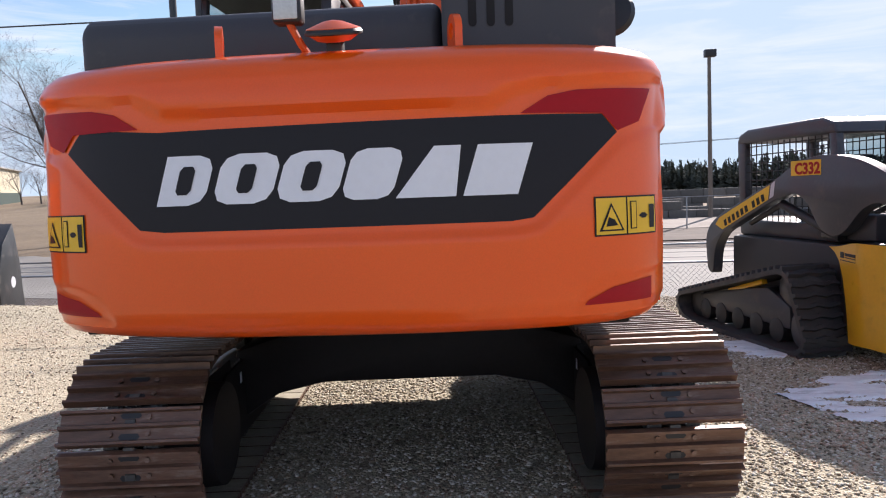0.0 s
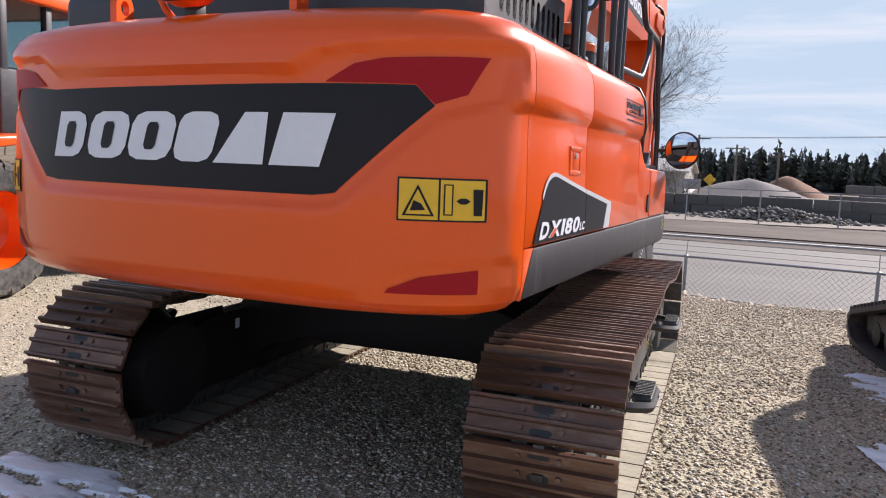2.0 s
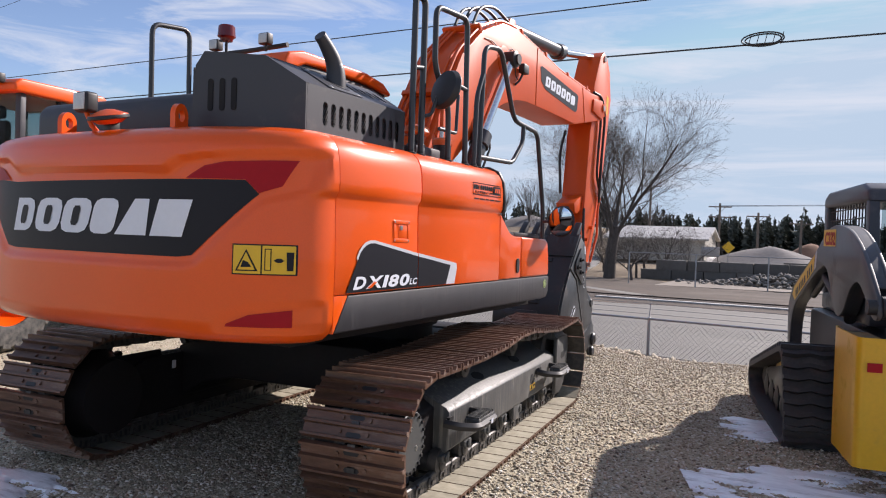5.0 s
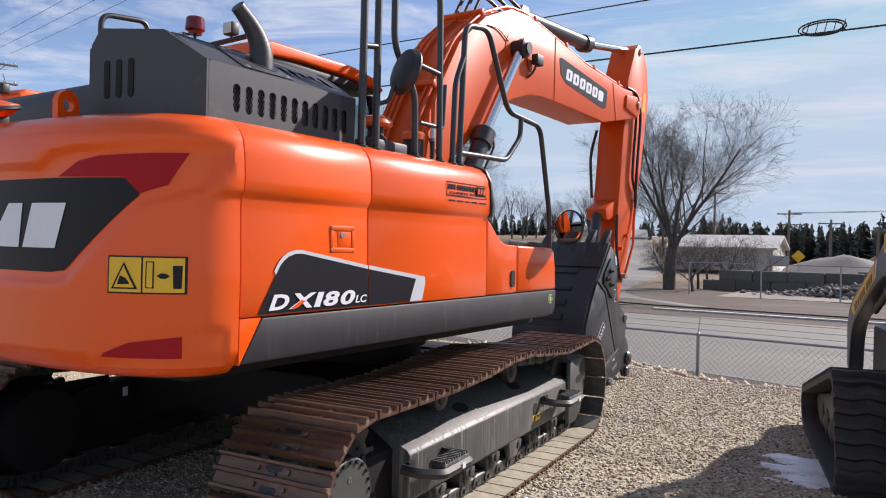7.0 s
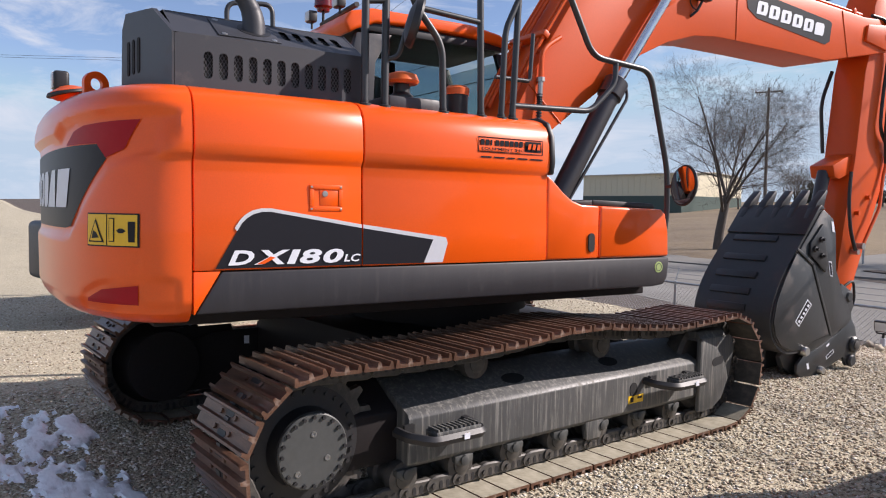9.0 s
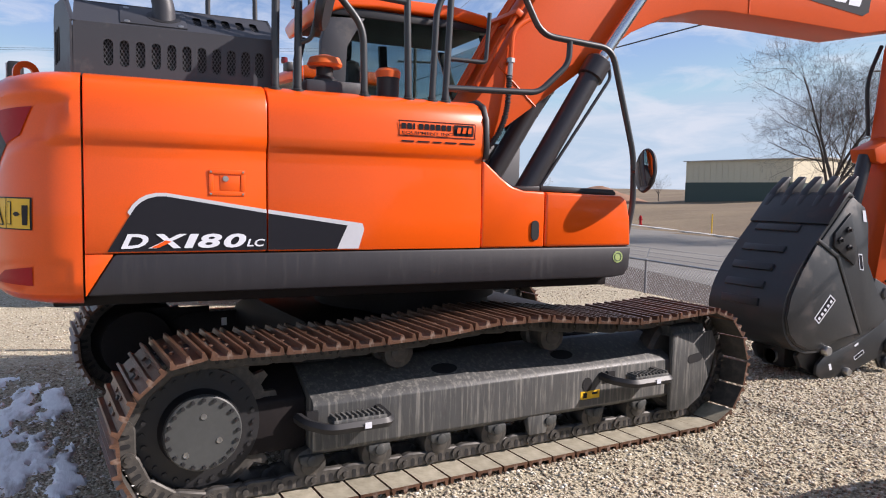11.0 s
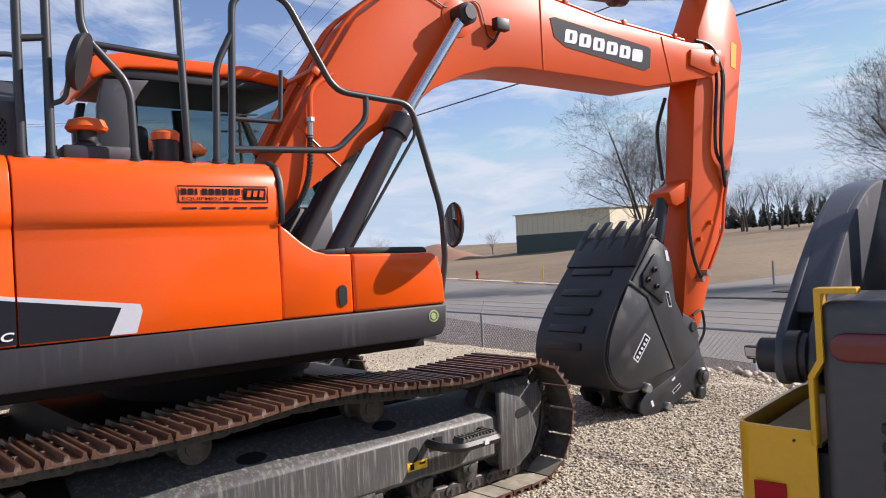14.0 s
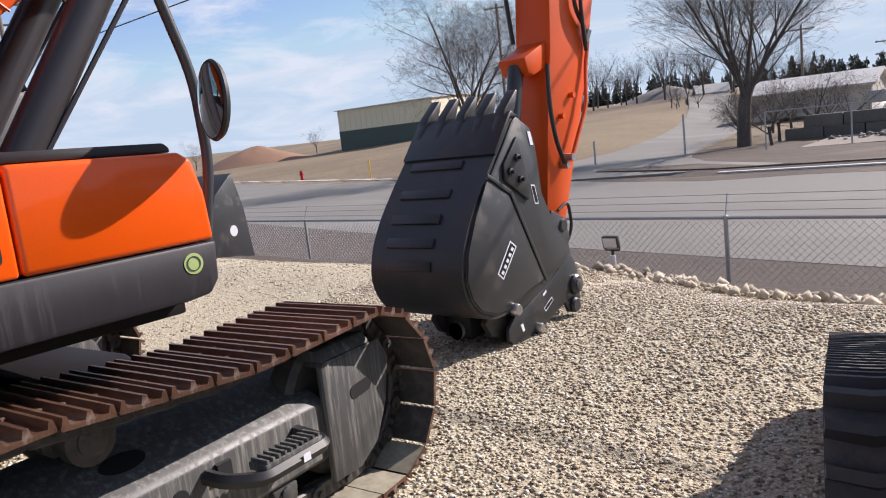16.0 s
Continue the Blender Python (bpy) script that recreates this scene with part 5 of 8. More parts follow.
part("side_wear_plate", slab([(3.62, 1.17), (3.86, 1.04), (4.20, 0.38), (3.9, 0.33), (3.58, 0.28), (3.43, 0.335), (3.345, 0.43), (3.305, 0.56), (3.345, 0.74), (3.46, 0.95)], BX1 + 0.012, BX1 + 0.022, 0.003), BUCKET, BK, "welded wear plate")
part("cutting_lip", slab([(3.985, 1.58), (3.77, 1.33), (3.75, 1.345), (3.965, 1.60), (4.0, 1.62), (4.08, 1.58)], BX0 - 0.005, BX1 + 0.012, 0.006), BUCKET, BK, "thick cutting lip")
for k in range(5):
    f = 0.10 + 0.15 * k
    j = f * (len(SHELL) - 6) + 1
    i = int(j)
    y, z = SHELL[i][0] + (SHELL[i + 1][0] - SHELL[i][0]) * (j - i), SHELL[i][1] + (SHELL[i + 1][1] - SHELL[i][1]) * (j - i)
    t = Vector((SHELL[i + 1][0] - SHELL[i][0], SHELL[i + 1][1] - SHELL[i][1])).normalized() * 0.036
    n = Vector((t.y, -t.x)).normalized() * 0.042
    part("wear_strip", slab([(y - t.x, z - t.y), (y + t.x, z + t.y), (y + t.x + n.x, z + t.y + n.y), (y - t.x + n.x, z - t.y + n.y)], BX0 + 0.11 + 0.01 * k, BX1 - 0.24 - 0.005 * k, 0.008), BUCKET, BK, "welded wear strip")
for k in range(5):
    x = BX0 + 0.06 + (BX1 - BX0 - 0.12) * k / 4
    tooth = part("tooth_adapter", slab([(3.80, 1.335), (3.78, 1.355), (3.90, 1.53), (3.965, 1.61), (4.055, 1.58), (4.02, 1.53)], x - 0.034, x + 0.034, 0.012), BUCKET, BK, "tooth adapter")
    part("tooth", slab([(3.94, 1.57), (3.97, 1.635), (4.13, 1.765), (4.155, 1.755), (4.10, 1.64), (4.06, 1.57)], x - 0.042, x + 0.042, 0.010), BUCKET, tooth, "charcoal bucket tooth")
side_film("maker_plate", [(3.629, 0.54), (3.691, 0.488), (3.884, 0.684), (3.814, 0.739)], DECAL_WHITE, BX1 + 0.0245, BK, "white outlined maker's plate")
side_film("maker_plate_field", [(3.645, 0.542), (3.691, 0.503), (3.868, 0.684), (3.814, 0.724)], DECAL_BLACK, BX1 + 0.026, BK)
for k in range(5):
    y, z = 3.668 + 0.034 * k, 0.538 + 0.0345 * k
    side_film("maker_bar", [(y, z), (y + 0.022, z - 0.016), (y + 0.042, z + 0.0015), (y + 0.02, z + 0.0175)], DECAL_WHITE, BX1 + 0.0275, BK)
side_film("maker_plate", [(4.15, 1.085), (4.20, 1.08), (4.235, 0.935), (4.185, 0.94)], DECAL_WHITE, BX1 + 0.016, BK)
side_film("maker_plate_field", [(4.159, 1.074), (4.194, 1.070), (4.226, 0.945), (4.192, 0.949)], DECAL_BLACK, BX1 + 0.0175, BK)
side_film("white_label", [(4.17, 1.465), (4.21, 1.46), (4.235, 1.36), (4.195, 1.365)], DECAL_WHITE, BX1 + 0.016, BK)
# coupler under the bucket, ears to the arm pin
CP = part("coupler", join(slab([(3.62, 0.10), (3.56, 0.20), (3.66, 0.32), (4.25, 0.52), (4.60, 0.80), (4.72, 0.70), (4.80, 0.34), (4.76, 0.10), (4.66, 0.06), (4.45, 0.14), (4.10, 0.02), (3.78, 0.02)], BX1 - 0.12, BX1 - 0.07, 0.01), slab([(3.62, 0.10), (3.56, 0.20), (3.66, 0.32), (4.25, 0.52), (4.60, 0.80), (4.72, 0.70), (4.80, 0.34), (4.76, 0.10), (4.66, 0.06), (4.45, 0.14), (4.10, 0.02), (3.78, 0.02)], BX0 + 0.25, BX0 + 0.30, 0.01)), BUCKET, EX, "charcoal quick coupler on the gravel")
part("coupler_body", box(BX0 + 0.28, 3.66, 0.04, BX1 - 0.28, 4.6, 0.30, 0.03), BUCKET, CP)
part("bucket_ear", slab([(3.70, 0.28), (3.62, 0.18), (3.68, 0.05), (3.84, -0.005), (4.04, 0.0), (4.16, 0.06), (4.50, 0.30), (4.66, 0.62), (4.60, 0.78), (4.42, 0.86), (4.25, 0.5)], BX1 - 0.16, BX1 - 0.12, 0.012), BUCKET, BK, "bucket hanger ear")
part("bucket_ear", slab([(3.70, 0.28), (3.80, 0.20), (4.10, 0.26), (4.50, 0.40), (4.66, 0.62), (4.60, 0.78), (4.42, 0.86), (4.25, 0.5)], BX1 - 0.035, BX1 + 0.004, 0.012), BUCKET, BK, "bucket hanger ear")
part("coupler_link", slab([(3.71, 0.13), (3.70, 0.05), (3.76, 0.005), (3.86, -0.01), (4.05, -0.01), (4.15, 0.03), (4.48, 0.13), (4.54, 0.04), (4.62, 0.02), (4.71, 0.10), (4.735, 0.24), (4.68, 0.42), (4.60, 0.50), (4.50, 0.44), (4.34, 0.36), (4.02, 0.25), (3.80, 0.20)], BX1 - 0.02, BX1 + 0.014, 0.010), BUCKET, CP, "charcoal coupler side link with labels")
side_film("white_label", [(3.85, 0.125), (3.88, 0.13), (3.90, 0.075), (3.87, 0.07)], DECAL_WHITE, BX1 + 0.0165, CP)
side_film("maker_plate", [(4.17, 0.165), (4.29, 0.225), (4.31, 0.195), (4.19, 0.135)], DECAL_WHITE, BX1 + 0.0165, CP)
side_film("maker_plate_field", [(4.18, 0.166), (4.288, 0.217), (4.30, 0.197), (4.195, 0.145)], DECAL_BLACK, BX1 + 0.018, CP)
side_film("white_label", [(4.17, 0.27), (4.22, 0.295), (4.225, 0.275), (4.18, 0.255)], DECAL_WHITE, BX1 + 0.0165, CP)
for y, z, r, x in ((4.56, 0.72, 0.055, BX1 - 0.03), (4.07, 0.045, 0.038, BX1 + 0.008), (3.80, 0.25, 0.045, BX1 + 0.006), (4.645, 0.24, 0.082, BX1), (4.60, 0.085, 0.06, BX1)):
    part("pin", lathe([(r, 0), (r, 0.035), (r * 0.8, 0.05), (0, 0.05)], (x, y, z), (1, 0, 0), 20), STEEL if r < 0.05 else BUCKET, BK, "bucket pin")
part("pin_cap", lathe([(0.045, 0), (0.045, 0.012), (0.03, 0.018), (0, 0.018)], (BX1 + 0.048, 4.645, 0.24), (1, 0, 0), 16), LINK, BK)
part("lifting_eye", moved(lathe([(0.06, -0.015), (0.06, 0.015), (0.035, 0.015), (0.035, -0.015), (0.06, -0.015)], (0, 0, 0), (0, 1, 0), 20), Matrix.Translation((0.42, 3.38, 0.20))), BUCKET, BK)
part("lower_hose", tube([(BC + 0.2, 4.98, 0.78), (BC + 0.22, 5.12, 0.85), (BC + 0.22, 5.16, 0.6), (BC + 0.2, 4.95, 0.38)], 0.014, 8, 0.1), HOSE, CP, "black hose loop")

for o in (BK, CP):
    o.location.y -= 0.04

# ---- undercarriage ----
UM = Matrix.Translation((0, 0.065, 0)) @ Matrix.Rotation(radians(5.0), 4, "Z")


def upart(name, bm, mat, parent, label=""):
    return part(name, moved(bm, UM), mat, parent, label)


CARBODY = upart("carbody", join(
    box(-0.62, -0.62, 0.50, 0.62, 0.62, 0.76, 0.06),
    prism([(-1.0, 0.24), (-1.0, 0.66), (-0.6, 0.78), (0.6, 0.78), (1.0, 0.66), (1.0, 0.24), (0.90, 0.31), (0.76, 0.40), (0.5, 0.455), (-0.5, 0.455), (-0.76, 0.40), (-0.90, 0.31)], "y", -0.95, -0.45, 0.03),
    prism([(-1.0, 0.34), (-1.0, 0.62), (-0.6, 0.76), (0.6, 0.76), (1.0, 0.62), (1.0, 0.34), (0.86, 0.45), (0.55, 0.54), (-0.55, 0.54), (-0.86, 0.45)], "y", 0.45, 0.95, 0.03)), UNDER, EX, "black carbody between the tracks")
RS, RI, ZS, YS, YI = 0.375, 0.375, 0.415, -1.665, 1.525
FORE = Matrix.Translation((0, 0.085, 0))
PLATE = 0.028


def track_loop(n=51):
    """Places along the track chain: (y, z, angle of the outward normal from +y)."""
    pts = []
    for k in range(25):
        a = radians(270 - 180 * k / 24)
        pts.append((YS + RS * math.cos(a), ZS + RS * math.sin(a)))
    for y, z in ((-1.3, 0.785), (-0.9, 0.785), (-0.5, 0.80), (-0.15, 0.835), (0.15, 0.835), (0.5, 0.80), (0.9, 0.765), (1.2, 0.775)):
        pts.append((y, z))
    for k in range(25):
        a = radians(90 - 180 * k / 24)
        pts.append((YI + RI * math.cos(a), ZS + RI * math.sin(a)))
    pts.append(pts[0])
    seg = [math.dist(a, b) for a, b in zip(pts, pts[1:])]
    total, out = sum(seg), []
    for k in range(n):
        d = total * (k + 0.35) / n
        i = 0
        while d > seg[i]:
            d -= seg[i]
            i += 1
        (ay, az), (by, bz) = pts[i], pts[i + 1]
        out.append((ay + (by - ay) * d / seg[i], az + (bz - az) * d / seg[i], math.atan2(bz - az, by - ay)))
    return out, total / n


LOOP, PITCH = track_loop()


def shoe_mesh(inner):
    """A triple grouser shoe, 0.6 m wide: x across, y along the chain, z outwards."""
    h = PITCH / 2
    prof = [(-h + 0.0, 0.004), (-h + 0.004, 0.012), (-h + 0.008, 0.036), (-h + 0.020, 0.036), (-h + 0.026, 0.012), (-0.014, 0.012), (-0.008, 0.036), (0.006, 0.036), (0.012, 0.012),
            (h - 0.032, 0.012), (h - 0.026, 0.034), (h - 0.015, 0.034), (h - 0.009, 0.010), (h - 0.008, 0.004), (h - 0.009, -0.004), (-h + 0.004, -0.004)]
    bm = prism([(p[0], p[1]) for p in prof], "x", -0.3, 0.3)
    for f in bm.faces:
        c = f.calc_center_median()
        f.material_index = 1 if c.z < -0.002 else 0
    for x0 in (-0.05, 0.05):
        for y in (-0.035, 0.035):
            b = lathe([(0.012, 0.010), (0.012, 0.022), (0.0, 0.024)], (x0 * 1.6, y, 0), (0, 0, 1), 6)
            n = len(bm.faces)
            join(bm, b)
            bm.faces.ensure_lookup_table()
            for f in bm.faces[n:]:
                f.material_index = 0
    # black plates painted as the shaded holes of the shoe; nothing is cut
    for y in (-0.046, 0.044):
        b = prism([(-0.036 + 0.0 * y, y - 0.013), (0.036, y - 0.013), (0.046, y), (0.036, y + 0.013), (-0.036, y + 0.013), (-0.046, y)], "z", 0.011, 0.0135)
        n = len(bm.faces)
        join(bm, b)
        bm.faces.ensure_lookup_table()
        for f in bm.faces[n:]:
            f.material_index = 2
    return mesh_of("shoe", bm, SHOE, inner, BLACK)


def link_mesh():
    """One chain link pair under a shoe."""
    h = PITCH * 0.5
    out = None
    for x in (-0.085, 0.085):
        b = prism([(-h - 0.025, -0.05), (-h + 0.005, -0.085), (h - 0.03, -0.092), (h + 0.01, -0.08), (h + 0.03, -0.05), (h + 0.012, -0.012), (-h + 0.02, -0.012)], "x", x - 0.022, x + 0.022, 0.008, 1)
        out = b if out is None else join(out, b)
        out = join(out, rod((x - 0.032, -h + 0.012, -0.05), (x + 0.032, -h + 0.012, -0.05), 0.033, 14))
    out = join(out, rod((-0.128, h, -0.05), (0.128, h, -0.05), 0.016, 10))
    n = len(out.faces)
    # black ovals give the link's openings their shade by colour
    for x in (-0.1075, 0.1075):
        for y in (-0.012, 0.032):
            out = join(out, prism(stadium(y, -0.042, 0.022, 0.046), "x", x - 0.001, x + 0.001))
    out.faces.ensure_lookup_table()
    for f in out.faces[n:]:
        f.material_index = 1
    return mesh_of("track_link", out, LINK, BLACK)


def roller_mesh():
    return mesh_of("roller", join(lathe([(0.03, -0.13), (0.05, -0.12), (0.05, -0.11), (0.085, -0.105), (0.085, -0.05), (0.065, -0.04), (0.065, 0.04), (0.085, 0.05), (0.085, 0.105), (0.05, 0.11), (0.05, 0.12), (0.03, 0.13)], (0, 0, 0), (1, 0, 0), 20)), LINK)


BOLT_ME = mesh_of("hub_bolt", lathe([(1, 0), (1, 1), (0, 1)], (0, 0, 0), (0, 0, 1), 6), BLACK)
SHOE_ME, GROUND_SHOE_ME, LINK_ME, ROLLER_ME = shoe_mesh(LINK), shoe_mesh(SHOE_IN), link_mesh(), roller_mesh()
for s in (1, -1):
    cx = s * 1.17
    o, i = cx + s * 0.15, cx - s * 0.20
    # track frame: box beam with a sloping top
    prof = [(i, 0.22), (o - s * 0.03, 0.22), (o, 0.25), (o, 0.475), (o - s * 0.02, 0.50), (i + s * 0.08, 0.62), (i, 0.62)]
    tf = upart("track_frame", prism(prof, "y", -1.14, 1.33, 0.006), FRAME, EX, "dark grey track frame beam, dusty and scuffed")
    for ga, gb in ((o - s * 0.01, o + s * 0.025), (i, i + s * 0.03)):
        upart("idler_guard", moved(join(prism([(1.235, 0.13), (1.235, 0.63), (1.27, 0.645), (1.61, 0.645), (1.655, 0.55), (1.61, 0.36), (1.52, 0.20), (1.40, 0.13)], "x", ga, gb, 0.008), prism([(1.235, 0.625), (1.61, 0.625), (1.59, 0.645), (1.25, 0.645)], "x", ga - s * 0.13 if ga == o - s * 0.01 else ga, gb, 0.004)), FORE), FRAME, tf, "dark idler guard plate")
    upart("guard_corner", prism([(o - s * 0.20, 0.63), (o + s * 0.022, 0.63), (o - s * 0.02, 0.69), (o - s * 0.20, 0.705)], "y", 1.335, 1.645, 0.006), FRAME, tf)
    # uncut slot: a thin black plate stands for the shade in it
    upart("guard_slot", moved(prism(stadium(0, 0, 0.06, 0.14), "x", -0.0012, 0.0012), Matrix.Translation((o + s * 0.0258, 1.535, 0.47)) @ Matrix.Rotation(radians(97), 4, "X")), BLACK, tf)
    # holes are not cut: near-black plates hold their inner shade as colour
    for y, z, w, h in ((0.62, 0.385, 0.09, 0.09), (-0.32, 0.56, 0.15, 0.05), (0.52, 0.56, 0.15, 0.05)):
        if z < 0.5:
            upart("frame_hole", prism(stadium(y, z, w * 0.8, h), "x", o + s * 0.0005, o + s * 0.003), HOLE_SHADE, tf)
        else:
            k = 0.45
            hx, hz = o - s * 0.02 + (i + s * 0.08 - o + s * 0.02) * k, 0.50 + 0.12 * k
            ring = lathe([(0.055, 0.001), (0.055, 0.003), (0, 0.003)], (0, 0, 0), (0, 0, 1), 20)
            sl_ = math.atan2(0.12, abs(i + s * 0.08 - o + s * 0.02))
            upart("frame_hole", moved(ring, Matrix.Translation((hx, y, hz)) @ Matrix.Rotation(s * sl_, 4, "Y") @ Matrix.Diagonal((0.8, 1.5, 1, 1))), HOLE_SHADE, tf)
    upart("frame_tail", prism([(i, 0.24), (o - s * 0.10, 0.24), (o - s * 0.10, 0.50), (i, 0.66)], "y", -1.62, -1.142, 0.01), UNDER, tf, "black rear end of the frame")
    # steps bolted to the frame
    for y in (-0.98, 0.97):
        e = o + s * 0.175
        arm_ = join(box(o, y - 0.20, 0.40, o + s * 0.02, y - 0.14, 0.455), tube([(o, y - 0.24, 0.43), (o + s * 0.08, y - 0.22, 0.415), (e, y - 0.14, 0.405), (e, y + 0.16, 0.405), (e - s * 0.03, y + 0.19, 0.405), (o, y + 0.19, 0.42)], 0.028, 6, 0.04))
        stp = upart("step", arm_, BLACK, tf, "black serrated boarding step")
        upart("step_tread", join(box(e - s * 0.09, y - 0.12, 0.415, e + s * 0.005, y + 0.16, 0.445, 0.004), *[box(e - s * 0.085, y - 0.11 + 0.028 * k, 0.444, e, y - 0.10 + 0.028 * k, 0.458) for k in range(10)]), FRAME, stp)
        upart("step_label", box(e + s * 0.029, y + 0.03, 0.395, e + s * 0.031, y + 0.065, 0.425), DECAL_WHITE, stp)
    if s > 0:
        upart("yellow_label", box(o + 0.0005, 0.57, 0.295, o + 0.002, 0.72, 0.345), DECAL_YELLOW, tf, "yellow label")
        upart("label_mark", join(box(o + 0.0022, 0.59, 0.303, o + 0.003, 0.62, 0.335), box(o + 0.0022, 0.66, 0.32, o + 0.003, 0.705, 0.334)), DECAL_BLACK, tf)
    # sprocket with its hub
    sp = upart("sprocket", lathe([(0.30, -0.03), (0.345, -0.02), (0.345, 0.02), (0.30, 0.03)], (cx, YS, ZS), (s, 0, 0), 40), LINK, tf, "dark drive sprocket")
    teeth = None
    for k in range(21):
        a = 2 * math.pi * k / 21
        c = V(cx, YS + 0.36 * math.cos(a), ZS + 0.36 * math.sin(a))
        t = moved(prism([(-0.035, -0.03), (0.035, -0.03), (0.014, 0.035), (-0.014, 0.035)], "x", -0.022, 0.022), Matrix.Translation(c) @ Matrix.Rotation(a - math.pi / 2, 4, "X"))
        teeth = t if teeth is None else join(teeth, t)
    upart("sprocket_teeth", teeth, LINK, sp)
    upart("final_drive", lathe([(0.30, -0.08), (0.30, 0.02), (0.285, 0.03), (0.285, 0.05), (0.19, 0.055), (0.18, 0.13), (0.0, 0.135)], (cx, YS, ZS), (s, 0, 0), 48), BLACK, sp, "dark final drive ring")
    upart("hub_cover", lathe([(0.176, 0.134), (0.176, 0.142), (0.170, 0.147), (0.0, 0.147)], (cx, YS, ZS), (s, 0, 0), 48), HUB, sp, "round grey hub cover")
    for ring_r, count, hgt, br in ((0.255, 28, 0.05, 0.012), (0.158, 20, 0.146, 0.0095)):
        for k in range(count):
            a = 2 * math.pi * k / count
            piece("hub_bolt", BOLT_ME, sp, UM @ Matrix.Translation((cx + s * hgt, YS + ring_r * math.cos(a), ZS + ring_r * math.sin(a))) @ Matrix.Rotation(radians(90 * s), 4, "Y") @ Matrix.Diagonal((br, br, 0.012, 1)))
    for dy, dz in ((0.0, 0.08), (0.07, -0.04), (-0.08, -0.09)):
        upart("hub_plug", lathe([(0.014, 0), (0.014, 0.004), (0.008, 0.004), (0.008, 0.001), (0, 0.001)], (cx + s * 0.147, YS + dy, ZS + dz), (s, 0, 0), 12), STEEL, sp)
    upart("motor_cover", lathe([(0.31, 0.0), (0.31, 0.02), (0.25, 0.14), (0.24, 0.26), (0, 0.27)], (cx - s * 0.05, YS, ZS), (-s, 0, 0), 32), UNDER, tf, "black travel motor cover")
    # plate added to darken the frame's inner side, which lies in shade
    upart("inner_plate", prism([(-1.60, 0.20), (-1.60, 0.50), (-1.30, 0.61), (1.25, 0.61), (1.30, 0.25), (1.0, 0.20)], "x", i - s * 0.022, i - s * 0.004, 0.004), UNDER, tf, "added black inner frame plate with shade in its colour")
    upart("inner_label", box(i - s * 0.0235, -1.06, 0.50, i - s * 0.0225, -1.02, 0.56), DECAL_WHITE, tf, "small white label")
    for k in range(10):
        a = 2 * math.pi * k / 10 + 0.3
        piece("cover_bolt", BOLT_ME, tf, UM @ Matrix.Translation((cx - s * 0.075, YS + 0.285 * math.cos(a), ZS + 0.285 * math.sin(a))) @ Matrix.Rotation(radians(-90 * s), 4, "Y") @ Matrix.Diagonal((0.012, 0.012, 0.014, 1)))
    idl = upart("idler", lathe([(0.05, -0.15), (0.07, -0.10), (0.20, -0.06), (0.30, -0.07), (0.33, -0.05), (0.33, 0.05), (0.30, 0.07), (0.20, 0.06), (0.07, 0.10), (0.05, 0.15)], (cx, YI, ZS), (1, 0, 0), 36), LINK, tf, "dark front idler wheel")
    for k in range(7):
        piece("roller", ROLLER_ME, tf, UM @ Matrix.Translation((cx, -1.14 + 0.37 * k, 0.165)))
    for y in (-0.62, 0.42):
        piece("carrier_roller", ROLLER_ME, tf, UM @ Matrix.Translation((cx - s * 0.06, y, 0.68)))
    for k in range(7):
        y = -1.14 + 0.37 * k
        upart("roller_bracket", join(prism([(y - 0.062, 0.222), (y - 0.062, 0.19), (y - 0.03, 0.166), (y + 0.03, 0.166), (y + 0.062, 0.19), (y + 0.062, 0.222)], "x", o - s * 0.075, o - s * 0.012, 0.006), lathe([(0.028, 0), (0.028, 0.012), (0.016, 0.016), (0, 0.016)], (o - s * 0.014, y, 0.196), (s, 0, 0), 8)), HUB, tf)
    for y in (0.30,):
        upart("chain_guide", prism([(y - 0.12, 0.24), (y - 0.10, 0.125), (y + 0.02, 0.125), (y + 0.05, 0.24)], "x", o - s * 0.05, o - s * 0.01, 0.006), FRAME, tf)
    for y, z, a in LOOP:
        turn = Matrix.Rotation(a, 4, "X")
        base = UM @ Matrix.Translation((cx, y, z)) @ turn
        piece("shoe", GROUND_SHOE_ME if z < 0.12 else SHOE_ME, tf, base)
        piece("track_link", LINK_ME, tf, base)

# ---- compact track loader ----
NHM = Matrix.Translation((3.2, 1.28, 0)) @ Matrix.Rotation(radians(12.0), 4, "Z")
NH = thing("compact_track_loader", "dark grey and yellow compact track loader on black rubber tracks", "track loader", NHM)
ARM_GREY = surf("grey_blue_arm_paint", (0.044, 0.047, 0.056), 0.45, var=0.12, bump=0.04, coat=0.15, dirt=(0.11, 0.105, 0.10), dirt_amount=0.2)
TRAY = surf("dusty_ochre_top", (0.30, 0.20, 0.08), 0.8, var=0.2, bump=0.05, dirt=(0.22, 0.18, 0.13), dirt_amount=0.5)
TRACK_OUT = [(0.12, 0.0), (2.05, 0.0), (2.22, 0.05), (2.33, 0.18), (2.27, 0.31), (0.44, 0.735), (0.31, 0.76), (0.19, 0.71), (0.09, 0.48), (-0.03, 0.22), (-0.04, 0.10)]


def dense(poly, step):
    pts = [Vector((a, b, 0)) for a, b in poly]
    loop = rounded(pts + [pts[0], pts[1]], 0.14, 4)[1:-1]
    out = []
    for p, q in zip(loop, loop[1:] + loop[:1]):
        n = max(1, int((q - p).length / step))
        out += [p.lerp(q, k / n) for k in range(n)]
    return [(p.x, p.y) for p in out]


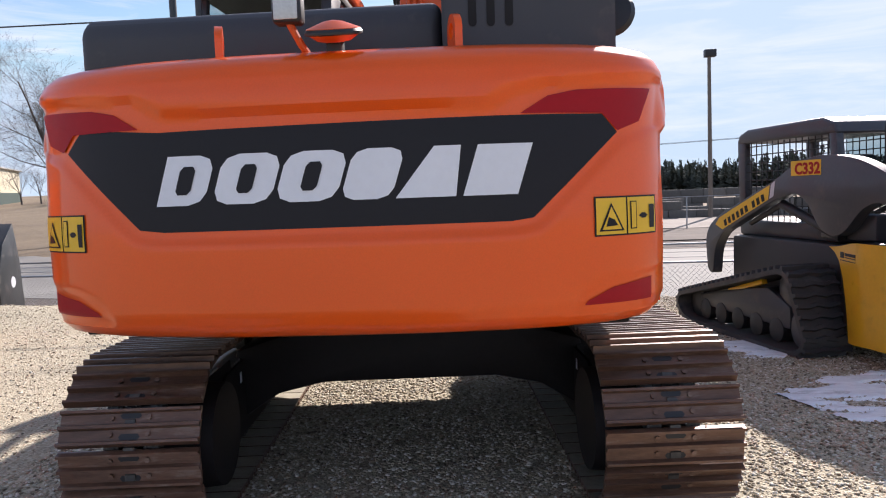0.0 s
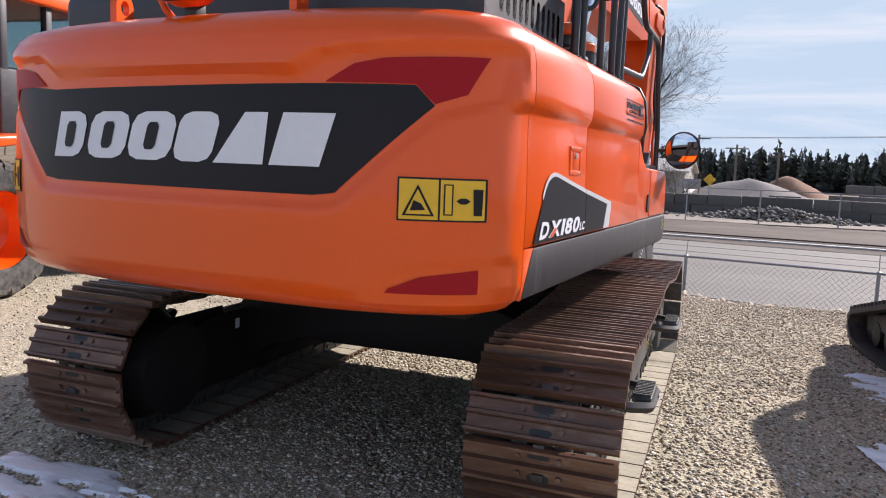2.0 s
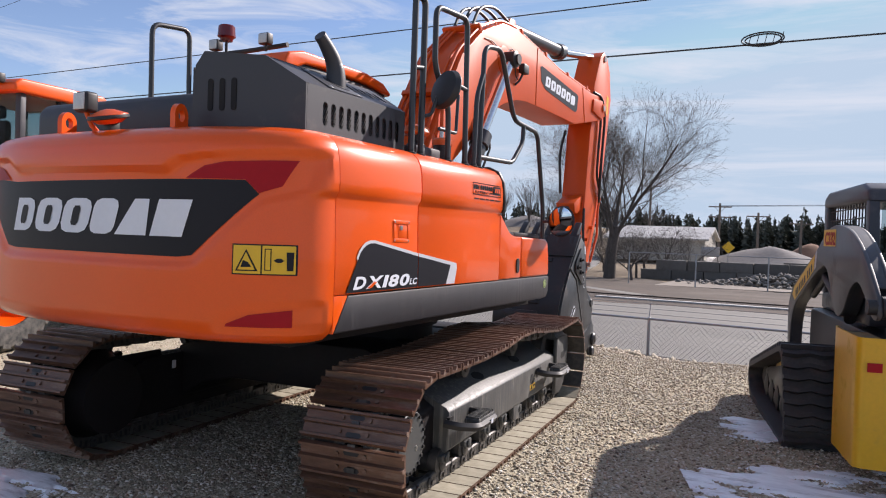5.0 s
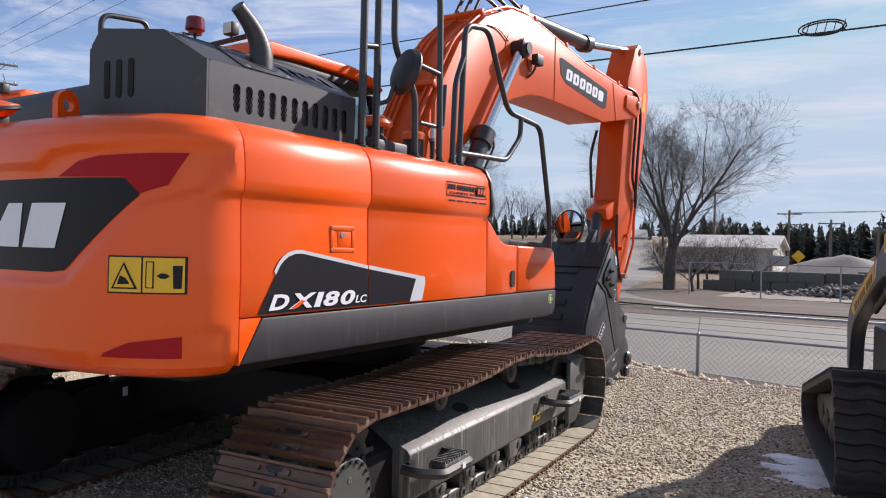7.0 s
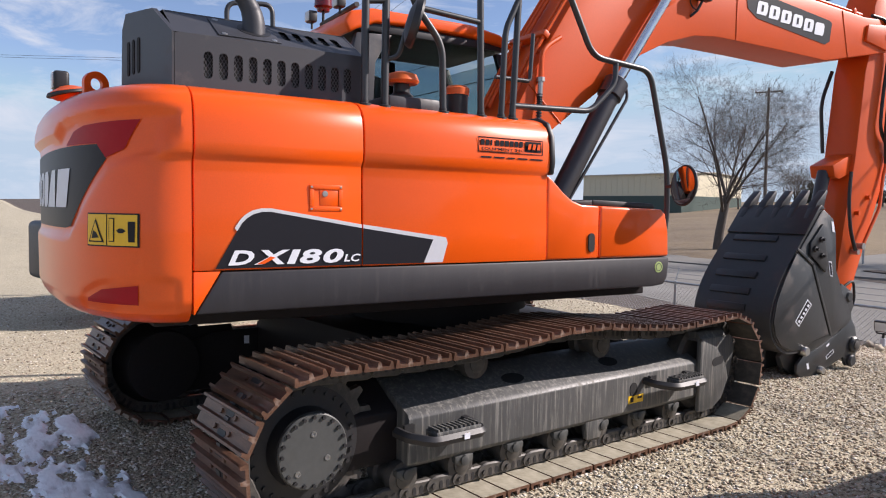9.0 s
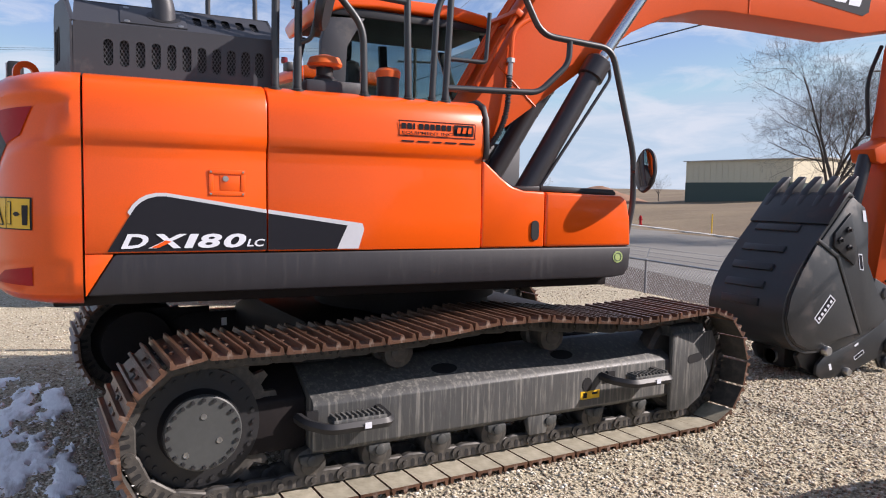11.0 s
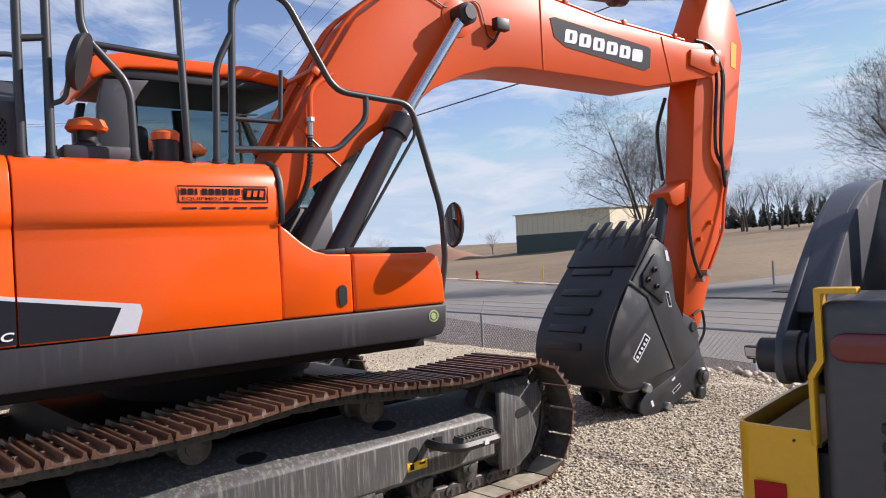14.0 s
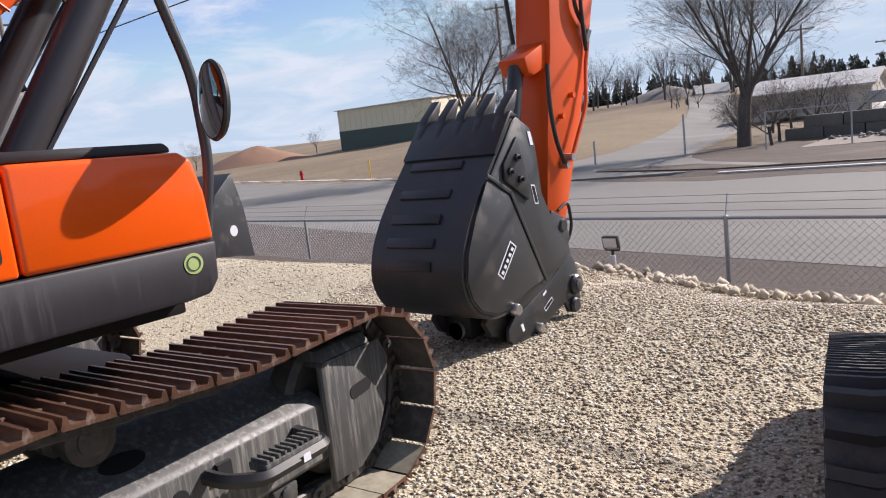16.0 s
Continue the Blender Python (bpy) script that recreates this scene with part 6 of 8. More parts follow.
def inward(pts, d):
    n = len(pts)
    out = []
    for i in range(n):
        p, q = Vector(pts[i - 1]), Vector(pts[(i + 1) % n])
        t = (q - p).normalized()
        out.append((pts[i][0] - t.y * d, pts[i][1] + t.x * d))
    return out


def band(outer, inner, x0, x1):
    bm = bmesh.new()
    n = len(outer)
    ring = [[bm.verts.new((x, p[0], p[1])) for p in pts] for pts, x in ((outer, x0), (outer, x1), (inner, x1), (inner, x0))]
    for a in range(4):
        p, q = ring[a], ring[(a + 1) % 4]
        for i in range(n):
            bm.faces.new((p[i], p[(i + 1) % n], q[(i + 1) % n], q[i]))
    bmesh.ops.recalc_face_normals(bm, faces=bm.faces)
    return bm


def lug_mesh():
    """A rubber tread bar with a zig in it: x across, y along, z outwards."""
    bm = prism([(-0.225, -0.020), (-0.12, -0.034), (-0.03, -0.008), (0.07, -0.034), (0.16, -0.010), (0.225, -0.022), (0.225, 0.016), (0.16, 0.030), (0.07, 0.006), (-0.03, 0.032), (-0.12, 0.006), (-0.225, 0.020)], "z", -0.004, 0.034)
    for v in bm.verts:
        if v.co.z > 0:
            v.co.y *= 0.75
            v.co.x *= 0.98
    return mesh_of("tread_lug", bm, RUBBER)


LUG = lug_mesh()
outer = dense(TRACK_OUT, 0.05)
for x0 in (-0.07, 1.62):
    rt = part("rubber_track", band(outer, inward(outer, 0.045), x0, x0 + 0.45), RUBBER, NH, "black rubber track with zigzag lugs")
    n = len(outer)
    length = [math.dist(outer[i], outer[(i + 1) % n]) for i in range(n)]
    total, count, d, i = sum(length), 56, 0.0, 0
    for k in range(count):
        want = total * k / count
        while d + length[i] < want:
            d += length[i]
            i += 1
        f = (want - d) / length[i]
        p, q = outer[i], outer[(i + 1) % n]
        ang = math.atan2(q[1] - p[1], q[0] - p[0])
        m = Matrix.Translation((x0 + 0.225, p[0] + (q[0] - p[0]) * f, p[1] + (q[1] - p[1]) * f)) @ Matrix.Rotation(ang + math.pi, 4, "X")
        piece("tread_lug", LUG, rt, m)
    xo = x0 + 0.10 if x0 < 0 else x0 + 0.35
    s = -1 if x0 < 0 else 1
    part("roller_frame", prism([(0.35, 0.20), (1.95, 0.20), (2.05, 0.30), (1.8, 0.36), (1.0, 0.50), (0.7, 0.54), (0.35, 0.40)], "x", x0 + 0.13, x0 + 0.32, 0.02), ARM_GREY, NH, "grey roller frame")
    for f in (0.55, 0.88, 1.21, 1.54, 1.86):
        part("track_roller", lathe([(0.04, -0.12), (0.11, -0.10), (0.11, 0.10), (0.04, 0.12)], (x0 + 0.225, f, 0.165), (1, 0, 0), 20), BLACK, NH)
    part("front_idler", lathe([(0.05, -0.11), (0.165, -0.08), (0.165, 0.08), (0.05, 0.11)], (x0 + 0.225, 2.06, 0.22), (1, 0, 0), 24), BLACK, NH)
    part("rear_idler", lathe([(0.05, -0.11), (0.17, -0.08), (0.17, 0.08), (0.05, 0.11)], (x0 + 0.225, 0.19, 0.22), (1, 0, 0), 24), ARM_GREY, NH)
    part("drive_sprocket", lathe([(0.06, -0.09), (0.21, -0.05), (0.22, 0.05), (0.06, 0.12)], (x0 + 0.225, 0.37, 0.53), (1, 0, 0), 18), ARM_GREY, NH, "grey drive sprocket")
    part("sprocket_ring", prism([(0.8, 0.56), (1.4, 0.40), (1.42, 0.44), (0.82, 0.60)], "x", x0 + 0.14, x0 + 0.20, 0.004), YELLOW, NH, "yellow toothed guard")
part("chassis", box(0.45, -0.62, 0.25, 1.55, 2.0, 0.95, 0.03), BLACK, NH, "black chassis")
POD_FRONT = [(-0.17, 0.17), (-0.14, 0.40), (-0.06, 0.68), (0.02, 0.84), (0.10, 0.91), (0.17, 0.945)]


def pod_mesh(flip):
    """The wrapped sheet of a rear pod: a flank that draws in towards the front, a round corner and the back."""
    bm = bmesh.new()
    rows = []
    for j in range(13):
        q = j / 12 * (len(POD_FRONT) - 1)
        k = min(int(q), len(POD_FRONT) - 2)
        f0 = POD_FRONT[k][0] + (POD_FRONT[k + 1][0] - POD_FRONT[k][0]) * (q - k)
        z0 = POD_FRONT[k][1] + (POD_FRONT[k + 1][1] - POD_FRONT[k][1]) * (q - k)
        zr = 0.19 + (1.005 - 0.19) * (z0 - 0.17) / 0.775
        row = []
        for i in range(15):
            f = f0 + (-0.95 - f0) * i / 14
            w = smooth(0, 0.45, i / 14)
            row.append((0.182 + 0.125 * smooth(-0.45, 0.16, f), f, z0 + (zr - z0) * w))
        for a in (18, 36, 54, 72, 90):
            row.append((0.232 - 0.05 * math.cos(radians(a)), -0.95 - 0.05 * math.sin(radians(a)), zr))
        row += [(0.32, -1.012, zr), (0.40, -1.015, zr)]
        rows.append([bm.verts.new((2.0 - p[0] if flip else p[0], p[1], p[2])) for p in row])
    for a, b in zip(rows, rows[1:]):
        for i in range(len(a) - 1):
            bm.faces.new((a[i], a[i + 1], b[i + 1], b[i]))
    bmesh.ops.recalc_face_normals(bm, faces=bm.faces)
    bmesh.ops.solidify(bm, geom=bm.faces[:], thickness=-0.012 if flip else 0.012)
    bmesh.ops.recalc_face_normals(bm, faces=bm.faces)
    return bm


for flip in (False, True):
    def fx(u):
        return 2.0 - u if flip else u
    sp_ = part("side_pod", pod_mesh(flip), YELLOW, NH, "yellow sheet steel rear pod with dealer label")
    part("pod_top", box(fx(0.222), -0.985, 0.955, fx(0.405), -0.30, 0.967), TRAY, sp_, "dusty ochre tray")
    part("pod_tank", box(fx(0.325), -0.96, 0.20, fx(0.45), 0.05, 0.94, 0.02), BLACK, sp_)
    part("pod_reflector", box(fx(0.235), -1.020, 0.795, fx(0.318), -1.0125, 0.852), RED_FILM, sp_, "red reflector")
    part("pod_bolt", lathe([(0.004, 0), (0.004, 0.004), (0, 0.005)], (fx(0.345), -1.014, 0.975), (0, -1, 0), 8), BLACK, sp_)
    for f, z in ((-0.06, 0.56), (-0.04, 0.62), (-0.15, 0.26)):
        part("pod_bolt", lathe([(0.010, 0), (0.010, 0.012), (0, 0.013)], (fx(0.182 + 0.125 * smooth(-0.45, 0.16, f)), f, z), (1 if flip else -1, 0, 0), 8), BLACK, sp_)
    if not flip:
        for f0, f1, z0, z1 in ((-0.30, -0.10, 0.885, 0.910), (-0.08, -0.01, 0.865, 0.915), (-0.30, -0.10, 0.868, 0.876), (-0.30, -0.01, 0.842, 0.849)):
            a, b = (0.182 + 0.125 * smooth(-0.45, 0.16, f) - 0.003 for f in (f0, f1))
            part("dealer_bar", prism([(a, f0), (b, f1), (b + 0.003, f1), (a + 0.003, f0)], "z", z0, z1), DECAL_BLACK, sp_)
RD = part("rear_door", box(0.425, -1.03, 0.34, 1.575, -0.62, 1.355, 0.03, 3), ARM_GREY, NH, "dark grey rear engine door with louvres")
part("rear_hood", prism([(-1.0, 1.34), (-1.0, 1.44), (-0.9, 1.47), (-0.2, 1.50), (-0.2, 1.34)], "x", 0.58, 1.42, 0.03, 3), ARM_GREY, NH, "dark grey engine hood")
part("hood_handle", rod((0.70, -0.9, 1.46), (0.70, -0.9, 1.53), 0.014, 10), STEEL, NH)
for k in range(14):
    part("louvre", box(0.56, -1.046, 0.40 + 0.048 * k, 1.44, -1.026, 0.425 + 0.048 * k, 0.004), BLACK, RD)
for x in (0.48, 1.32):
    tl = part("tail_lamp", moved(prism(stadium(0, 0, 0.075, 0.20), "x", -0.012, 0.012, 0.006), Matrix.Translation((x + 0.07, -1.035, 1.235)) @ Matrix.Rotation(radians(90), 4, "Z") @ Matrix.Rotation(radians(90), 4, "X")), RED_LENS, RD, "red tail lamp")
part("corner_trim", join(box(0.392, -1.030, 0.97, 0.406, -0.98, 1.16, 0.004), prism([(0.392, 1.15), (0.418, 1.20), (0.418, 1.385), (0.434, 1.385), (0.434, 1.195), (0.408, 1.15)], "y", -1.035, -0.98), box(0.418, -1.035, 1.372, 0.52, -0.98, 1.388, 0.004)), YELLOW, NH, "yellow corner trim")
ARM_OUT = [(-0.96, 1.12), (-0.98, 1.18), (-0.95, 1.25), (-0.76, 1.40), (-0.50, 1.57), (-0.2, 1.69), (0.1, 1.73), (0.35, 1.735), (0.62, 1.685), (0.95, 1.53), (2.02, 1.17), (2.22, 1.05), (2.30, 0.90), (2.26, 0.55), (2.14, 0.50), (2.10, 0.80), (1.95, 0.98), (1.0, 1.33), (0.62, 1.42), (0.42, 1.30), (0.30, 1.10), (0.10, 1.02), (-0.05, 1.08), (-0.25, 1.28), (-0.46, 1.34), (-0.64, 1.24), (-0.80, 1.13), (-0.89, 1.10)]
ARM_MID = [(-0.85, 1.305), (-0.755, 1.395)] + ARM_OUT[4:24] + [(-0.46, 1.345), (-0.64, 1.245), (-0.76, 1.18), (-0.80, 1.20), (-0.80, 1.29)]
ARM_OUT, ARM_MID = dense(ARM_OUT, 9.0), dense(ARM_MID, 9.0)
for x0, x1 in ((0.29, 0.405), (1.595, 1.71)):
    la = part("lift_arm", join(prism(ARM_OUT, "x", x0, x0 + 0.03, 0.008), prism(ARM_OUT, "x", x1 - 0.03, x1, 0.008), prism(ARM_MID, "x", x0 + 0.026, x1 - 0.026, 0.0)), ARM_GREY, NH, "dark grey lift arm with yellow decal")
    part("arm_pivot_pin", lathe([(0.0, -0.03), (0.045, -0.03), (0.05, -0.025), (0.05, 0.045), (0.074, 0.05), (0.074, 0.085), (0.066, 0.09), (0.066, 0.105), (0.05, 0.11), (0.05, 0.16), (0, 0.16)], (x0 - 0.02, -0.92, 1.19), (1, 0, 0), 24), BLACK, la, "black pivot pin and bush")
    if x0 < 1:
        xs = x0 - 0.002
        side = [(1.02, 1.49), (1.98, 1.15), (2.07, 1.07), (1.92, 1.02), (1.05, 1.345)]
        bm = bmesh.new()
        bm.faces.new([bm.verts.new((xs, f, z)) for f, z in side])
        part("arm_decal", bm, DECAL_YELLOW, la, "yellow arm decal")
        bm = bmesh.new()
        bm.faces.new([bm.verts.new((xs, f, z)) for f, z in [(0.93, 1.53), (1.0, 1.495), (1.03, 1.35), (0.96, 1.38)]])
        part("arm_chevron", bm, DECAL_GREY, la)
        for k in range(9):
            f = 1.14 + 0.083 * k + (0.05 if k > 2 else 0)
            z = 1.362 - 0.37 * (f - 1.14)
            part("maker_bar", moved(box(xs - 0.002, -0.026, -0.035, xs - 0.0005, 0.026, 0.035), Matrix.Translation((0, f, z)) @ Matrix.Rotation(radians(-20), 4, "X")), DECAL_BLACK, la)
        num = fit_width(lettering("C332", 0.10, 0.002, 0.05), 0.36)
        part("model_number", moved(num, Matrix.Translation((xs - 0.002, 0.62, 1.58)) @ Matrix.Rotation(radians(-90), 4, "Z")), RED_FILM, la)
        bm = bmesh.new()
        bm.faces.new([bm.verts.new((xs, f, z)) for f, z in [(0.68, 1.565), (0.68, 1.70), (0.25, 1.70), (0.25, 1.565)]])
        part("number_field", bm, DECAL_YELLOW, la)
    part("lift_cylinder", join(rod((x0 + 0.09, 0.1, 1.02), (x0 + 0.09, 0.95, 1.30), 0.045, 14), rod((x0 + 0.09, 0.95, 1.30), (x0 + 0.09, 1.5, 1.10), 0.028, 12)), BLACK, NH, "black lift cylinder")
part("valve_box", box(0.42, -0.25, 1.0, 0.60, 0.45, 1.22, 0.02), ARM_GREY, NH)
CABN = part("cab_frame", join(
    box(0.55, 0.30, 0.95, 1.45, 2.02, 1.12, 0.03),
    prism([(2.02, 1.1), (2.06, 1.98), (1.98, 2.06), (1.92, 2.0), (1.90, 1.1)], "x", 0.55, 0.63, 0.015), prism([(2.02, 1.1), (2.06, 1.98), (1.98, 2.06), (1.92, 2.0), (1.90, 1.1)], "x", 1.37, 1.45, 0.015),
    prism([(0.32, 1.1), (0.42, 1.95), (0.52, 1.95), (0.46, 1.1)], "x", 0.55, 0.63, 0.015), prism([(0.32, 1.1), (0.42, 1.95), (0.52, 1.95), (0.46, 1.1)], "x", 1.37, 1.45, 0.015),
    prism([(0.40, 1.93), (0.44, 2.03), (0.60, 2.09), (1.85, 2.09), (2.02, 2.04), (2.04, 1.94)], "x", 0.54, 1.46, 0.03, 3)), ARM_GREY, NH, "dark rounded cab frame")
for x in (0.585, 1.415):
    bars = None
    for k in range(14):
        b = rod((x, 0.56 + 0.098 * k, 1.12), (x, 0.56 + 0.098 * k, 1.94), 0.006, 6)
        bars = b if bars is None else join(bars, b)
    for k in range(9):
        bars = join(bars, rod((x, 0.46, 1.18 + 0.09 * k), (x, 1.95, 1.18 + 0.09 * k), 0.006, 6))
    part("side_screen", bars, BLACK, CABN, "black mesh side screen")
o = part("rear_window", box(0.64, 0.40, 1.25, 1.36, 0.408, 1.92), GLASS, CABN, "tinted rear glass")
part("seat", join(box(0.75, 0.8, 1.12, 1.25, 1.25, 1.25, 0.04), box(0.78, 0.72, 1.2, 1.22, 0.86, 1.75, 0.05)), BLACK, CABN, "black seat")
part("exhaust_stack", tube([(0.75, 0.0, 1.45), (0.75, 0.0, 1.95), (0.75, -0.04, 2.12)], 0.045, 14, 0.1), BLACK, NH, "black exhaust stack")

# ---- wheel loader beside the excavator ----
WLM = Matrix.Translation((-5.0, 0.25, 0)) @ Matrix.Rotation(radians(10.0), 4, "Z")
WL = thing("wheel_loader", "orange wheel loader with dark cab and dusty tyres", "wheel loader", WLM)


def tyre_mesh(r, w):
    t = lathe([(r * 0.56, -w * 0.44), (r * 0.66, -w * 0.5), (r * 0.88, -w * 0.49), (r * 0.95, -w * 0.42), (r * 0.965, -w * 0.3), (r * 0.965, w * 0.3), (r * 0.95, w * 0.42), (r * 0.88, w * 0.49), (r * 0.66, w * 0.5), (r * 0.56, w * 0.44), (r * 0.56, -w * 0.44)], (0, 0, 0), (1, 0, 0), 48, False)
    return mesh_of("tyre", t, TYRE)


def block_mesh(r, w):
    """One tread block, at the tyre's top."""
    bm = prism([(-w * 0.5, -0.03), (-w * 0.28, -0.075), (-w * 0.02, -0.05), (-w * 0.02, 0.05), (-w * 0.30, 0.03), (-w * 0.5, 0.075)], "z", r * 0.93, r * 1.0)
    for v in bm.verts:
        if v.co.x < -w * 0.45:
            v.co.z -= 0.06
    return mesh_of("tread_block", bm, TYRE)


T_ME, B_ME = tyre_mesh(0.71, 0.52), block_mesh(0.71, 0.52)
for x, y in ((-0.26, 0.0), (-2.0, 0.0), (-0.26, 2.9), (-2.0, 2.9)):
    wh = part("wheel", lathe([(0.0, -0.10), (0.16, -0.10), (0.18, -0.06), (0.30, -0.02), (0.36, 0.10), (0.40, 0.21), (0.42, 0.22), (0.42, -0.22), (0.2, -0.2), (0.0, -0.2)], (x, y, 0.71), (1 if x > -1 else -1, 0, 0), 36), ORANGE, WL, "orange wheel rim")
    ty = piece("tyre", T_ME, wh, Matrix.Translation((x, y, 0.71)))
    tagged(ty, "dusty deep tread tyre")
    for k in range(24):
        for side in (0, math.pi):
            piece("tread_block", B_ME, wh, Matrix.Translation((x, y, 0.71)) @ Matrix.Rotation(2 * math.pi * (k + (0.5 if side else 0)) / 24, 4, "X") @ Matrix.Rotation(side, 4, "Z"))
part("rear_body", prism([(-1.75, 0.75), (-1.80, 1.3), (-1.70, 2.18), (-1.5, 2.28), (0.45, 2.34), (0.55, 2.28), (0.55, 0.75)], "x", -1.92, -0.86, 0.05, 3), ORANGE, WL, "orange engine hood")
part("hood_band", prism([(-1.2, 1.94), (-1.2, 2.10), (0.18, 2.15), (0.05, 1.94), (-0.1, 1.90)], "x", -0.855, -0.852), DECAL_BLACK, WL, "charcoal film with pale edge")
part("hood_band", prism([(0.05, 1.94), (0.18, 2.15), (0.42, 2.17), (0.22, 1.98), (0.05, 1.90), (-0.9, 1.84), (-0.9, 1.88), (-0.1, 1.90)], "x", -0.855, -0.852), DECAL_GREY, WL)
num = fit_width(lettering("220", 0.10), 0.33)
part("model_number", moved(num, Matrix.Translation((-0.849, -0.38, 1.985)) @ TO_SIDE), DECAL_WHITE, WL)
part("hood_rail", tube([(-1.0, 0.0, 2.33), (-1.0, 0.02, 2.42), (-1.0, 0.45, 2.43), (-1.0, 0.47, 2.33)], 0.02, 8, 0.04), ORANGE, WL)
part("rear_fender", prism([(-0.98, 0.70), (-0.98, 1.10), (-0.85, 1.45), (-0.55, 1.62), (0.62, 1.70), (0.66, 1.62), (0.30, 1.58), (-0.30, 1.50), (-0.62, 1.28), (-0.74, 1.0), (-0.76, 0.70)], "x", -0.88, -0.02, 0.03, 3), ORANGE, WL, "orange rear fender")
part("tail_light_box", box(-0.62, -1.06, 0.80, -0.10, -0.96, 1.08, 0.015), BLACK, WL, "black tail light box")
part("counterweight", box(-2.0, -2.1, 0.55, -0.7, -1.6, 1.3, 0.08, 3), CHARCOAL, WL, "dark rear counterweight")
part("frame", box(-1.8, -0.3, 0.5, -0.45, 3.2, 1.0, 0.04), CHARCOAL, WL, "dark frame")
CABL = part("cab", prism([(0.72, 1.7), (0.72, 2.42), (2.1, 2.42), (2.1, 1.7)], "x", -1.95, -0.50, 0.02), CHARCOAL, WL, "dark glazed loader cab")
for y in (0.74, 1.38, 2.0):
    for x in (-1.95, -0.59):
        part("cab_post", prism([(y, 2.40), (y, 3.22), (y + 0.09, 3.22), (y + 0.09, 2.40)], "x", x, x + 0.09, 0.01), CHARCOAL, CABL)
part("cab_roof", prism([(0.62, 3.20), (0.60, 3.30), (0.70, 3.38), (2.1, 3.40), (2.25, 3.30), (2.22, 3.20)], "x", -2.02, -0.44, 0.03, 3), ORANGE, CABL, "orange cab roof")
for nm, bmx in (("rear_window", box(-1.86, 0.76, 2.42, -0.60, 0.766, 3.2)), ("side_window", box(-0.556, 0.84, 2.42, -0.55, 2.0, 3.2)), ("side_window", box(-1.90, 0.84, 2.42, -1.894, 2.0, 3.2)), ("front_window", box(-1.86, 2.03, 2.42, -0.60, 2.036, 3.2))):
    o = part(nm, bmx, GLASS, CABL, "tinted cab glass")
    o.visible_shadow = False
part("seat", join(box(-1.45, 1.0, 2.3, -1.0, 1.5, 2.5, 0.04), box(-1.42, 0.98, 2.45, -1.03, 1.1, 2.9, 0.05), box(-1.34, 0.98, 2.92, -1.1, 1.08, 3.1, 0.04)), BLACK, CABL, "black operator seat")
part("steering_column", tube([(-1.22, 1.9, 2.3), (-1.22, 1.75, 2.75)], 0.04, 8), BLACK, CABL)
bl_ = part("beacon", lathe([(0.05, 0), (0.055, 0.03), (0.05, 0.09), (0, 0.10)], (-1.55, 0.85, 3.56), (0, 0, 1), 18), RED_LENS, WL, "red beacon on a stalk")
part("beacon_stem", rod((-1.55, 0.85, 3.38), (-1.55, 0.85, 3.57), 0.018, 8), BLACK, bl_)
for x in (-1.85, -0.68):
    part("roof_lamp", box(x - 0.09, 0.50, 3.30, x + 0.09, 0.60, 3.42, 0.015), BLACK, WL, "square roof lamp")
part("aerial", tube([(-0.9, 0.8, 3.38), (-0.98, 0.78, 3.62)], 0.006, 6), BLACK, WL)
part("cab_grab_rail", tube([(-1.98, 0.70, 2.30), (-2.02, 0.66, 2.35), (-2.02, 0.66, 3.05), (-1.98, 0.72, 3.1)], 0.016, 8, 0.04), BLACK, WL)
part("loader_frame", box(-1.7, 3.0, 0.5, -0.6, 4.2, 1.5, 0.06), CHARCOAL, WL, "dark front frame")

for o in WL.children:
    if o.name.split(".")[0] in ("cab", "beacon", "roof_lamp", "aerial", "cab_grab_rail"):
        o.location.x -= 0.28

# a loader bucket further off
LBM = Matrix.Translation((-8.06, 7.75, -0.38)) @ Matrix.Rotation(radians(14), 4, "Z")
LB = thing("loader_bucket", "dark grey loader bucket standing by the fence", "bucket", LBM)
part("bucket_shell", join(prism([(-0.9, 0.06), (-0.95, 0.7), (-0.7, 1.30), (-0.2, 1.66), (-0.16, 1.62), (-0.62, 1.24), (-0.85, 0.7), (-0.82, 0.14), (-0.6, 0.05), (0.05, 0.05), (0.1, 0.0), (-0.8, 0.0)], "x", -2.5, -0.03, 0.01)), BUCKET, LB, "dark curved shell")
part("side_plate", prism([(-0.9, 0.02), (-0.95, 0.7), (-0.7, 1.30), (-0.2, 1.66), (0.0, 1.0), (0.12, 0.02)], "x", -0.04, 0.0, 0.008), BUCKET, LB, "dark side plate")
part("maker_plate", lathe([(0.10, 0), (0.10, 0.004), (0, 0.005)], (0.0, -0.35, 0.62), (1, 0, 0), 20), DECAL_GREY, LB, "round pale maker's mark")

# ---- fence, lamp, rocks, ice ----
def fence_y(x):
    return 8.42 - 0.07 * (x - 0.5)


FENCE = thing("chain_link_fence", "low galvanised chain link fence with barbed strands", "fence")
X0, X1, PX = -17.7, 14.5, [0.5 + 2.8 * k for k in range(-6, 6)]
for x in PX:
    y = fence_y(x)
    z = ground_z(x, y) - 0.05
    po = part("post", join(rod((x, y, z), (x, y, 0.17), 0.028, 10), lathe([(0.034, 0), (0.034, 0.02), (0.0, 0.045)], (x, y, 0.165), (0, 0, 1), 10)), GALV, FENCE, "round galvanised post")
    part("barb_arm", prism([(-0.012, 0.18), (0.012, 0.18), (0.11, 0.45), (0.095, 0.45)], "x", -0.006, 0.006), GALV, po).location = (x, y, 0)
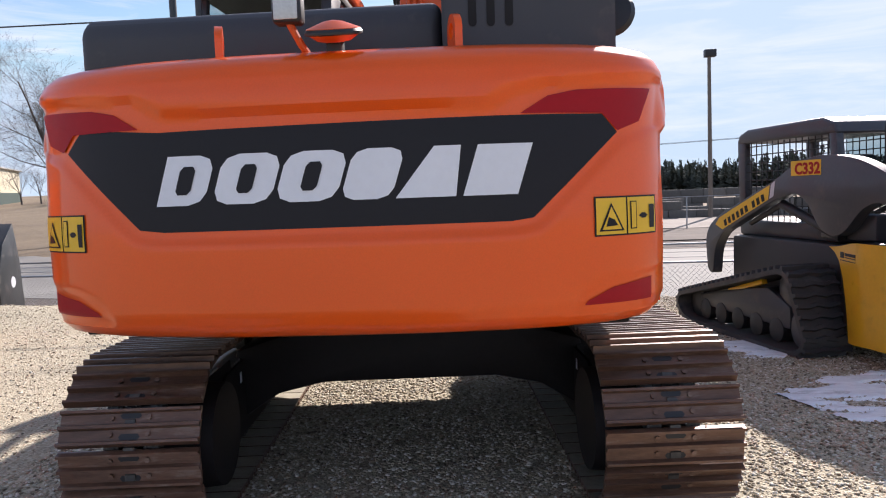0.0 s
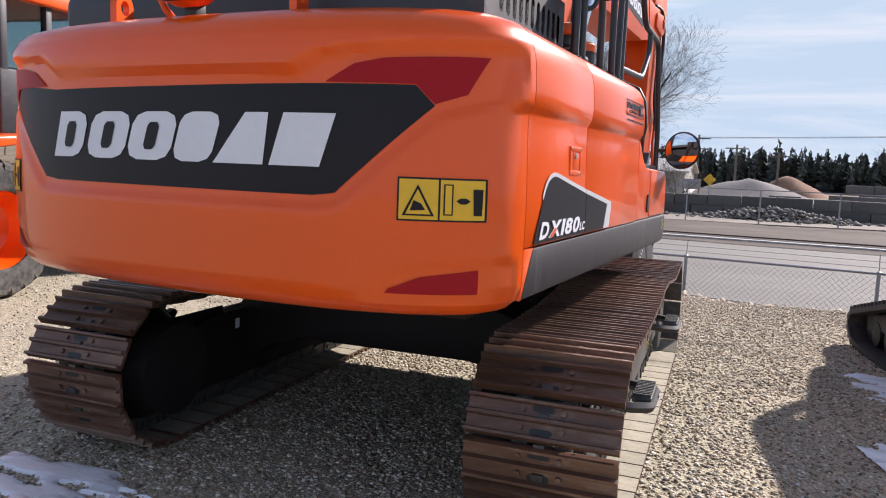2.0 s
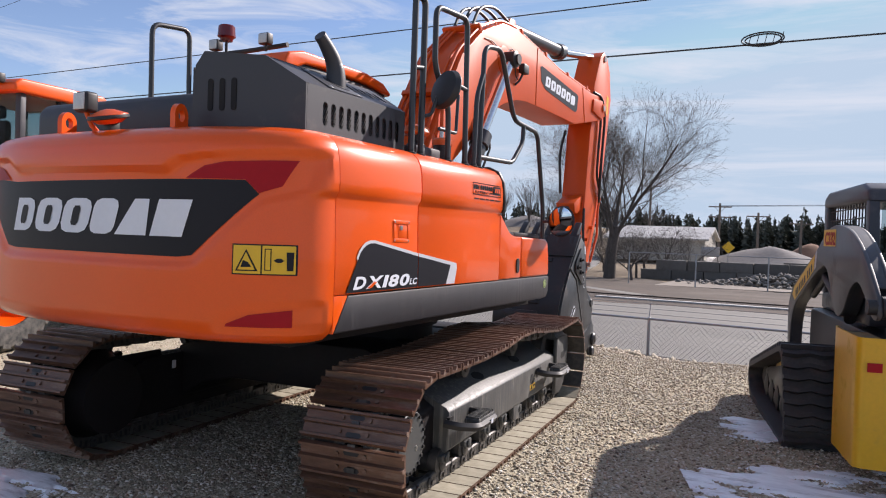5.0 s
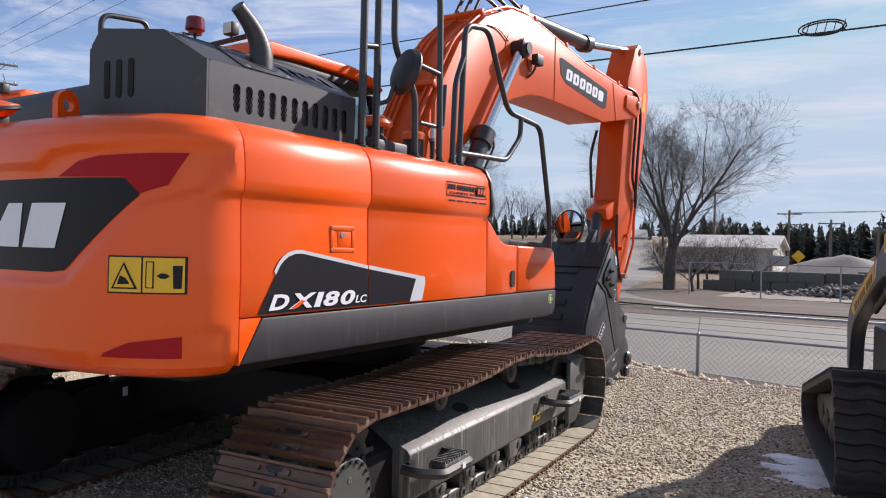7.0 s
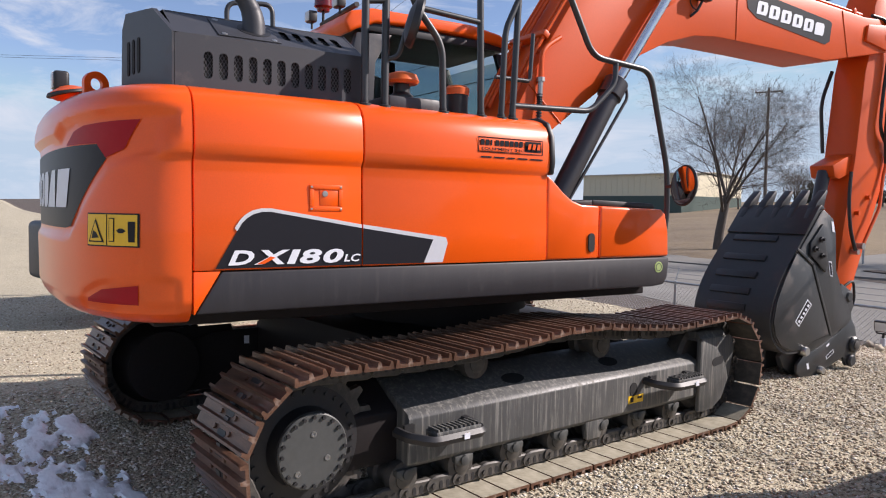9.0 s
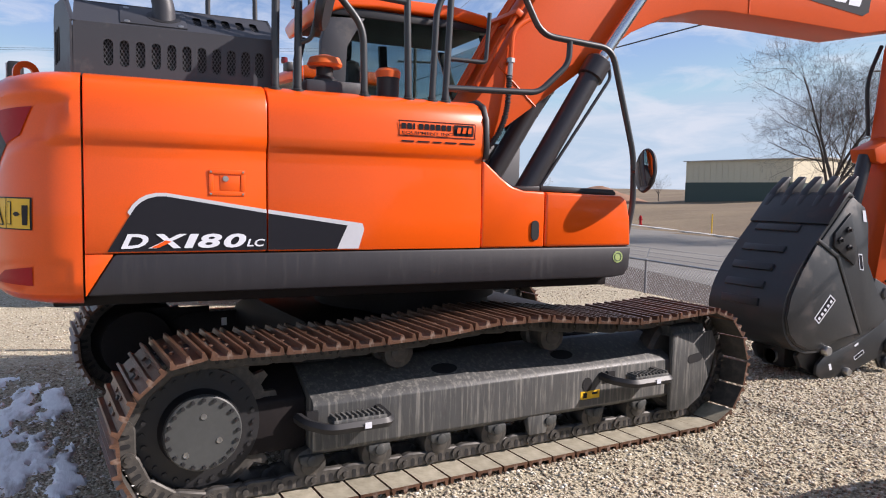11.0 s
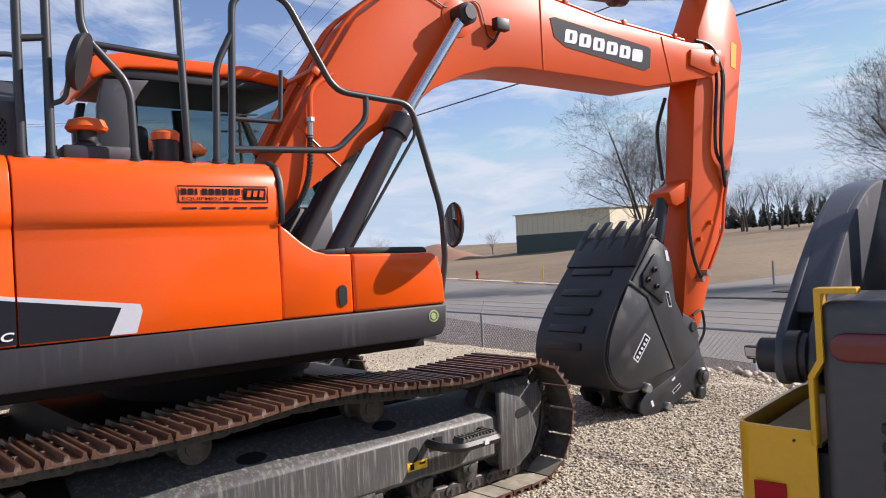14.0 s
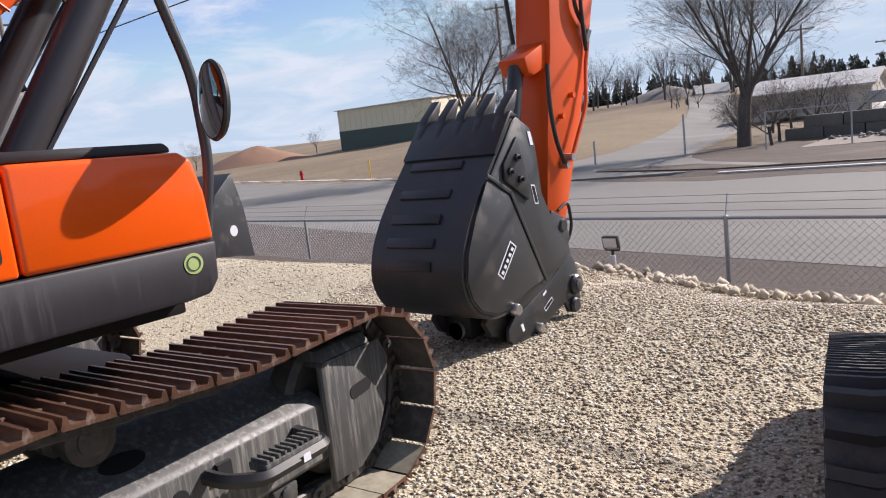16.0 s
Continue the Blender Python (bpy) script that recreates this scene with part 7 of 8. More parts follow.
part("top_rail", tube([(X0, fence_y(X0), 0.165), (X1, fence_y(X1), 0.165)], 0.020, 8), GALV, FENCE)
for k in range(3):
    part("barbed_strand", tube([(X0, fence_y(X0) + 0.035 + 0.033 * k, 0.25 + 0.09 * k), (X1, fence_y(X1) + 0.035 + 0.033 * k, 0.25 + 0.09 * k)], 0.004, 5), GALV, FENCE)
verts, faces = [], []
lo, hi, pitch, wr = -0.76, 0.155, 0.065, 0.0027
k = X0 - 1
while k < X1:
    for s in (1, -1):
        xa, xb = (k, k + (hi - lo)) if s > 0 else (k + (hi - lo), k)
        b = len(verts)
        for x, z in ((xa, lo), (xb, hi)):
            y = fence_y(x) + 0.003 * s
            verts += [(x - wr, y - wr, z), (x + wr, y - wr, z), (x, y + wr, z)]
        faces += [(b, b + 1, b + 4, b + 3), (b + 1, b + 2, b + 5, b + 4), (b + 2, b, b + 3, b + 5)]
    k += pitch * 1.41
me = bpy.data.meshes.new("wire_mesh")
me.from_pydata(verts, [], faces)
me.materials.append(GALV)
o = new("wire_mesh", me)
o.parent = FENCE
tagged(o, "diamond wire mesh", kind="stuff")

FL = thing("flood_lamp", "black flood lamp on a short pale post", "lamp", Matrix.Translation((-0.48, 7.4, -0.46)))
part("post", rod((0, 0, 0), (0, 0, 0.36), 0.035, 14), DECAL_GREY, FL, "pale pipe post")
part("lamp_head", moved(box(-0.10, -0.03, -0.075, 0.10, 0.03, 0.075, 0.012), Matrix.Translation((0, -0.02, 0.52)) @ Matrix.Rotation(radians(12), 4, "X")), BLACK, FL, "black lamp head")
part("lamp_glass", moved(box(-0.082, -0.034, -0.058, 0.082, -0.030, 0.058), Matrix.Translation((0, -0.02, 0.52)) @ Matrix.Rotation(radians(12), 4, "X")), LAMP_GLASS, FL)
part("yoke", tube([(-0.09, 0, 0.50), (-0.09, 0.01, 0.42), (0.09, 0.01, 0.42), (0.09, 0, 0.50)], 0.012, 6, 0.02), BLACK, FL)
part("stem", rod((0, 0, 0.34), (0, 0.01, 0.43), 0.018, 8), BLACK, FL)


def stones(name, places, mat, label, category, sizes, flat=0.7, seed=1):
    """Many small faceted stones in one mesh: places are (x, y, z) rows."""
    rng = np.random.default_rng(seed)
    n = len(places)
    base = np.array([(1, 0, 0), (0.31, 0.95, 0), (-0.81, 0.59, 0), (-0.81, -0.59, 0), (0.31, -0.95, 0), (0.1, 0.05, 0.9), (-0.1, 0.1, -0.9)])
    tri = np.array([(0, 1, 5), (1, 2, 5), (2, 3, 5), (3, 4, 5), (4, 0, 5), (1, 0, 6), (2, 1, 6), (3, 2, 6), (4, 3, 6), (0, 4, 6)])
    v = base[None] * (1 + 0.6 * (rng.random((n, 7, 3)) - 0.5))
    s = sizes[0] + (sizes[1] - sizes[0]) * rng.random(n) ** 2
    v = v * s[:, None, None] * np.stack([np.ones(n), 0.6 + 0.4 * rng.random(n), flat * (0.6 + 0.6 * rng.random(n))], 1)[:, None, :]
    tilt, turn = (rng.random(n) - 0.5) * 0.9, rng.random(n) * 2 * np.pi
    c, d = np.cos(tilt)[:, None], np.sin(tilt)[:, None]
    y, z = v[:, :, 1] * c - v[:, :, 2] * d, v[:, :, 1] * d + v[:, :, 2] * c
    c, d = np.cos(turn)[:, None], np.sin(turn)[:, None]
    v = np.stack([v[:, :, 0] * c - y * d, v[:, :, 0] * d + y * c, z], 2) + np.asarray(places)[:, None, :] + np.stack([np.zeros(n), np.zeros(n), s * 0.22], 1)[:, None, :]
    f = (tri[None] + 7 * np.arange(n)[:, None, None]).reshape(-1)
    me = bpy.data.meshes.new(name)
    me.vertices.add(7 * n)
    me.vertices.foreach_set("co", v.reshape(-1).astype(np.float32))
    me.loops.add(len(f))
    me.loops.foreach_set("vertex_index", f.astype(np.int32))
    me.polygons.add(len(f) // 3)
    me.polygons.foreach_set("loop_start", np.arange(0, len(f), 3, dtype=np.int32))
    me.update(calc_edges=True)
    me.materials.append(mat)
    return tagged(new(name, me), label, category, kind="stuff")


def gravel_material():
    m = surf("washed_gravel", (0.33, 0.295, 0.24), 0.85, var=0.15, bump=0.05, fine=90)
    n, l = m.node_tree.nodes, m.node_tree.links
    r = n.new("ShaderNodeValToRGB")
    for _ in range(3):
        r.color_ramp.elements.new(0.5)
    for e, (p, c) in zip(r.color_ramp.elements, ((0.0, (0.13, 0.095, 0.07)), (0.25, (0.34, 0.275, 0.19)), (0.5, (0.47, 0.40, 0.29)), (0.78, (0.56, 0.51, 0.41)), (1.0, (0.78, 0.74, 0.66)))):
        e.position, e.color = p, (*c, 1)
    l.new(n.new("ShaderNodeNewGeometry").outputs["Random Per Island"], r.inputs["Fac"])
    l.new(r.outputs["Color"], n["Principled BSDF"].inputs["Base Color"])
    return m


GRAVEL = gravel_material()
rng = np.random.default_rng(7)
rows = []
for x0, x1, y0, y1, per in ((-2.2, 4.6, -3.6, 6.0, 2050), (-2.2, 3.4, 6.0, 7.7, 1900), (-9.0, -2.2, -4.0, 7.8, 260)):
    n = int((x1 - x0) * (y1 - y0) * per)
    rows.append(np.stack([x0 + (x1 - x0) * rng.random(n), y0 + (y1 - y0) * rng.random(n)], 1))
xy = np.concatenate(rows)
xy = xy[xy[:, 1] + 0.32 * np.maximum(0, xy[:, 0]) < 7.0 + 0.12 * rng.normal(size=len(xy))]
gz = np.array([ground_z(a, b) for a, b in xy])
stones("gravel_stones", np.column_stack([xy, gz]), GRAVEL, "loose tan and grey washed gravel", "gravel", (0.0065, 0.0185), 0.6, 3)
rng = np.random.default_rng(11)
n = 900
rx = -3.0 + 9.0 * rng.random(n)
ry = 6.98 + 0.13 * rng.normal(size=n) - 0.32 * np.maximum(0, rx)
stones("rip_rap_rocks", np.array([(a, b, ground_z(a, b) + 0.03 * rng.random()) for a, b in zip(rx, ry)]), surf("rip_rap", (0.47, 0.41, 0.31), 0.85, var=0.25, bump=0.3, island=0.35), "pale broken rocks along the edge of the gravel", "rocks", (0.025, 0.085), 0.95, 5)


rng = np.random.default_rng(17)
n = 900
ux, uy = rng.normal(size=n) * 2.2 + 0.8, rng.normal(size=n) * 0.8
stones("rubble_heap", np.array([(a, 38.6 + b, ground_z(a, 38.6 + b) + max(0.0, 0.7 * math.exp(-(a - 0.8) ** 2 / 9 - b * b / 1.1) * rng.random() ** 0.4)) for a, b in zip(ux, uy)]), surf("broken_concrete", (0.20, 0.185, 0.165), 0.9, var=0.2, bump=0.2, island=0.35), "broken grey concrete rubble heaped before block walls", "rubble", (0.06, 0.24), 0.75, 8)
rows = []
for s in (1, -1):
    for y, z, a in LOOP:
        if y > -1.55 or not 0.16 < z < 0.80:
            continue
        for _ in range(2):
            if rng.random() < 0.45:
                continue
            cx_, run = s * 1.17 + rng.uniform(-0.26, 0.24), rng.uniform(0.01, 0.07)
            for _ in range(int(4 + 200 * run)):
                d = rng.choice((-0.075, -0.02, 0.045)) + rng.normal() * 0.006
                p = UM @ Vector((cx_ + rng.normal() * run, y + d * math.cos(a) + 0.014 * math.sin(a), z + d * math.sin(a) - 0.014 * math.cos(a)))
                rows.append(tuple(p))
FROST = surf("dirty_frost", (0.62, 0.61, 0.59), 0.7, var=0.25, bump=0.1, island=0.3)
stones("frost_crumbs", np.array(rows), FROST, "crumbs of dirty frost stuck to the track shoes", "frost", (0.003, 0.010), 0.7, 12)


def ice_patch(cx, cy, lx, ly, turn, seed, thick=0.029, label="thin streaky patch of grey white ice on gravel"):
    """A thin ragged sheet of ice that dips under the stones at its edges."""
    bm = bmesh.new()
    nx, ny = max(12, int(lx / 0.02)), max(12, int(ly / 0.02))
    m = Matrix.Translation((cx, cy, 0)) @ Matrix.Rotation(radians(turn), 4, "Z")
    grid = []
    for j in range(ny + 1):
        row = []
        for i in range(nx + 1):
            u, w = 2 * i / nx - 1, 2 * j / ny - 1
            p = m @ Vector((u * lx / 2, w * ly / 2, 0))
            h = 1.0 - (u * u + w * w) ** 0.8 + 1.5 * noise.fractal((p.x * 1.7, p.y * 5.2, seed), 0.7, 2.1, 6) + 0.75 * noise.noise((p.x * 5, p.y * 23, seed)) + 0.03
            row.append(bm.verts.new((p.x, p.y, ground_z(p.x, p.y) - 0.012 + min(thick, 0.055 * h))))
        grid.append(row)
    for a, b in zip(grid, grid[1:]):
        for i in range(nx):
            q = (a[i], a[i + 1], b[i + 1], b[i])
            if max(v.co.z - ground_z(v.co.x, v.co.y) for v in q) > -0.012:
                bm.faces.new(q)
    bmesh.ops.delete(bm, geom=[v for v in bm.verts if not v.link_faces], context="VERTS")
    bmesh.ops.recalc_face_normals(bm, faces=bm.faces)
    if sum(f.normal.z for f in bm.faces) < 0:
        bmesh.ops.reverse_faces(bm, faces=bm.faces)
    ob = new("ice_patch", mesh_of("ice_patch", bm, ICE))
    return tagged(ob, label, "ice", "ice patches")


ice_patch(-0.85, -2.55, 1.7, 0.85, 8, 1.0)
ice_patch(0.52, -2.30, 1.3, 0.62, 12, 2.0)
ice_patch(2.92, 1.75, 0.6, 1.0, 8, 3.0)
ice_patch(3.35, 0.15, 1.4, 1.3, 20, 4.0)
ice_patch(-1.2, -3.3, 1.2, 0.5, 5, 5.0)
# thin ice left along the far edge of the road
for x, y, lx in ((-5.4, 26.9, 3.6), (-11.3, 35.4, 1.8)):
    ice_patch(x, y, lx, 0.5, -6, x, 0.05, "thin streak of old ice at the road's edge")

# ---- trees ----
BRANCHING = {5: (6, 9, 8, 7, 4), 4: (5, 6, 5, 4), 3: (6, 5, 3)}


def bare_tree(name, base, height, spread, seed, label, levels=5, lean_=(0, 0), trunk_r=None, fork=0.28, rise=0.10):
    """A leafless tree: a short trunk, steep main limbs and finer and finer side branches."""
    rnd = random.Random(seed)
    groups = {"trunk": ([], []), "crown": ([], [])}
    counts = BRANCHING[levels]
    fine = 0.0034

    def limb(p, q, r0, r1, sides, where):
        vs, fs = groups[where]
        d = (q - p).normalized()
        u = d.orthogonal().normalized()
        w = d.cross(u)
        b = len(vs)
        for c, r in ((p, r0), (q, r1)):
            for k in range(sides):
                a = 2 * math.pi * k / sides
                vs.append(tuple(c + (u * math.cos(a) + w * math.sin(a)) * r))
        for k in range(sides):
            fs.append((b + k, b + (k + 1) % sides, b + sides + (k + 1) % sides, b + sides + k))

    def grow(p, d, length, r, level):
        segs = (3, 5, 4, 3, 2, 1)[level]
        where = "trunk" if level < 2 else "crown"
        sides = (9, 7, 5, 4, 3, 3)[level]
        taper = 0.2 if level == 0 else 0.72
        path = [(p, d, r)]
        for k in range(segs):
            d = (d + Vector((rnd.gauss(0, 1), rnd.gauss(0, 1), rnd.gauss(0, 1))) * (0.05 + 0.035 * level) + Vector((0, 0, rise if level else 0.0))).normalized()
            q, r1 = p + d * length / segs, r * (1 - taper * (k + 1) / segs)
            limb(p, q, max(path[-1][2], fine), max(r1, fine), sides, where)
            p = q
            path.append((p, d, r1))
        if level >= len(counts):
            return
        turn = rnd.uniform(0, 6.28)
        for i in range(counts[level]):
            f = (1.0 - 0.35 * rnd.random()) if level == 0 else 0.18 + 0.82 * (i + rnd.random()) / counts[level]
            j = min(segs - 1, int(f * segs))
            (pa, da, ra), (pb, db, rb) = path[j], path[j + 1]
            g = f * segs - j
            at, dd, rr = pa.lerp(pb, min(1, g)), da.lerp(db, min(1, g)), ra + (rb - ra) * min(1, g)
            turn += 2.4 + rnd.uniform(-0.5, 0.5)
            side = dd.orthogonal().normalized()
            side.rotate(Matrix.Rotation(turn, 3, dd))
            out = spread * (rnd.uniform(0.3, 1.05) if level == 0 else rnd.uniform(0.5, 1.15))
            nd = (dd + side * out).normalized()
            size = length * (1.9 * rnd.uniform(0.75, 1.1) if level == 0 else rnd.uniform(0.48, 0.74) * (1.15 - 0.5 * f))
            grow(at, nd, size, rr * (rnd.uniform(0.38, 0.58) if level == 0 else rnd.uniform(0.34, 0.5)), level + 1)

    grow(Vector((0, 0, -0.2)), Vector((*lean_, 1)).normalized(), height * (0.22 + fork * 0.25), trunk_r or height * 0.018, 0)
    t = thing(name, label, "tree", Matrix.Translation(base))
    for nm, (vs, fs) in groups.items():
        me = bpy.data.meshes.new(nm)
        me.from_pydata(vs, [], fs)
        me.materials.append(BARK)
        me.shade_smooth()
        ob = new(nm, me)
        ob.parent = t
    return t


def on_ground(x, y, dz=0.0):
    return (x, y, ground_z(x, y) + dz)


bare_tree("bare_tree", on_ground(-8.4, 37.6), 13.4, 0.92, 3, "large leafless tree with ascending grey branches by the road", 5, fork=0.1, trunk_r=0.36, rise=0.11)
bare_tree("bare_tree", on_ground(-25.0, 36.5), 14.0, 1.3, 8, "tall leafless tree with dark branches beyond the road", 5, fork=0.15, trunk_r=0.3, rise=0.04)
bare_tree("bare_tree", on_ground(-6.9, 37.0), 4.8, 1.5, 21, "leafless brushy tree beside a larger one", 4, (-0.2, 0.1), fork=0.1, rise=0.0)
for i, (x, y, h) in enumerate(((-8.9, 39.6, 4.2), (-7.6, 40.8, 5.0), (-6.2, 42.5, 5.6), (-9.8, 42.0, 4.4), (-11.0, 45.5, 5.0), (-8.3, 46.0, 5.2), (-5.0, 45.0, 4.6), (-10.2, 49.0, 5.0), (-7.2, 50.0, 4.8))):
    bare_tree("bare_shrub", on_ground(x, y), h, 1.25, 130 + i, "leafless grey brown brush behind a tall tree", 4, fork=0.02, rise=0.04)
for i, (x, y, h) in enumerate(((-62, 104, 9), (-52, 110, 8), (-45, 116, 10), (-38, 112, 9), (-112, 100, 6), (-150, 96, 8), (-30, 118, 8), (-24, 110, 9))):
    bare_tree("bare_tree", on_ground(x, y), h, 0.9, 40 + i, "leafless tree on the far slope", 4, fork=0.15)
rnd = random.Random(31)
for i in range(30):
    x = -74 + 1.8 * i + rnd.uniform(-1, 1)
    bare_tree("bare_tree", on_ground(x, 112 + rnd.uniform(-5, 6)), rnd.uniform(7.0, 11.0), 0.8, 80 + i, "leafless grey brown tree of a far wood", 4, fork=0.15)
for i, (x, y, h) in enumerate(((12, 95, 8), (17, 99, 7), (-26, 96, 7))):
    bare_tree("bare_tree", on_ground(x, y), h, 0.9, 60 + i, "pale leafless tree before the pines", 4, fork=0.15)


def pine_wood(name, rows, label, seed, per=150):
    """A far belt of conifers: each a spire of many drooping sprays."""
    rng = np.random.default_rng(seed)
    t = np.array([(x, y, ground_z(x, y), h) for x, y, h in rows])
    n = len(t) * per
    base, h = np.repeat(t[:, :3], per, 0), np.repeat(t[:, 3], per)
    wide = np.repeat(rng.uniform(0.17, 0.30, len(t)), per)
    f = rng.random(n) ** 1.25
    reach = h * wide * np.clip(1.06 - f, 0.03, 1) ** 0.75 * rng.uniform(0.45, 1.15, n)
    a = rng.random(n) * 2 * np.pi
    out = np.stack([np.cos(a), np.sin(a), np.zeros(n)], 1)
    side = np.stack([-np.sin(a), np.cos(a), np.zeros(n)], 1)
    root = base + out * (0.12 * reach)[:, None]
    root[:, 2] += h * (0.06 + 0.92 * f)
    tip = root + out * reach[:, None]
    tip[:, 2] += h * rng.uniform(-0.075, 0.05, n)
    mid = (root + tip) / 2
    half = (reach * rng.uniform(0.22, 0.48, n))[:, None]
    up = np.zeros((n, 3))
    up[:, 2] = h * rng.uniform(0.01, 0.05, n)
    v = np.stack([root + up, mid + side * half - up, tip, mid - side * half + up], 1).reshape(-1, 3)
    q = np.arange(n)[:, None] * 4
    me = bpy.data.meshes.new(name)
    me.from_pydata(v.tolist(), [], (q + np.array([[0, 1, 2, 3]])).tolist())
    me.materials.append(CONIFER)
    return tagged(new(name, me), label, "woods", kind="stuff")


rnd = random.Random(5)
rows = []
for k in range(1000):
    x = rnd.uniform(-26, 100)
    rows.append((x, 112 + 18 * rnd.random() + 0.05 * x, rnd.uniform(3.6, 6.6) + 1.4 * noise.noise((x * 0.09, 0, 4)) + (1.2 if rnd.random() < 0.06 else 0)))
for k in range(120):
    x = rnd.uniform(-80, -24)
    rows.append((x, 134 + 8 * rnd.random(), rnd.uniform(2.5, 5.0)))
pine_wood("pine_wood", rows, "dark belt of pines on the horizon", 6)
rnd = random.Random(9)
for k in range(26):
    x = rnd.uniform(-34, -12)
    bare_tree("bare_shrub", on_ground(x, 88 + rnd.uniform(-6, 8)), rnd.uniform(3, 5.5), 1.1, 100 + k, "leafless brown shrub at the wood's edge", 3, fork=0.05)

# ---- buildings, piles and blocks over the road ----
def shed(name, label, m, length, depth, eave, ridge, wall, base, roof, base_h=0.0):
    t = thing(name, label, "building", m)
    part("wall", prism([(0, base_h), (0, eave), (depth / 2, ridge), (depth, eave), (depth, base_h)], "x", 0, length), wall, t, "ribbed steel wall")
    if base:
        part("wall_base", prism([(-0.03, -2.5), (-0.03, base_h), (depth + 0.03, base_h), (depth + 0.03, -2.5)], "x", -0.03, length + 0.03), base, t, "dark green lower wall")
    part("roof", join(prism([(-0.4, eave - 0.05), (depth / 2, ridge + 0.02), (depth / 2, ridge + 0.22), (-0.4, eave + 0.12)], "x", -0.4, length + 0.4), prism([(depth + 0.4, eave - 0.05), (depth / 2, ridge + 0.02), (depth / 2, ridge + 0.22), (depth + 0.4, eave + 0.12)], "x", -0.4, length + 0.4)), roof, t, "pale steel roof")
    rib = mesh_of("wall_rib", box(0, -0.05, base_h, 0.06, -0.001, eave), wall)
    for k in range(int(length / 1.2)):
        piece("wall_rib", rib, t, Matrix.Translation((0.3 + 1.2 * k, 0, 0)))
    return t


bm_m = Matrix.Translation((-99.7, 95.5, 3.0)) @ Matrix.Rotation(radians(10), 4, "Z")
shed("steel_warehouse", "long tan steel warehouse with a dark green base band", bm_m, 20.5, 22, 5.3, 5.8, SHED_WALL, SHED_GREEN, ROOF, 1.5)
shed("white_shed", "low white steel shed with a pale roof", Matrix.Translation((-16.6, 66, -0.25)) @ Matrix.Rotation(radians(2), 4, "Z"), 9.0, 9, 2.0, 3.1, SHED_WHITE, None, ROOF, 0.0)


def heap(name, label, cx, cy, rx_, ry_, h, mat, seed):
    bm = bmesh.new()
    n, rings = 28, 8
    last = None
    top = bm.verts.new((cx, cy, ground_z(cx, cy) + h))
    for j in range(1, rings + 1):
        f = j / rings
        ring = []
        for k in range(n):
            a = 2 * math.pi * k / n
            w = 1 + 0.22 * noise.noise((math.cos(a) * 1.5, math.sin(a) * 1.5, seed))
            x, y = cx + rx_ * f * w * math.cos(a), cy + ry_ * f * w * math.sin(a)
            ring.append(bm.verts.new((x, y, ground_z(x, y) - 0.1 * f + h * (1 - f ** 1.25) * (1 + 0.15 * noise.noise((x * 0.5, y * 0.5, seed))))))
        for k in range(n):
            if last is None:
                bm.faces.new((top, ring[k], ring[(k + 1) % n]))
            else:
                bm.faces.new((last[k], ring[k], ring[(k + 1) % n], last[(k + 1) % n]))
        last = ring
    bmesh.ops.recalc_face_normals(bm, faces=bm.faces)
    return tagged(new(name, mesh_of(name, bm, mat)), label, "pile")


heap("gravel_mound", "broad grey pile of aggregate", -2.4, 70, 6.5, 5, 1.9, PILE, 1)
heap("gravel_mound", "low grey pile of aggregate", 12, 74, 6, 5, 2.6, PILE, 2)
heap("gravel_mound", "small pale pile of crushed stone", -8.6, 70, 3.5, 3, 1.5, ROOF, 3)
heap("soil_mound", "reddish brown soil pile", 0.6, 84, 4, 4, 2.2, PILE_BROWN, 4)
heap("soil_mound", "brown soil pile on the far slope", -117, 88, 13, 9, 3.4, PILE_BROWN, 5)
heap("gravel_mound", "distant low grey pile", -46, 118, 8, 5, 2.0, PILE, 6)
WALLS = thing("block_wall", "low grey concrete block bay walls", "wall", None, "", "structure")
blk = mesh_of("concrete_block", box(-0.9, -0.3, 0, 0.9, 0.3, 0.6, 0.03), BLOCK)
rnd = random.Random(4)
for y, x0, x1, tiers in ((41.0, -6.4, 9, 2), (46.0, -1.5, 24, 2), (52.0, 2, 22, 2), (58.0, 6, 26, 3)):
    for t in range(tiers):
        x = x0 + (0.9 if t % 2 else 0)
        while x < x1:
            if rnd.random() > 0.12 + 0.12 * t:
                piece("concrete_block", blk, WALLS, Matrix.Translation((x, y + rnd.uniform(-0.05, 0.05), ground_z(x, y) + 0.6 * t - 0.02)) @ Matrix.Rotation(radians(rnd.uniform(-1.5, 1.5)), 4, "Z"))
            x += 1.84
F2 = thing("far_fence", "distant chain link fence on thin posts", "fence")
for k in range(13):
    x = -6.4 + 3.4 * k
    y = 34.2
    part("post", rod((x, y, ground_z(x, y) - 0.1), (x, y, ground_z(x, y) + 1.7), 0.035, 8), GALV, F2)
part("top_rail", tube([(-6.4, 34.2, ground_z(-6.4, 34.2) + 1.7), (10, 34.2, ground_z(10, 34.2) + 1.7), (37, 34.2, ground_z(37, 34.2) + 1.7)], 0.022, 6), GALV, F2)

hz_ = ground_z(-36, 110)
shed("white_house", "small white house among far trees", Matrix.Translation((-37.3, 110, hz_ - 2.2)) @ Matrix.Rotation(radians(28), 4, "Z"), 4.2, 4.2, 2.2, 3.4, surf("white_siding", (0.70, 0.70, 0.69), 0.7, var=0.06, bump=0.02), None, ROOF, 0.0)

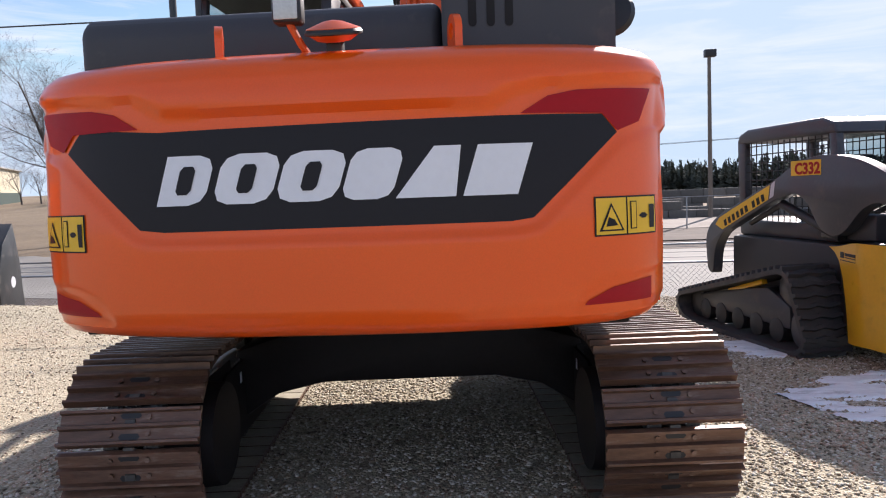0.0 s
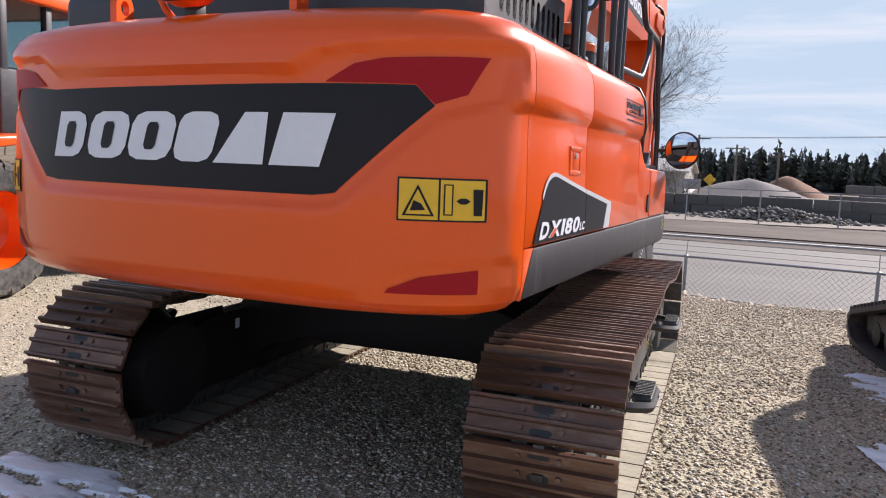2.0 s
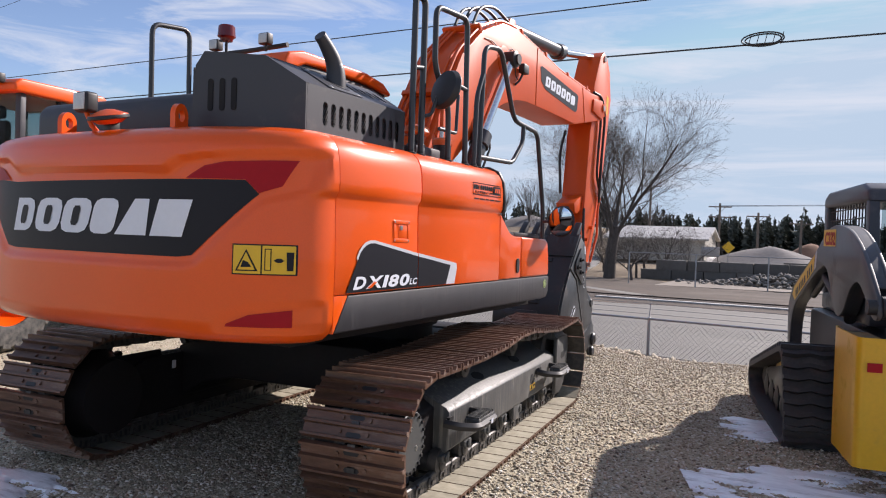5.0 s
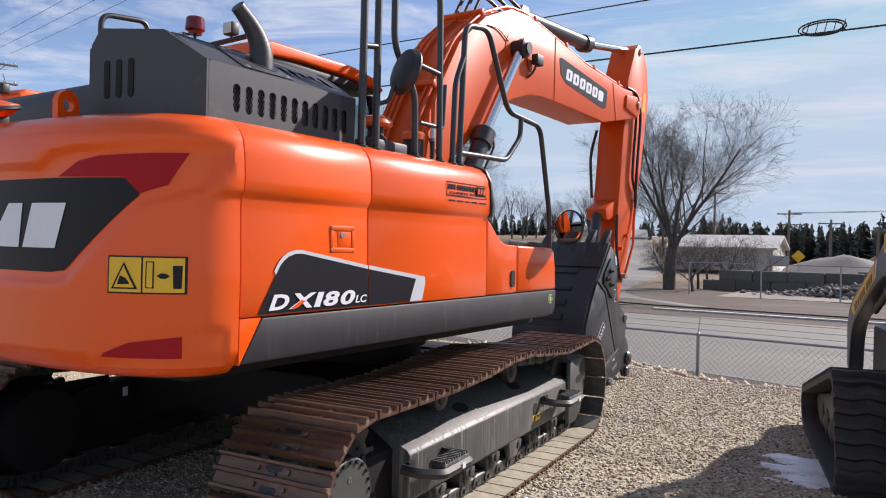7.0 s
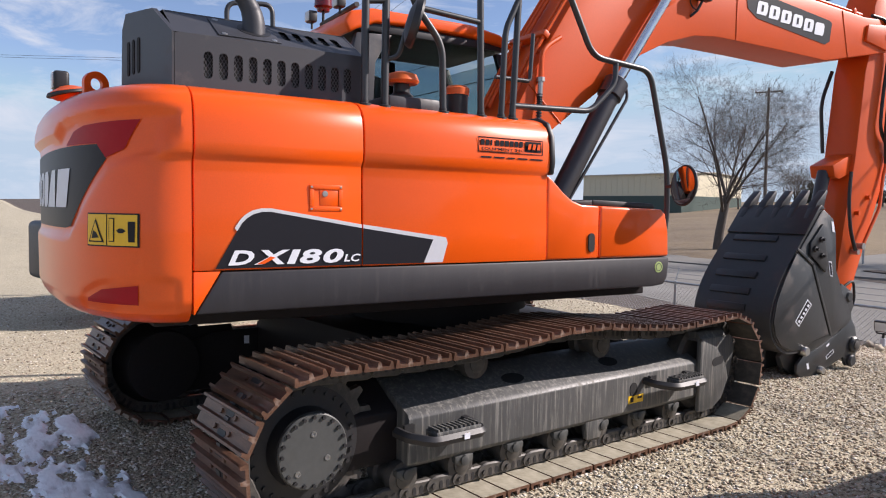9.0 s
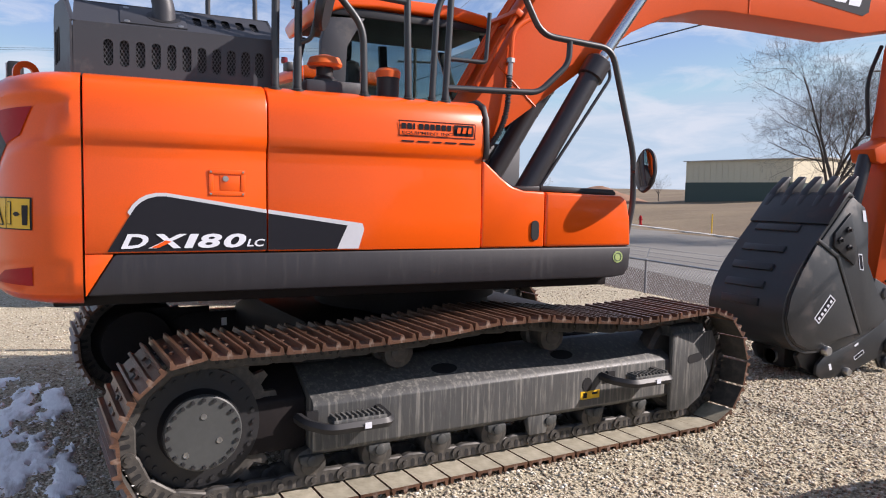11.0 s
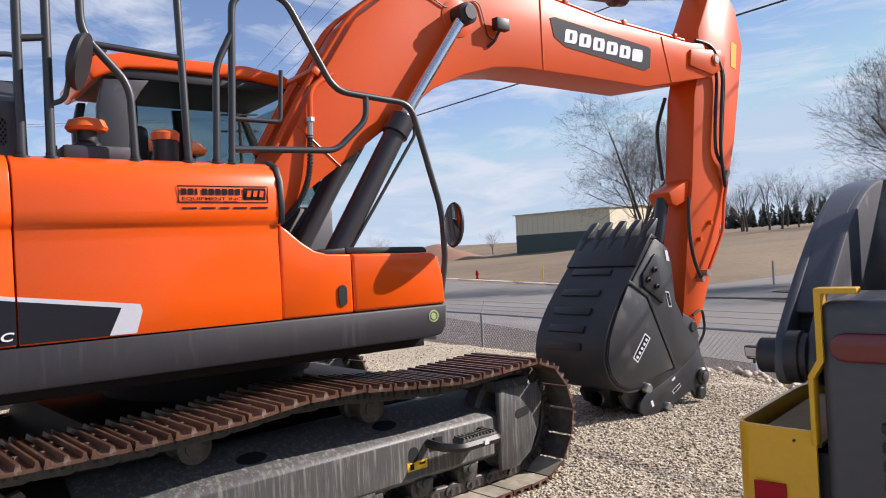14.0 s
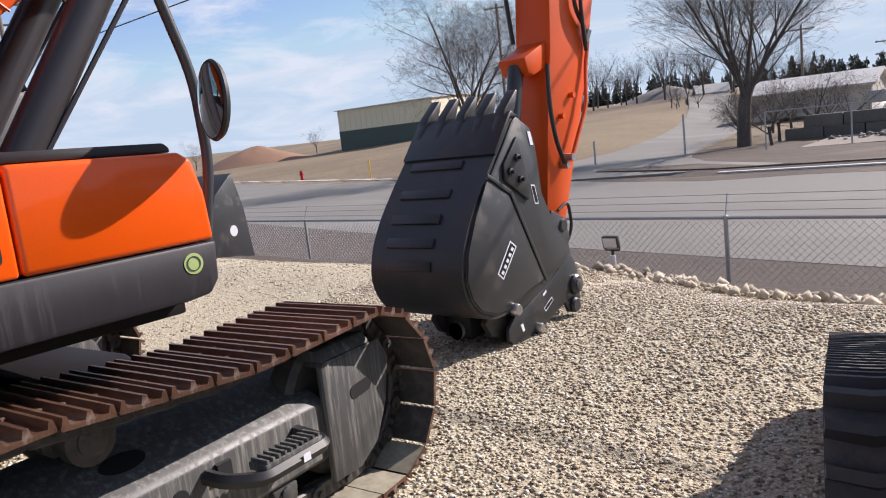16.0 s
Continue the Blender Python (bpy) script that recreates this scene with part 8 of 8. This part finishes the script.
# ---- poles and wires ----
def utility_pole(x, y, h, arms, label, lamp_=False, turn=0.0):
    t = thing("utility_pole", label, "pole", Matrix.Translation((x, y, ground_z(x, y))) @ Matrix.Rotation(radians(turn), 4, "Z"))
    part("pole", rod((0, 0, -0.2), (0, 0, h), 0.16, 10, 0.11), WOOD, t, "weathered grey pole")
    for k in range(arms):
        z = h - 0.4 - 1.1 * k
        part("crossarm", box(-1.2, -0.05, z - 0.06, 1.2, 0.05, z + 0.06, 0.01), WOOD, t)
        for dx in (-1.05, -0.5, 0.5, 1.05):
            part("insulator", lathe([(0.03, 0), (0.05, 0.05), (0.03, 0.12), (0, 0.15)], (dx, 0, z + 0.06), (0, 0, 1), 8), DECAL_GREY, t)
        part("brace", rod((-0.6, 0, z), (0, 0, z - 0.6), 0.02, 6), WOOD, t)
        part("brace", rod((0.6, 0, z), (0, 0, z - 0.6), 0.02, 6), WOOD, t)
    if lamp_:
        part("lamp_head", box(-0.30, -0.25, h - 0.05, 0.42, 0.25, h + 0.42, 0.03), BLACK, t, "dark box lamp on the pole top")
    return t


utility_pole(14.9, 45.0, 10.6, 0, "grey wooden pole with a box lamp on top", True)
utility_pole(-42.0, 17.5, 12.8, 2, "wooden utility pole with two crossarms", turn=70)
utility_pole(-8.3, 80.0, 6.3, 2, "distant wooden utility pole with two crossarms", turn=20)
utility_pole(-4.4, 80.0, 5.3, 1, "distant wooden utility pole with crossarm", turn=20)
utility_pole(-15.8, 80.0, 8.6, 1, "distant wooden utility pole behind a tree", turn=20)
utility_pole(-0.3, 81.0, 4.6, 1, "distant short wooden pole before the pines", turn=20)
utility_pole(-37.6, 60.0, 13.0, 1, "tall wooden utility pole behind a leafless tree", turn=30)


def wire(points, r, sag=0.0, name="overhead_wire"):
    a, b = Vector(points[0]), Vector(points[1])
    pts = [a.lerp(b, k / 16) - Vector((0, 0, sag * 4 * (k / 16) * (1 - k / 16))) for k in range(17)]
    ob = new(name, mesh_of(name, tube(pts, r, 6), HOSE))
    return tagged(ob, "thin dark overhead cable", "cable", "overhead cables")


wire([(-60, 10.9, 5.9), (40, 9.6, 5.2)], 0.016, 0.15)
wire([(-60, 13.2, 7.6), (40, 9.6, 6.6)], 0.014, 0.3)
for dy, z in ((-0.9, 12.3), (0.0, 12.3), (0.9, 12.3)):
    wire([(-42, 17.5 + dy, z), (26, 2.5 + dy, 11.2)], 0.010, 0.6)
for dy in (-0.8, 0.8):
    wire([(-42, 17.5 + dy, 11.3), (-70, -40 + dy, 11.5)], 0.010, 0.5)
    wire([(-8.3, 80 + dy, 5.6), (70, 70 + dy, 8.5)], 0.02, 0.6)
COIL = thing("cable_coil", "dark oval coil of spare cable slung on a wire", "cable coil", Matrix.Translation((2.05, 10.13, 5.42)))
for k, (a, b) in enumerate(((0.40, 0.13), (0.34, 0.10))):
    part("cable_loop", tube([(a * math.cos(2 * math.pi * i / 28) * (1.0 if math.cos(2 * math.pi * i / 28) < 0 else 0.85), 0.02 * k, b * math.sin(2 * math.pi * i / 28)) for i in range(29)], 0.014, 6), HOSE, COIL)
for i in range(5):
    x = -0.28 + 0.14 * i
    part("cable_tie", tube([(x, 0, -0.11), (x + 0.05, 0.01, 0.11)], 0.008, 5), HOSE, COIL)

SG = thing("road_sign", "yellow diamond warning sign on a thin post", "sign", Matrix.Translation(on_ground(-4.75, 60)))
part("post", rod((0, 0.03, 0), (0, 0.03, 1.6), 0.04, 8), GALV, SG)
part("plate", moved(box(-0.36, -0.012, -0.36, 0.36, 0.012, 0.36, 0.004), Matrix.Translation((0, 0, 1.75)) @ Matrix.Rotation(radians(45), 4, "Y")), DECAL_YELLOW, SG, "faded yellow diamond plate")
PB = thing("panel_board", "pale blue grey board standing among the piles", "board", Matrix.Translation(on_ground(-6.3, 61)))
part("board", box(-0.75, -0.03, 0.9, 0.75, 0.03, 1.75, 0.01), GALV, PB)
for x in (-0.6, 0.6):
    part("leg", rod((x, 0.06, 0), (x, 0.06, 1.6), 0.04, 8), WOOD, PB)
HY = thing("fire_hydrant", "small red fire hydrant on the dry grass", "hydrant", Matrix.Translation(on_ground(-46, 40.6)))
part("barrel", lathe([(0.16, -0.05), (0.16, 0.04), (0.11, 0.06), (0.11, 0.55), (0.15, 0.57), (0.15, 0.61), (0.10, 0.70), (0.03, 0.76), (0.03, 0.80), (0, 0.80)], (0, 0, 0), (0, 0, 1), 16), RED_FILM, HY, "red barrel")
for a in (-1, 1):
    part("nozzle", rod((0, 0, 0.42), (0.2 * a, 0, 0.42), 0.07, 12), RED_FILM, HY)
MP = thing("marker_post", "slim yellow gas marker post in dry grass", "post", Matrix.Translation(on_ground(-33, 35.9)))
part("post", box(-0.05, -0.02, -0.1, 0.05, 0.02, 1.3, 0.01), DECAL_YELLOW, MP, "flat yellow post")
for x, y, h in ((-13.4, 31.5, 1.2), (-9.6, 33.0, 2.0)):
    sp2 = thing("marker_post", "thin grey post at the side road", "post", Matrix.Translation(on_ground(x, y)))
    part("post", rod((0, 0, -0.1), (0, 0, h), 0.05, 8), GALV, sp2)
